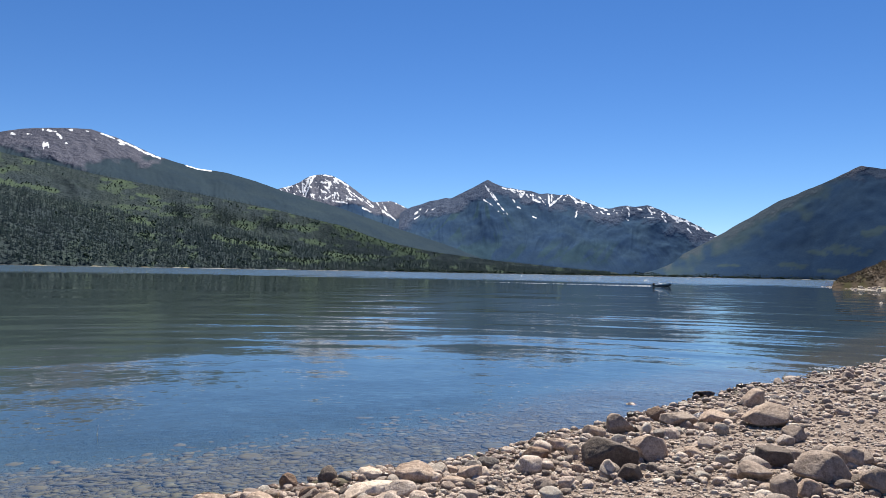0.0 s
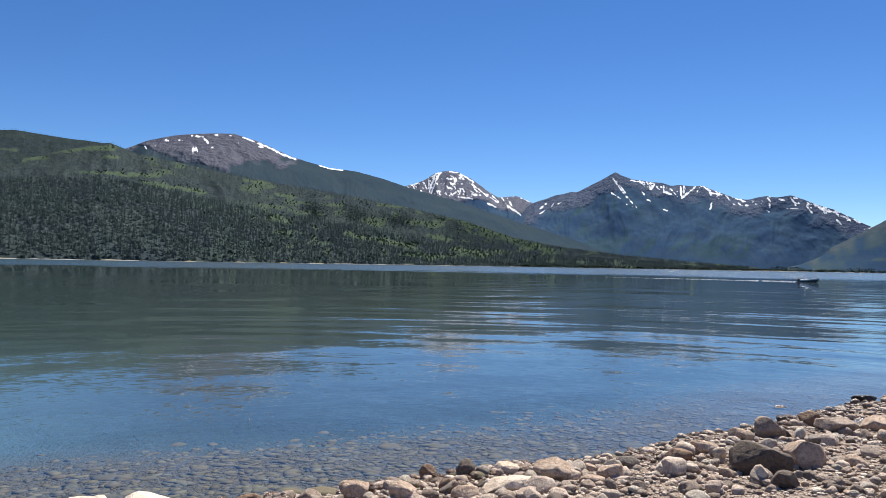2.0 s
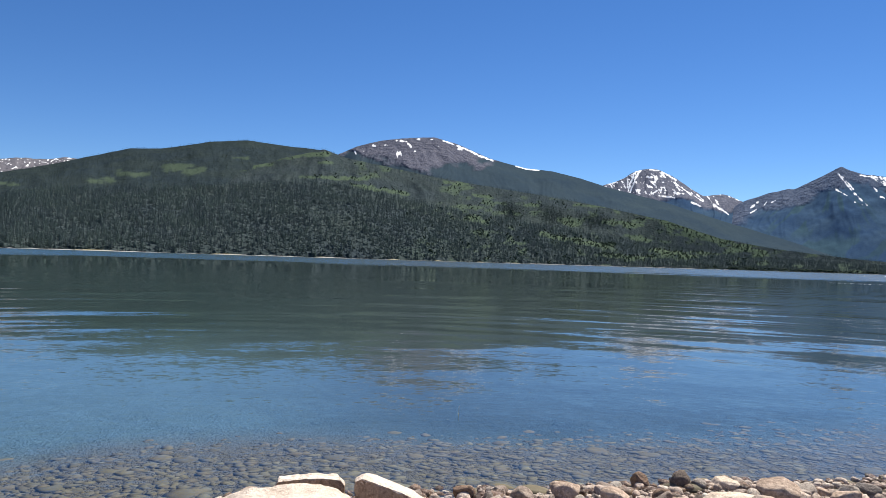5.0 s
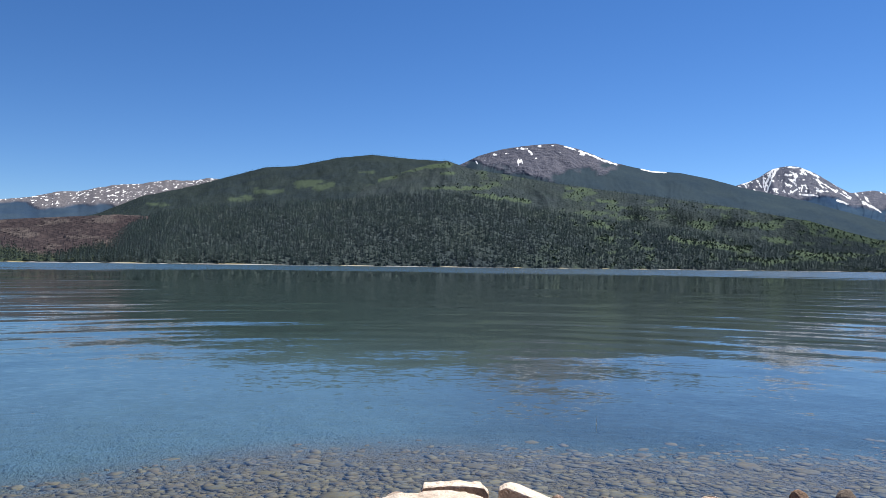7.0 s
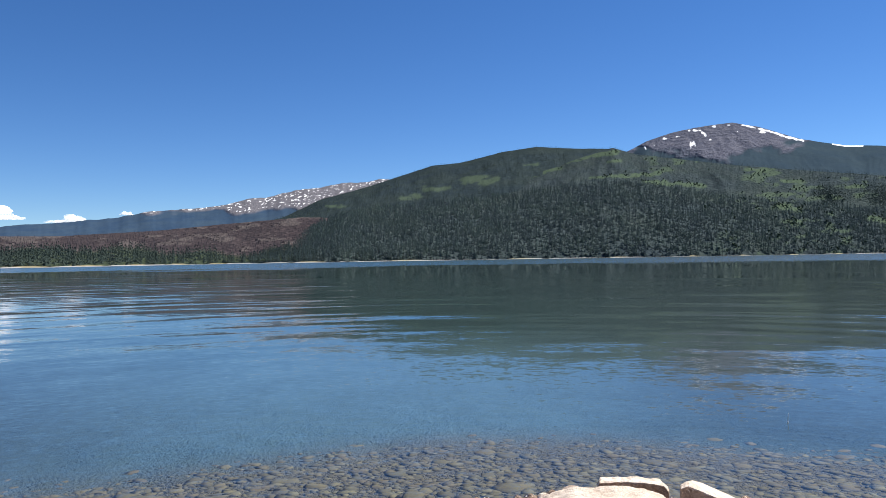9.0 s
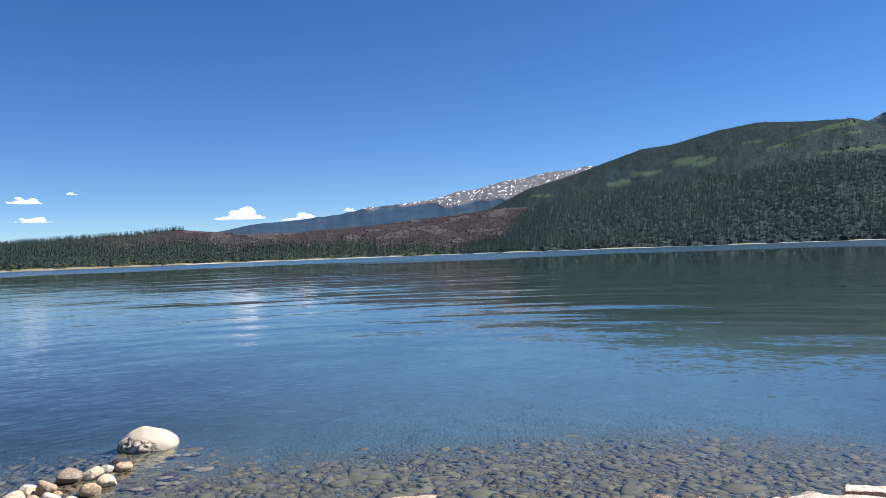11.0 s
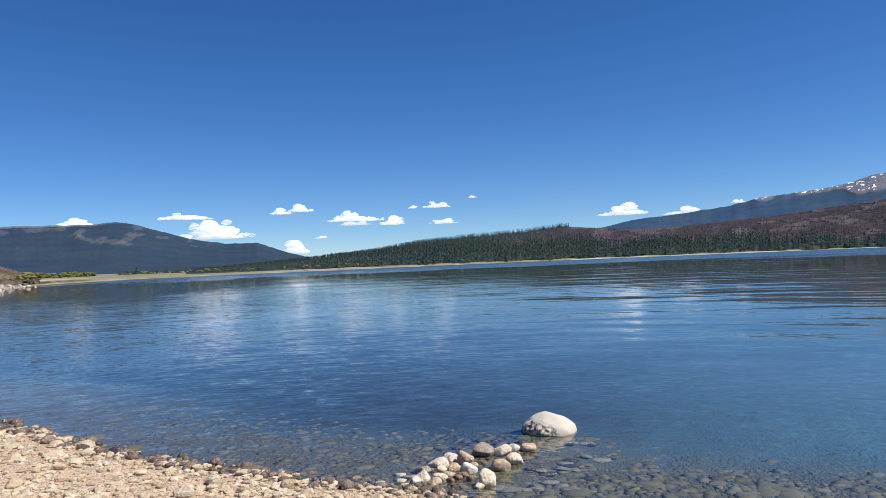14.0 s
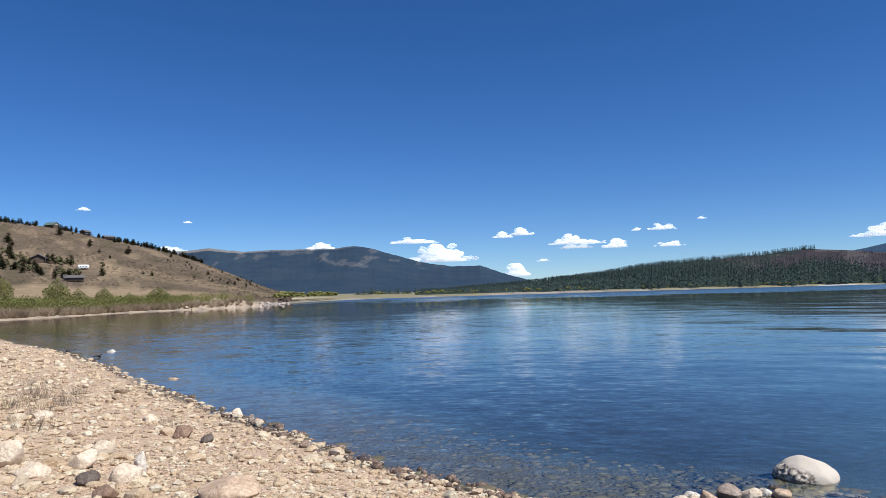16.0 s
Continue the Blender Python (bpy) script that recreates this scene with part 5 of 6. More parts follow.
ROCKS_JETTY = [
    (-8.14, -0.10, 0.20, 0.10, "tan"), (-8.19, -0.26, 0.18, 0.10, "white"), (-8.50, -0.15, 0.21, 0.07, "wet"), (-8.01, -0.38, 0.24, 0.14, "pale"), (-8.00, -0.56, 0.30, 0.17, "grey"),
    (-8.00, -0.64, 0.10, 0.09, "grey"), (-7.68, -0.25, 0.20, 0.14, "pale"), (-7.47, -0.40, 0.25, 0.14, "tan"), (-8.00, -0.91, 0.22, 0.14, "white"), (-7.74, -0.87, 0.13, 0.11, "pale"),
    (-7.70, -0.74, 0.20, 0.16, "tan"), (-7.72, -0.58, 0.15, 0.07, "dark"), (-7.65, -1.01, 0.26, 0.14, "pale"), (-7.51, -1.14, 0.22, 0.14, "grey"), (-7.51, -0.84, 0.15, 0.09, "tan"),
    (-7.42, -0.70, 0.21, 0.13, "white"), (-7.01, -0.52, 0.19, 0.21, "pale")]
ROCKS_JETTY_FOOT = [
    (-6.93, -0.59, 0.11, 0.07, "pale"), (-7.62, -0.65, 0.10, 0.07, "tan"), (-7.44, -1.36, 0.13, 0.07, "pale"), (-7.34, -1.23, 0.19, 0.09, "tan"), (-7.17, -1.11, 0.18, 0.10, "pale"),
    (-7.19, -0.95, 0.17, 0.09, "pale"), (-7.21, -1.31, 0.19, 0.07, "pale"), (-7.52, -1.07, 0.09, 0.07, "brown"), (-7.34, -0.89, 0.15, 0.07, "tan"), (-7.31, -0.75, 0.13, 0.07, "brown"),
    (-7.48, -0.96, 0.12, 0.07, "pale"), (-7.14, -0.67, 0.10, 0.07, "brown"), (-7.19, -0.79, 0.11, 0.07, "brown"), (-7.03, -0.13, 0.08, 0.07, "wet"), (-7.10, -1.17, 0.11, 0.07, "white"),
    (-7.04, -0.99, 0.15, 0.07, "tan"), (-7.07, -0.85, 0.09, 0.07, "brown")]
ROCKS_BAY = [
    (-5.94, -4.76, 0.72, 0.22, "tan"), (-6.13, -6.14, 0.39, 0.20, "pale"), (-6.62, -6.42, 0.16, 0.25, "white"), (-5.91, -6.40, 0.27, 0.16, "dark"),
    (-5.64, -5.89, 0.28, 0.14, "brown"), (-8.62, -7.58, 0.30, 0.19, "brown"), (-8.45, -7.04, 0.20, 0.15, "dark"), (-6.42, -7.02, 0.34, 0.23, "pale"),
    (-7.09, -7.46, 0.36, 0.21, "pale"), (-6.09, -7.71, 0.34, 0.30, "pale"), (-10.69, -8.25, 0.22, 0.18, "pale"), (-10.26, -7.65, 0.12, 0.15, "grey"),
    (-10.10, -7.38, 0.18, 0.15, "pale"), (-15.32, -13.68, 0.31, 0.16, "tan"), (-22.72, -23.31, 0.54, 0.35, "white")]
ROCKS_UPPER = [(-5.85, -7.06, 0.40, 0.15, "pale"), (-6.61, -8.39, 0.31, 0.16, "tan"), (-8.60, -10.21, 0.36, 0.16, "pale"), (-9.58, -9.07, 0.27, 0.14, "pale")]
WORDS = {"tan": "tan granite boulder with worn faces", "pale": "pale cream stone", "grey": "grey weathered boulder", "dark": "dark grey angular rock",
         "brown": "rusty brown stone", "white": "white quartz-veined rock", "wet": "dark wet rock", "lake": "dull brown lake stone"}


# tones swapped for their sunlit copies on the jetty and bay
SUNLIT_COPY = {"pale": "cream", "tan": "sunlit_tan", "white": "quartz"}
WORDS.update(cream=WORDS["pale"], sunlit_tan=WORDS["tan"], quartz=WORDS["white"])


def boulder(x, y, breadth, height, tone, seed, place, depth=0.75, turn=None, cuts=9, rough=0.15, worn=1.5):
    """One stone of its own, bedded a little way into the shore."""
    fit = 0.88 if place == "in the jetty" else 0.84
    breadth, height = breadth * fit, height * (fit + 0.05)
    vs, fs = stone_template(seed, 4 if breadth > 0.25 else 3, cuts, rough, worn)
    bury = 0.22 * height
    me = np_mesh("boulder", vs * [breadth / 2, breadth / 2 * depth, (height + bury) / 2], fs, True)
    ob = thing("boulder", me, MAT_HERO[tone], "%s %s" % (WORDS[tone], place), "rock", "boulders on the shore")
    g = np.random.default_rng(seed)
    face = math.degrees(math.atan2(-x, y))
    z = float(ground_height(np.array([x]), np.array([y]))[0])
    ob.matrix_world = pose(x, y, z + (height - bury) / 2, g.uniform(-7, 7), g.uniform(-7, 7), face + (g.uniform(-25, 25) if turn is None else turn))
    return ob


seed = 1000
for rows, place in ((ROCKS_COBBLES, "among the cobbles"), (ROCKS_EDGE, "at the waterline"), (ROCKS_SLABS, "by the slabs"), (ROCKS_JETTY, "in the jetty"), (ROCKS_JETTY_FOOT, "in the jetty"),
                    (ROCKS_BAY, "on bay gravel"), (ROCKS_UPPER, "on the upper gravel")):
    for x, y, w, h, tone in rows:
        seed += 1
        boulder(x, y, w, h, SUNLIT_COPY.get(tone, tone) if place in ("in the jetty", "on bay gravel", "on the upper gravel") else tone, seed, place)

# bedded stones round the jetty's end
for k in range(26):
    t, side = RNG.uniform(0.1, 1.25), RNG.uniform(0.25, 1.0)
    x, y = -6.9 - 1.6 * t + 0.5 * side, -0.9 + 0.95 * t + 0.85 * side
    boulder(x, y, RNG.uniform(0.14, 0.27), RNG.uniform(0.06, 0.10), ("lake", "lake", "wet")[k % 3], 1400 + k, "under clear water")


def slab(x, y, profile, depth, top, turn, tone, seed, label, rusty=False, worn=0.02):
    """A broken slab: a profile drawn through the stone's depth, its edges chipped, its highest edge at the given height."""
    g = np.random.default_rng(seed)
    bm = bmesh.new()
    rows = [[bm.verts.new((px * (1 - 0.06 * (s > 0)), s * depth / 2, pz - 0.03 * (s > 0))) for px, pz in profile] for s in (-1, -0.4, 0.3, 1)]
    for r0, r1 in zip(rows, rows[1:]):
        for i in range(len(profile)):
            j = (i + 1) % len(profile)
            bm.faces.new((r0[i], r0[j], r1[j], r1[i]))
    bm.faces.new(rows[0]), bm.faces.new(rows[-1][::-1])
    bmesh.ops.recalc_face_normals(bm, faces=bm.faces[:])
    sharp = [e for e in bm.edges if e.calc_face_angle(0) > 0.5]
    bmesh.ops.bevel(bm, geom=sharp, offset=worn, segments=2, profile=0.6, affect="EDGES")
    bmesh.ops.triangulate(bm, faces=bm.faces[:])
    for k in range(3):
        bmesh.ops.subdivide_edges(bm, edges=[e for e in bm.edges if e.calc_length() > 0.045], cuts=1)
        bmesh.ops.triangulate(bm, faces=bm.faces[:])
    off = Vector(g.uniform(-40, 40, 3))
    bm.normal_update()
    moves = [v.normal * (0.016 * noise.noise(v.co * 5 + off) + 0.010 * noise.noise(v.co * 13 + off) + 0.005 * noise.noise(v.co * 30 + off)) for v in bm.verts]
    for v, d in zip(bm.verts, moves):
        v.co += d
    ob = new("slab", bm_mesh("slab", bm, MAT_HERO[tone], True))
    ob.data.materials.append(MAT_HERO["slab_side"])
    for p in ob.data.polygons:
        p.use_smooth = not rusty
        # faces turned sideways get a darker, browner tone than the top
        p.material_index = 1 if rusty and p.normal.z + 0.35 * noise.noise(p.center * 9 + off) < 0.42 else 0
    ob.matrix_world = pose(x, y, top, 0, 0, turn)
    return tagged(ob, label, "rock", "slabs at the water's edge")


slab(-3.68, 4.74, [(-0.27, -0.32), (-0.285, -0.09), (-0.25, -0.015), (-0.1, 0), (0.1, -0.004), (0.25, -0.012), (0.285, -0.06), (0.29, -0.32)], 0.24, 0.232, 36, "white", 61, "flat pale broken slab with a brown side", True, 0.012)
slab(-3.38, 4.05, [(-0.62, -0.42), (-0.60, -0.18), (-0.50, -0.08), (-0.28, -0.02), (0.02, 0), (0.28, -0.01), (0.43, -0.05), (0.56, -0.13), (0.62, -0.42)], 0.72, 0.315, 40, "white", 62, "large smooth cream slab near the water", False, 0.05)
slab(-2.97, 4.92, [(-0.31, -0.45), (-0.32, -0.03), (-0.26, 0), (-0.06, -0.07), (0.15, -0.15), (0.38, -0.26), (0.43, -0.45)], 0.30, 0.305, 28, "white", 63, "tilted wedge-shaped brown slab with a pale edge", True, 0.014)


def pitted_boulder_material():
    """Smooth pale stone with one broken, pitted face."""
    m, nt, b = material("pitted_boulder")
    c = coords(nt)
    axes = nt.nodes.new("ShaderNodeSeparateXYZ")
    nt.links.new(c, axes.inputs[0])
    big, fine, grain = tex_noise(nt, 3.5, 4, 0.6, c), tex_noise(nt, 26, 5, 0.65, c), tex_noise(nt, 90, 3, 0.6, c)
    pale = mix(nt, big.outputs[0], (0.40, 0.34, 0.27), (0.56, 0.50, 0.415))
    pale = mix(nt, ramp(nt, grain.outputs[0], [(0.42, (0.5, 0.5, 0.5)), (0.55, (0, 0, 0))]), pale, mix(nt, 1.0, pale, (0.8, 0.77, 0.73), "MULTIPLY"))
    pits = mix(nt, ramp(nt, fine.outputs[0], [(0.42, (0, 0, 0)), (0.58, (1, 1, 1))]), (0.15, 0.12, 0.09), (0.62, 0.54, 0.43))
    broken = math_node(nt, "ADD", math_node(nt, "MULTIPLY", attribute(nt, "broken"), 1.0), math_node(nt, "MULTIPLY", math_node(nt, "SUBTRACT", big.outputs[0], 0.5), 0.7))
    face = ramp(nt, broken, [(0.46, (0, 0, 0)), (0.56, (1, 1, 1))])
    nt.links.new(mix(nt, face, pale, pits), b.inputs["Base Color"])
    b.inputs["Roughness"].default_value = 0.85
    bump(nt, b, mix(nt, face, mix(nt, 0.8, grain.outputs[0], (0.5, 0.5, 0.5)), fine.outputs[0]), 0.02, 0.8)
    return m


def white_boulder(x, y, breadth, depth, top):
    """A pale round boulder standing in the water, chipped rough on its shoreward side."""
    bm = bmesh.new()
    bmesh.ops.create_icosphere(bm, subdivisions=5, radius=1.0)
    off = Vector((3.1, 8.4, 1.7))
    marks = []
    for v in bm.verts:
        n_ = v.co.copy()
        side = smoothstep(0.55, -0.1, n_.x) * smoothstep(0.15, -0.25, n_.y + 0.15 * n_.x) * smoothstep(0.72, 0.4, n_.z + 0.25 * n_.x)
        marks.append(float(side))
        swell = 1 + 0.07 * noise.noise(n_ * 1.3 + off) + 0.03 * noise.noise(n_ * 3 + off)
        rough = float(side) * (0.05 * noise.noise(n_ * 6 + off) + 0.05 * noise.noise(n_ * 14 + off) - 0.05)
        v.co = n_ * (swell + rough)
        if n_.z > 0:
            cone = max(1 - n_.z * n_.z, 1e-4) ** 0.13
            v.co.x, v.co.y = v.co.x * cone - 0.10 * n_.z, v.co.y * cone
    bed = float(ground_height(np.array([x]), np.array([y]))[0]) - 0.08
    vs = np.array([v.co[:] for v in bm.verts])
    fs = np.array([[q.index for q in f.verts] for f in bm.faces])
    bm.free()
    vs = vs / np.abs(vs).max(0) * [breadth / 2, depth / 2, (top - bed) / 2]
    me = np_mesh("boulder", vs, fs, True, broken=marks)
    ob = thing("boulder", me, pitted_boulder_material(), "white rounded boulder with a pitted face standing in shallow water", "rock", "boulders on the shore")
    ob.matrix_world = pose(x, y, (top + bed) / 2, 0, 0, math.degrees(math.atan2(-x, y)))
    return ob


# dark wet rocks at the water's edge
for k, (px, py, wide, high) in enumerate([(2.36, 9.25, 0.40, 0.13), (2.24, 8.6, 0.26, 0.11), (3.58, 10.1, 0.46, 0.11), (4.6, 10.95, 0.30, 0.13), (5.3, 11.55, 0.30, 0.14), (0.63, 6.72, 0.22, 0.09), (1.03, 7.32, 0.24, 0.09),
                                          (1.22, 7.38, 0.18, 0.07), (6.8, 13.1, 0.30, 0.12), (0.45, 6.42, 0.2, 0.08), (3.2, 9.75, 0.22, 0.08), (1.75, 8.05, 0.2, 0.07)]):
    vs, fs = stone_template(860 + k, 3, 8, 0.2)
    vs = vs / np.abs(vs).max(0)
    bed = min(0.0, float(ground_height(np.array([px]), np.array([py]))[0])) - 0.06
    ob = thing("boulder", np_mesh("boulder", vs * [wide / 2, wide / 2.8, (high - bed) / 2], fs, True), MAT_HERO["wet"], "dark wet rock washed by ripples at the waterline", "rock", "boulders on the shore")
    ob.matrix_world = pose(px, py, (high + bed) / 2, 0, 0, 40 * k)

white_boulder(-9.02, 0.19, 0.66, 0.60, 0.215)

# more loose stones, one object each on shared meshes
SHARED = []
for k in range(12):
    vs, fs = stone_template(700 + k, 3, 3 + k % 5, 0.15)
    me = np_mesh("stone", vs, fs, True)
    me.materials.append(MAT_STONE)
    SHARED.append(me)
x, y, d = strewn(1700, (-33, 34), (5.0, 22), lambda x, y, d: (d > 0.0) & (d < 5) & (RNG.uniform(0, 1, len(d)) < 0.04 + 0.9 * crowded(x, y, d)))
for px, py in list(zip(x, y))[:290]:
    s = 0.5 * min(0.36, 0.108 * math.exp(RNG.normal(0, 0.35)))
    ob = tagged(new("stone", SHARED[RNG.integers(0, 12)]), "rounded shore stone lying among the cobbles", "stone", "loose stones on the cobble beach")
    sz = s * RNG.uniform(0.5, 0.8)
    ob.matrix_world = pose(px, py, float(ground_height(np.array([px]), np.array([py]))[0]) + sz * 0.6, RNG.uniform(-12, 12), RNG.uniform(-12, 12), RNG.uniform(0, 360)) @ Matrix.Diagonal((s, s * RNG.uniform(0.65, 0.95), sz, 1))

# far stones in the water and the rocky ends of both points
for k, (px, py, wide) in enumerate([(39.0, 64.6, 0.7), (40.4, 66.0, 0.5)]):
    vs, fs = COBBLE[k]
    bed = float(ground_height(np.array([px]), np.array([py]))[0])
    top = 0.14 - 0.04 * k
    ob = thing("boulder", np_mesh("boulder", vs * [wide / 2, wide / 2.6, (top - bed + 0.15) / 2], fs, True), MAT_HERO["pale"], "pale rock standing out of the water offshore", "rock", "boulders on the shore")
    ob.matrix_world = pose(px, py, (top + bed - 0.15) / 2)
a = np.concatenate([RNG.uniform(120.5, 131, 450), RNG.uniform(-34, -25.6, 500)])
r = np.concatenate([RNG.uniform(120, 230, 450), RNG.uniform(135, 232, 500)])
x, y = polar(a, r)
d = shore_distance(x, y)
sel = (d > -2) & (d < 7)
lay("point_rocks", PEBBLE, x[sel], y[sel], lognormal(sel.sum(), 0.42, 0.45, 0.18, 1.1), MAT_PEBBLE, "pale broken rocks on the points of the bay", 0.25)


# ---------------------------------------------------------------- shrubs, grass
def twiggy_template(seed, stems=16, leaves=60, leaf=0.07):
    """Half-metre fan of twigs, with leaf blades when in leaf; unit height."""
    g = np.random.default_rng(seed)
    vs, fs = [], []
    for k in range(stems):
        a, lean = g.uniform(0, 6.28), g.uniform(0.1, 0.55)
        tip = np.array([lean * math.cos(a), lean * math.sin(a), g.uniform(0.55, 1.0)])
        b = len(vs)
        w = 0.012
        vs += [(0.1 * tip[0] - w, 0.1 * tip[1], 0), (0.1 * tip[0] + w, 0.1 * tip[1], 0), tuple(tip)]
        fs.append((b, b + 1, b + 2))
    for k in range(leaves):
        a, q = g.uniform(0, 6.28), g.uniform(0, 1) ** 0.6
        c = np.array([0.5 * q * math.cos(a), 0.5 * q * math.sin(a), g.uniform(0.15, 0.98) * (1.05 - 0.45 * q)])
        e, f = g.normal(size=3), g.normal(size=3)
        e, f = e / np.linalg.norm(e) * leaf * g.uniform(0.7, 1.6), f / np.linalg.norm(f) * leaf * g.uniform(0.7, 1.4)
        b = len(vs)
        vs += [tuple(c - e), tuple(c + f), tuple(c + e)]
        fs.append((b, b + 1, b + 2))
    return np.array(vs), np.array(fs)


SAGEY = [twiggy_template(80 + k, 5, 24, 0.125) for k in range(4)]
LEAFY = [twiggy_template(k, 12, 115, 0.05) for k in range(4)]
BARE = [twiggy_template(40 + k, 44, 26, 0.03) for k in range(4)]


def willow_bush(x, y, width, height, seed):
    vs, fs = twiggy_template(seed, 30, 2600, 0.032)
    ob = new("willow_bush", None)
    z = float(ground_height(np.array([x]), np.array([y]))[0])
    ob.matrix_world = pose(x, y, z - 0.1)
    a = np_mesh("stems", vs[:90] * [width, width, height], fs[:30], False)
    b = np_mesh("crown", vs[90:] * [width, width, height], fs[30:] - 90, False)
    for name, me, mat in (("stems", a, MAT_TWIG), ("crown", b, MAT_WILLOW)):
        me.materials.append(mat)
        new(name, me).parent = ob
    return tagged(ob, "bright green willow bush on the sandy bank", "bush", "willow bushes on the bank")


for k, (az_, r_, w_, h_) in enumerate([(142.6, 122, 3.9, 5.6), (139.15, 134, 4.2, 5.2), (137.85, 134, 3.2, 3.7), (136.2, 138, 3.2, 3.9), (134.5, 140, 3.0, 3.0), (132.6, 146, 4.2, 4.1), (145, 120, 4.2, 5.0)]):
    bx, by = polar(az_, r_)
    willow_bush(float(bx), float(by), w_, h_, 900 + k)


def bank_scrub(name, templates, n, point, near, far, low, high, mat, label):
    a = np.where(RNG.uniform(0, 1, n) < point, RNG.uniform(126, 131, n), RNG.uniform(130.5, 147, n))
    r = far_shore(a) + RNG.uniform(near, far, n)
    x, y = polar(a, r)
    h = RNG.uniform(low, high, n)
    return joined(name, templates, RNG.integers(0, len(templates), n), np.stack([x, y, ground_height(x, y) - 0.05], -1), np.stack([h * 1.5, h * 1.5, h], -1), RNG.uniform(0, 6.28, n), mat, label, "bushes")


bank_scrub("bank_scrub", BARE, 900, 0.14, 3, 11, 0.6, 1.7, MAT_TWIG, "bare brown twiggy scrub behind the sandy shore")
bank_scrub("bank_willow_scrub", LEAFY, 1400, 0.02, 8, 27, 1.1, 2.5, MAT_WILLOW, "low yellow-green willow scrub on the bank")

# sagebrush over the dry hill, the knoll and the flat
n = 11500
a, u = RNG.uniform(123, 147, n), RNG.uniform(0, 1, n)
thick = (fbm(a * 1.2, u * 14, 303, 4) > RNG.uniform(-0.9, 0.7, n)) & ((u > 0.15) | (a < 129))
a, u = a[thick], u[thick]
n = len(a)
x, y, z = sage.place(a, u)
h = RNG.uniform(0.3, 0.95, n)
joined("sagebrush", SAGEY, RNG.integers(0, 4, n), np.stack([x, y, z - 0.05], -1), np.stack([h * 1.7, h * 1.7, h], -1), RNG.uniform(0, 6, n), MAT_SAGE, "grey-green sagebrush dotting the dry hillside", "bushes")
n = 900
a, u = RNG.uniform(-36, -28.6, n), RNG.uniform(0, 1, n)
x, y, z = knoll.place(a, u)
h = RNG.uniform(0.5, 1.7, n)
joined("knoll_brush", SAGEY, RNG.integers(0, 4, n), np.stack([x, y, z - 0.05], -1), np.stack([h * 1.5, h * 1.5, h], -1), RNG.uniform(0, 6, n), MAT_SAGE, "olive brush covering the knoll", "bushes")
a, u = RNG.uniform(-40, -28.6, n), RNG.uniform(0, 1, n)
x, y, z = knoll.place(a, u)
h = RNG.uniform(0.4, 1.2, n)
joined("knoll_sage", BARE, RNG.integers(0, 4, n), np.stack([x, y, z - 0.05], -1), np.stack([h * 1.5, h * 1.5, h], -1), RNG.uniform(0, 6, n), MAT_TWIG, "brown dry brush covering the knoll", "bushes")


def pine_tree(height, seed):
    """A ragged pine: tapered trunk, whorls of boughs of needle blades."""
    g = np.random.default_rng(seed)
    ob = new("pine_tree", None)
    bm = bmesh.new()
    rod(bm, (0, 0, 0), (0, 0, height * 0.97), height * 0.022, 0.01, 7)
    part("trunk", bm, MAT_BARK, ob)
    vs, fs = [], []
    for k in range(130):
        q = g.uniform(0.08, 1.0)
        reach = height * (0.23 * (1.03 - q) ** 0.42 * min(1.0, 0.45 + 2.2 * q) * g.uniform(0.6, 1.15) + 0.01)
        a = g.uniform(0, 6.28)
        d, side = np.array([math.cos(a), math.sin(a), g.uniform(-0.2, 0.35)]), np.array([-math.sin(a), math.cos(a), 0])
        for along in (0.35, 0.8):
            c, w = np.array([0, 0, height * q]) + d * reach * along, reach * 0.36
            lift = np.array([0, 0, w])
            b = len(vs)
            vs += [tuple(c - d * w + side * w * 0.2), tuple(c + side * w + lift * g.uniform(-0.6, 0.6)), tuple(c + d * w * 0.6 + lift * 0.3), tuple(c - side * w + lift * g.uniform(-0.6, 0.6))]
            fs.append((b, b + 1, b + 2, b + 3))
    me = np_mesh("crown", np.array(vs), np.array(fs), False)
    me.materials.append(MAT_PINE)
    new("crown", me).parent = ob
    return tagged(ob, "dark green pine on the dry sagebrush hill", "tree", "pines on the sage hill")


PINES = [(139.0, 0.83, 7.9), (142.1, 0.6, 6.6), (137.1, 0.72, 5.7), (134.6, 0.69, 6.3), (136.3, 0.25, 4.5), (142.0, 0.42, 5.5), (141.7, 0.28, 4.2), (141.2, 0.25, 4.0), (140.4, 0.24, 4.0), (140.1, 0.22, 3.4),
         (139.7, 0.37, 4.1), (139.4, 0.36, 4.6), (138.3, 0.35, 3.4), (132.0, 0.97, 4.9), (131.7, 0.85, 4.0), (133.6, 0.33, 1.9), (133.0, 0.32, 2.7), (136.5, 0.61, 2.6), (135.8, 0.52, 2.4), (130.1, 0.37, 1.9),
         (129.1, 0.56, 3.2), (128.8, 0.38, 2.0), (127.7, 0.39, 2.1), (138.2, 0.92, 2.4), (135.5, 0.95, 4.9), (142.4, 0.3, 4.8), (138.7, 0.21, 3.3), (139.3, 0.2, 3.3), (137.8, 0.2, 2.8)]
KINDS = [pine_tree(6.0, 60 + k) for k in range(4)]
# more of them round the cabins: bearing, height angle, size
slope_u = np.linspace(0, 1, 60)


def on_hill(a_, e_):
    """Place on the sage hill, 0 at its foot and 1 on its crest, that shows at a height angle."""
    return float(np.interp(e_, sage.elevation(np.full(60, a_), slope_u), slope_u))


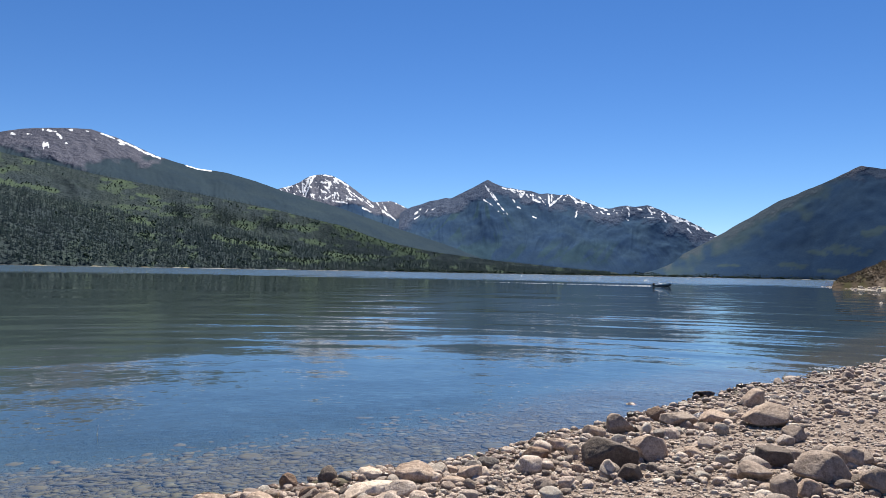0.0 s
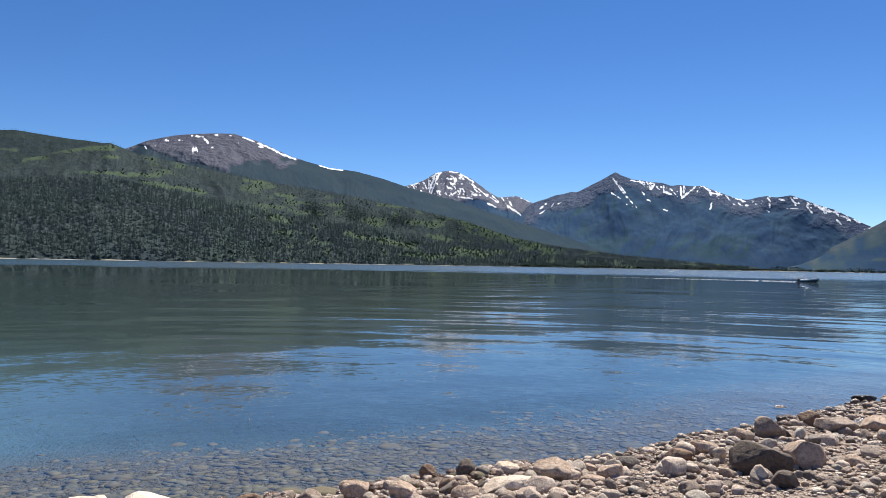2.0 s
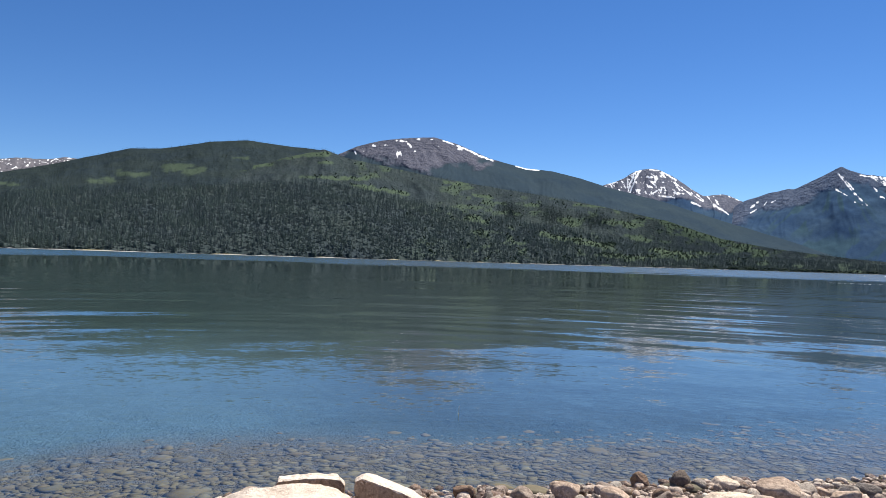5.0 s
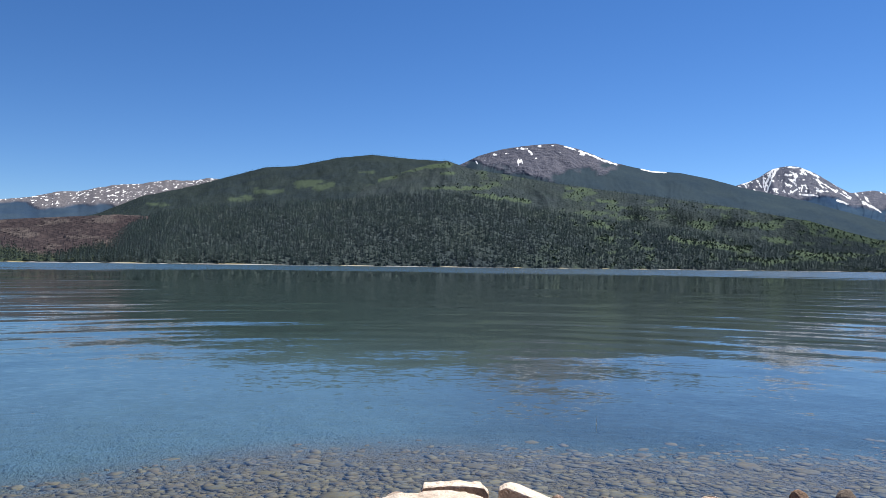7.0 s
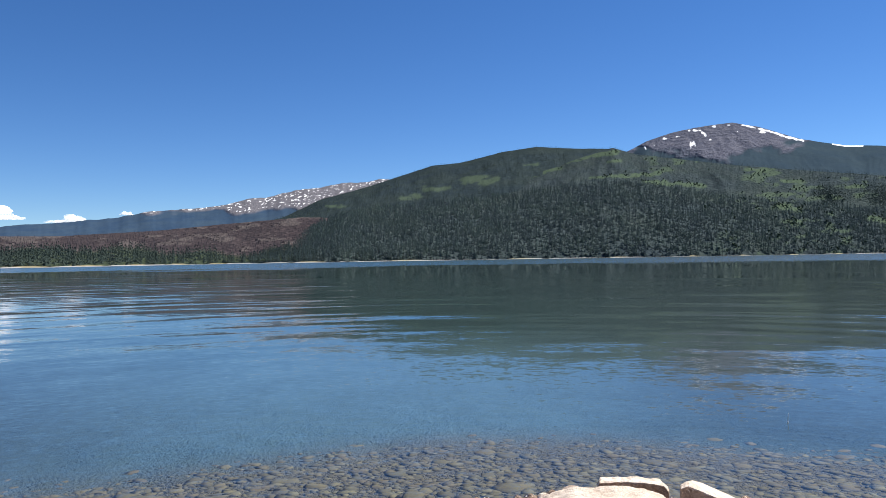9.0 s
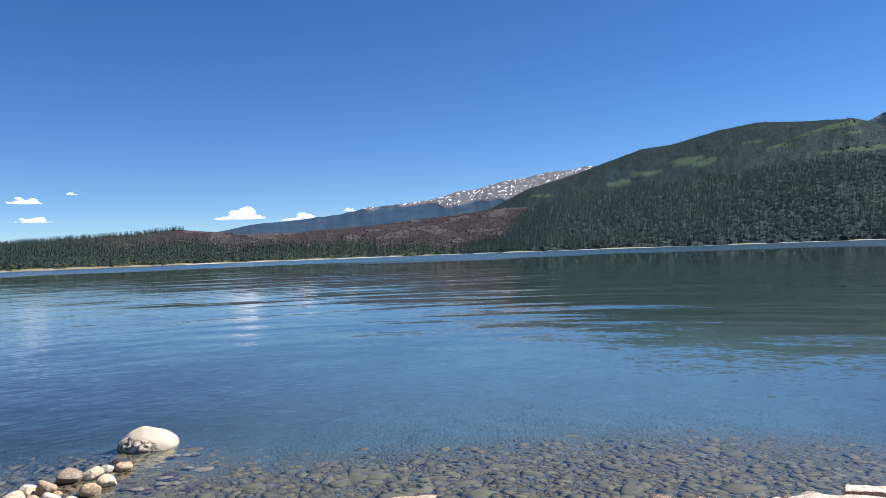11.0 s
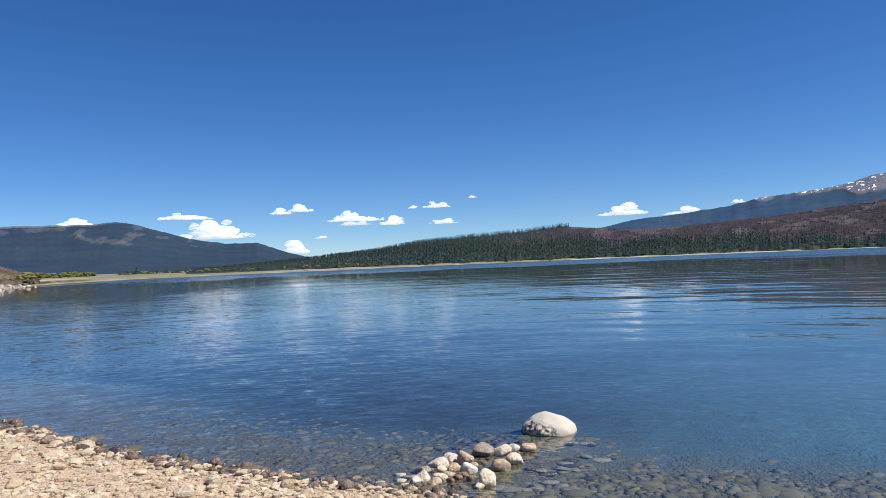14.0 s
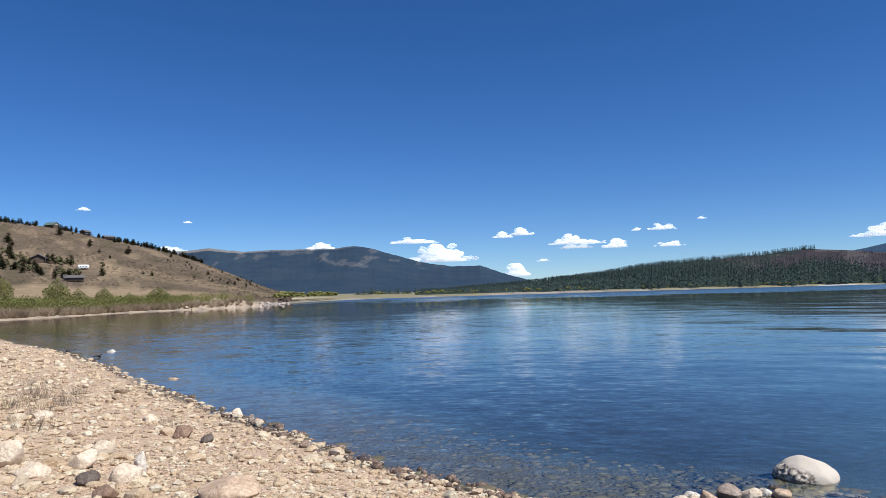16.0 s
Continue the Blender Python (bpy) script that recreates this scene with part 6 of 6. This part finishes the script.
for a_, e_, h_ in ((142.0, 3.5, 4.6), (141.9, 3.0, 4.2), (141.35, 3.05, 3.6), (141.2, 2.5, 4.4), (140.5, 2.35, 4.0), (140.85, 2.6, 3.4), (139.45, 2.8, 3.6), (139.75, 2.72, 4.0), (138.9, 2.6, 3.0), (138.3, 2.7, 4.4), (138.55, 2.62, 3.6),
                   (139.2, 1.95, 3.6), (138.4, 1.75, 3.8), (138.05, 1.8, 3.2), (137.75, 1.6, 2.8), (142.05, 4.15, 4.0), (141.85, 3.9, 3.4), (140.2, 2.0, 3.2), (142.4, 2.3, 4.6), (142.6, 2.9, 4.8), (142.9, 3.3, 4.6)):
    PINES.append((a_, on_hill(a_, e_), h_))
ridge_row = [(RNG.uniform(129.5, 146), RNG.uniform(0.97, 1.02), RNG.uniform(1.8, 5.5)) for k in range(250)]
PINES += [row for row in ridge_row if min(abs(row[0] - c) for c in (139.5, 137.4, 135.9)) > 0.55]
PINES += [(RNG.uniform(125.5, 132), RNG.uniform(0.4, 1.0), RNG.uniform(1.2, 2.8)) for k in range(26)]
for k, (a_, u_, h_) in enumerate(PINES):
    px, py, pz = (float(v[0]) for v in sage.place(np.array([a_]), np.array([u_])))
    m = pose(px, py, pz - 0.2, 0, 0, RNG.uniform(0, 360)) @ Matrix.Diagonal((h_ / 6 * 1.75, h_ / 6 * 1.75, h_ / 6 * 0.92, 1))
    if k < 4:
        KINDS[k].matrix_world = m
    else:
        made = copy_thing(KINDS[k % 4], Matrix.Identity(4))
        made.matrix_world = m

# round olive junipers crowding the terrace by the cabin
a, u = [], []
for a_, e_, wide_, n in ((139.1, 2.72, 0.45, 22), (138.3, 2.66, 0.25, 9), (141.1, 2.85, 0.4, 14), (138.4, 1.85, 0.6, 26), (141.5, 2.35, 0.5, 16), (142.3, 3.4, 0.3, 12), (141.9, 3.0, 0.3, 10), (136.3, 2.5, 0.06, 3), (140.6, 2.2, 0.3, 8), (142.0, 4.1, 0.2, 6)):
    a += list(RNG.normal(a_, wide_ * 0.6, n))
    u += list(on_hill(a_, e_) + RNG.normal(0, 0.016, n))
a, u = np.array(a), np.clip(np.array(u), 0.02, 0.98)
plant("juniper_scrub", LOBES, sage, a, u, RNG.uniform(1.6, 3.2, len(a)), RNG.uniform(0.8, 1.15, len(a)), MAT_PINE, "round olive junipers on the hillside terrace", 0.3)

# dry grass on the upper gravel
vs, fs = [], []
for k, (gx, gy) in enumerate([(-9.7, -12.3), (-10.3, -12.5), (-9.7, -11.4), (-10.2, -11.6), (-11.6, -12.9), (-9.0, -10.8), (-9.1, -8.4), (-9.7, -8.8), (-10.8, -12.9), (-11.2, -13.6), (-9.4, -11.9), (-10.6, -12.0), (-8.0, -9.6), (-12.3, -15.0)]):
    g = np.random.default_rng(50 + k)
    foot = np.array([gx, gy, float(ground_height(np.array([gx]), np.array([gy]))[0]) - 0.02])
    for j in range(60):
        a, l, q = g.uniform(0, 6.28), g.uniform(0.1, 0.38) * (0.5 if 6 <= k <= 7 else 1), g.uniform(0, 0.3)
        b = len(vs)
        o = foot + [q * math.cos(a), q * math.sin(a), 0]
        vs += [tuple(o + [-0.004, 0, 0]), tuple(o + [0.004, 0.002, 0]), (o[0] + 0.4 * l * math.cos(a + 1), o[1] + 0.4 * l * math.sin(a + 1), o[2] + l)]
        fs.append((b, b + 1, b + 2))
thing("dry_grass", np_mesh("dry_grass", np.array(vs), np.array(fs), False), MAT_SAGE, "thin dry green-grey grass in the gravel", "grass", kind="stuff")


def driftwood(x, y, length, turn, seed):
    """A weathered branch lying half in the water, with two broken side twigs."""
    g = np.random.default_rng(seed)
    ob = new("driftwood_branch", None)
    bm = bmesh.new()
    p = Vector((-length / 2, 0, 0.03))
    for k in range(6):
        q = p + Vector((length / 6, g.uniform(-0.05, 0.05), g.uniform(-0.02, 0.03)))
        rod(bm, p, q, 0.042 - 0.004 * k, 0.038 - 0.004 * k, 7)
        p = q
    part("stem", bm, MAT_DRIFT, ob, smooth=True)
    for k in range(2):
        root = Vector((length * (0.05 + 0.2 * k), 0, 0.04))
        part("twig", rod(bmesh.new(), root, root + Vector((0.22, 0.2 * (1 - 2 * k), 0.1)), 0.016, 0.006, 5), MAT_DRIFT, ob)
    z = max(0.0, float(ground_height(np.array([x]), np.array([y]))[0]))
    ob.matrix_world = pose(x, y, z, 0, 0, turn)
    return tagged(ob, "dark wet driftwood branch lying at the waterline", "driftwood")


MAT_DRIFT = plain("driftwood", (0.075, 0.055, 0.042), 0.6, grain=22, depth=0.006)
driftwood(-20.3, -21.5, 0.9, 35, 7)
driftwood(-22.2, -25.0, 0.7, 60, 8)

# ---------------------------------------------------------------- cabins on the hill
MAT_LOG = plain("brown_timber", (0.085, 0.055, 0.038), 0.75, grain=6)
MAT_ROOF = plain("grey_roofing", (0.095, 0.085, 0.08), 0.7, grain=5)
MAT_PALE_GABLE = plain("pale_boards", (0.50, 0.46, 0.40), 0.7, grain=5)
MAT_GREEN_ROOF = plain("green_roofing", (0.10, 0.14, 0.11), 0.5, grain=5)
MAT_PANE = plain("window_glass", (0.03, 0.04, 0.05), 0.08, grain=3, vary=0.1, depth=0)
MAT_WHITE = plain("white_paint", (0.78, 0.78, 0.76), 0.45, grain=3, vary=0.06)
MAT_RUBBER = plain("black_rubber", (0.03, 0.03, 0.03), 0.8)


def cabin(az_, u_, length, width, wall_h, roof_h, turn, roof_mat, label, gable_mat=None):
    ob = new("cabin", None)
    px, py, pz = (float(v[0]) for v in sage.place(np.array([az_]), np.array([u_])))
    bm = box(bmesh.new(), (length, width, wall_h + 1.4), (0, 0, (wall_h - 1.4) / 2), 0.04)
    wall = part("wall", bm, MAT_LOG, ob)
    bm = bmesh.new()
    L, W = length / 2 + 0.6, width / 2 + 0.7
    for side in (-1, 1):
        lo, hi = Vector((0, side * W, wall_h - 0.35)), Vector((0, 0, wall_h + roof_h))
        n_ = Vector((0, side * roof_h, W)).normalized() * 0.22
        quad = [bm.verts.new((x_, p.y + o.y, p.z + o.z)) for x_ in (-L, L) for p in (lo, hi) for o in (Vector(), n_)]
        for f in ((0, 1, 3, 2), (4, 6, 7, 5), (0, 4, 5, 1), (2, 3, 7, 6), (1, 5, 7, 3), (0, 2, 6, 4)):
            bm.faces.new([quad[i] for i in f])
    bmesh.ops.recalc_face_normals(bm, faces=bm.faces[:])
    part("roof", bm, roof_mat, ob, "pitched metal roof")
    for side in (-1, 1):
        bm = bmesh.new()
        vs = [bm.verts.new(p) for p in ((side * length / 2, -width / 2, wall_h), (side * length / 2, width / 2, wall_h), (side * length / 2, 0, wall_h + roof_h - 0.3))]
        back = [bm.verts.new(v.co - Vector((side * 0.2, 0, 0))) for v in vs]
        bm.faces.new(vs), bm.faces.new(back[::-1])
        for i in range(3):
            bm.faces.new((vs[i], back[i], back[(i + 1) % 3], vs[(i + 1) % 3]))
        bmesh.ops.recalc_face_normals(bm, faces=bm.faces[:])
        part("gable", bm, gable_mat or MAT_LOG, ob)
    for k in range(4):
        w_ = part("window", box(bmesh.new(), (1.5, 0.08, 1.3), ((k - 1.5) * length / 4.6, width / 2 + 0.03, wall_h * 0.55), 0.01), MAT_PANE, ob, "dark window pane")
        part("window_frame", box(bmesh.new(), (1.8, 0.05, 0.12), ((k - 1.5) * length / 4.6, width / 2 + 0.05, wall_h * 0.55 - 0.75)), MAT_WHITE, w_)
    part("door", box(bmesh.new(), (1.0, 0.09, 2.05), (length * 0.36 + 0.9, width / 2 + 0.03, 1.03), 0.01), MAT_ROOF, ob)
    part("deck", box(bmesh.new(), (length * 0.8, 2.4, 0.2), (0, width / 2 + 1.2, -0.05)), MAT_LOG, ob)
    for k in range(4):
        part("deck_post", box(bmesh.new(), (0.18, 0.18, 2.2), ((k - 1.5) * length * 0.25, width / 2 + 2.25, -1.05)), MAT_LOG, ob)
    ob.matrix_world = pose(px, py, pz + 0.4, 0, 0, turn)
    return tagged(ob, label, "cabin", "cabins on the hillside")


cabin(139.5, 0.995, 8.6, 5.5, 1.6, 2.0, 95, MAT_GREEN_ROOF, "timber house with a green roof and pale gable on the crest", MAT_PALE_GABLE)
cabin(137.4, 0.995, 6.4, 5, 1.8, 1.4, 10, MAT_ROOF, "dark timber house with a grey roof on the hill crest")
cabin(135.9, 0.995, 8, 4.5, 1.4, 1.2, -20, MAT_ROOF, "long brown timber house on the hill crest")
cabin(140.2, on_hill(140.2, 2.75), 6.0, 5.6, 1.4, 1.5, 38, MAT_ROOF, "weathered brown cabin with a steep roof on the slope")
cabin(138.1, 0.19, 6, 2.5, 1.0, 0.6, -35, MAT_ROOF, "low dark shed at the foot of the hill")


def camper(az_, u_, length, turn):
    ob = new("camper_trailer", None)
    px, py, pz = (float(v[0]) for v in sage.place(np.array([az_]), np.array([u_])))
    part("body", box(bmesh.new(), (length, 2.1, 1.7), (0, 0, 1.25), 0.5), MAT_WHITE, ob)
    for k in range(3):
        part("window", box(bmesh.new(), (0.5, 0.06, 0.32), ((k - 1) * length * 0.24, 1.06, 1.35), 0.02), MAT_PANE, ob)
    for sx in (-0.6, 0.6):
        for sy in (-1, 1):
            bm = bmesh.new()
            rod(bm, (sx, sy * 1.0, 0.34), (sx, sy * 1.22, 0.34), 0.34, 0.34, 14)
            part("wheel", bm, MAT_RUBBER, ob)
    part("hitch", rod(bmesh.new(), (length / 2, 0, 0.6), (length / 2 + 1.2, 0, 0.5), 0.06, 0.05), MAT_ROOF, ob)
    ob.matrix_world = pose(px, py, pz, 0, 0, turn)
    return tagged(ob, "white camper trailer parked on the hillside", "trailer")


camper(137.5, 0.315, 4.4, -46)

# ---------------------------------------------------------------- boat, its foam, and the float
MAT_HULL = plain("dark_hull", (0.03, 0.035, 0.05), 0.25, grain=2, vary=0.1)
MAT_FOAM = plain("foam", (0.82, 0.85, 0.88), 0.6, grain=9, vary=0.05, depth=0.01)


def motor_boat(x, y, heading):
    ob = new("motor_boat", None)
    L = 3.0

    def hull(z0, z1, w0, w1):
        bm = bmesh.new()
        rings = []
        for k in range(13):
            t = k / 12
            q = (1 - t ** 3.2) ** 0.75
            rise = 0.28 * t * t
            xs = -L / 2 + L * t
            rings.append([bm.verts.new((xs + (0.25 * t if zz == z1 else 0), s * w * q + (0.001 * s), zz + rise)) for zz, w in ((z0, w0), (z1, w1)) for s in (-1, 1)])
        for r0, r1 in zip(rings, rings[1:]):
            for i, j in ((0, 2), (2, 3), (3, 1), (1, 0)):
                bm.faces.new((r0[i], r1[i], r1[j], r0[j]))
        bm.faces.new([rings[0][i] for i in (0, 1, 3, 2)]), bm.faces.new([rings[-1][i] for i in (0, 2, 3, 1)])
        bmesh.ops.recalc_face_normals(bm, faces=bm.faces[:])
        return bm
    part("hull", hull(-0.25, 0.25, 0.55, 0.85), MAT_HULL, ob, "dark blue hull", True)
    part("deck", hull(0.26, 0.48, 0.86, 0.78), MAT_WHITE, ob, "white deck and gunwale", True)
    bm = box(bmesh.new(), (0.05, 1.3, 0.42), (0.3, 0, 0.74), 0.01)
    bmesh.ops.rotate(bm, verts=bm.verts[:], cent=(0.3, 0, 0.55), matrix=Matrix.Rotation(radians(-32), 3, "Y"))
    part("windscreen", bm, MAT_PANE, ob)
    for sy in (-0.4, 0.4):
        seat = part("seat", box(bmesh.new(), (0.5, 0.5, 0.18), (-0.4, sy, 0.48), 0.05), MAT_WHITE, ob)
        part("backrest", box(bmesh.new(), (0.12, 0.5, 0.45), (-0.68, sy, 0.7), 0.04), MAT_WHITE, seat)
    part("engine", box(bmesh.new(), (0.45, 0.5, 0.6), (-L / 2 - 0.2, 0, 0.4), 0.12), MAT_RUBBER, ob)
    ob.matrix_world = pose(x, y, 0.0, 0, -2, heading)
    return tagged(ob, "small dark-hulled motor boat with a white deck on the lake", "boat")


motor_boat(43.9, 145.0, -18)
n = 260
t = RNG.uniform(0, 1, n) ** 1.5
wx, wy = 41.6 - 34 * t, 145.6 + 13 * t + RNG.normal(0, 0.12 + 0.25 * t, n)
fs_ = RNG.uniform(0.06, 0.26, n) * (1 - 0.7 * t)
joined("wake_foam", GRIT, RNG.integers(0, 8, n), np.stack([wx, wy, np.full(n, 0.0)], -1), np.stack([fs_ * 1.6, fs_, fs_ * 0.45], -1), RNG.uniform(0, 6, n), MAT_FOAM, "white foam of the boat's wake", "foam", True)

fl = new("fishing_float", None)
bm = bmesh.new()
bmesh.ops.create_uvsphere(bm, u_segments=14, v_segments=9, radius=0.011, matrix=Matrix.Translation((0, 0, 0.004)))
part("bulb", bm, MAT_WHITE, fl, smooth=True)
part("stem", rod(bmesh.new(), (0, 0, 0.02), (0.01, 0, 0.11), 0.0045, 0.003), MAT_WHITE, fl)
fl.matrix_world = pose(-4.035, 8.54, 0.0)
tagged(fl, "small white fishing float on the water", "float")

# white flecks modelled for breaking ripples and for sun glints on the cobbles
x, y, d = strewn(2600, (-33, 4), (7.5, 24), lambda x, y, d: (np.abs(d + 0.1) < 0.16) & (fbm(x * 1.3, y * 1.3, 205, 2) > 0.25))
spray = np.concatenate([np.stack([RNG.normal(px, 0.16, 80), RNG.normal(py, 0.16, 80)], -1) for px, py in ((2.5, 9.3), (2.3, 8.75), (3.55, 10.2), (3.75, 10.35), (4.6, 11.1), (6.8, 13.3), (8.6, 16.2), (0.7, 6.9), (1.1, 7.5))])
x, y = np.append(x, spray[:, 0]), np.append(y, spray[:, 1])
sel = shore_distance(x, y) < 0.1
x, y = x[sel], y[sel]
s = RNG.uniform(0.005, 0.020, len(x))
joined("shore_foam", GRIT, RNG.integers(0, 8, len(x)), np.stack([x, y, np.full(len(x), 0.002)], -1), np.stack([s * 1.4, s, s * 0.4], -1), RNG.uniform(0, 6, len(x)), MAT_FOAM, "white flecks of foam and sun glint along the stones", "foam", True)

# ---------------------------------------------------------------- clouds
m_, nt_, b_ = material("cloud")
b_.inputs["Base Color"].default_value = (0.98, 0.98, 0.98, 1)
b_.inputs["Roughness"].default_value = 1.0
# faint emission stands in for sunlight scattered inside the cloud
b_.inputs["Emission Color"].default_value = (0.9, 0.95, 1.0, 1)
b_.inputs["Emission Strength"].default_value = 0.3
b_.inputs["Specular IOR Level"].default_value = 0.0
thin = nd(nt_, "BsdfTranslucent", Color=(0.97, 0.97, 0.98, 1))
both = nt_.nodes.new("ShaderNodeMixShader")
both.inputs[0].default_value = 0.35
nt_.links.new(b_.outputs[0], both.inputs[1])
nt_.links.new(thin.outputs[0], both.inputs[2])
clear = nd(nt_, "BsdfTransparent")
veil = nt_.nodes.new("ShaderNodeMixShader")
veil.inputs[0].default_value = 0.33
nt_.links.new(clear.outputs[0], veil.inputs[1])
nt_.links.new(both.outputs[0], veil.inputs[2])
nt_.links.new(veil.outputs[0], nt_.nodes["Material Output"].inputs[0])
MAT_CLOUD = m_


def cloud(az_, el_, wide, high, seed):
    """Fair-weather cumulus: many thin puffs heaped over a level base, sizes in degrees."""
    g = np.random.default_rng(seed)
    R_ = 4850.0
    W, H_ = R_ * math.radians(wide), R_ * math.radians(high)
    bm = bmesh.new()
    towers = [(g.uniform(-0.55, 0.55), g.uniform(0.55, 1.0)) for k in range(3)]
    for k in range(int(36 + 30 * min(1, wide / 4))):
        q = np.clip(g.normal(0, 0.42), -1, 1)
        lift = max(h * math.exp(-((q - c) / 0.28) ** 2) for c, h in towers)
        size = H_ * g.uniform(0.13, 0.30) * (1.1 - 0.5 * abs(q))
        c = Vector((q * W / 2, g.uniform(-0.3, 0.3) * H_, (g.uniform(0, 1) ** 1.3 * (0.15 + 0.85 * lift) - 0.45) * H_))
        bmesh.ops.create_icosphere(bm, subdivisions=2, radius=1.0, matrix=Matrix.Translation(c) @ Matrix.Diagonal((size * g.uniform(1.4, 2.3) * min(1.8, max(1.0, W / H_ / 4)), size, size * 0.75, 1)))
    off = Vector(g.uniform(-9, 9, 3))
    for v in bm.verts:
        p = v.co / H_ * 4.0 + off
        v.co += Vector((noise.noise(p), noise.noise(p + Vector((7, 0, 0))), noise.noise(p + Vector((0, 9, 0))))) * H_ * 0.09
        if v.co.z < -0.42 * H_:
            v.co.z = -0.42 * H_ + (v.co.z + 0.42 * H_) * 0.25
    ob = new("cloud", bm_mesh("cloud", bm, MAT_CLOUD, True))
    x_, y_ = polar(az_, R_)
    ob.matrix_world = pose(float(x_), float(y_), 2 + R_ * math.tan(radians(el_)), 0, 0, az_)
    return tagged(ob, "small white fair-weather cumulus cloud", "cloud", "clouds")


for k, row in enumerate([(113.3, 4.18, 3.6, 0.6), (111.1, 3.1, 5.4, 1.5), (106.3, 4.4, 1.9, 0.5), (104.9, 4.65, 1.7, 0.7), (100.7, 3.95, 4.3, 1.0), (100.7, 3.35, 2.6, 0.4), (97.7, 3.47, 1.7, 0.8), (94.2, 4.6, 2.0, 0.55),
                         (93.7, 3.26, 2.2, 0.45), (105.3, 1.66, 1.8, 1.2), (103.3, 2.35, 1.1, 0.25), (96.1, 4.48, 0.7, 0.3), (91.4, 5.09, 0.7, 0.2), (79.9, 3.5, 3.4, 0.9), (75.3, 3.2, 3.1, 0.6), (120.4, 3.78, 3.2, 0.7),
                         (137.5, 6.54, 1.0, 0.25), (130.5, 5.72, 0.7, 0.2), (131.8, 3.7, 2.6, 0.4), (71.6, 3.65, 1.0, 0.3)]):
    cloud(*row, 5000 + k)
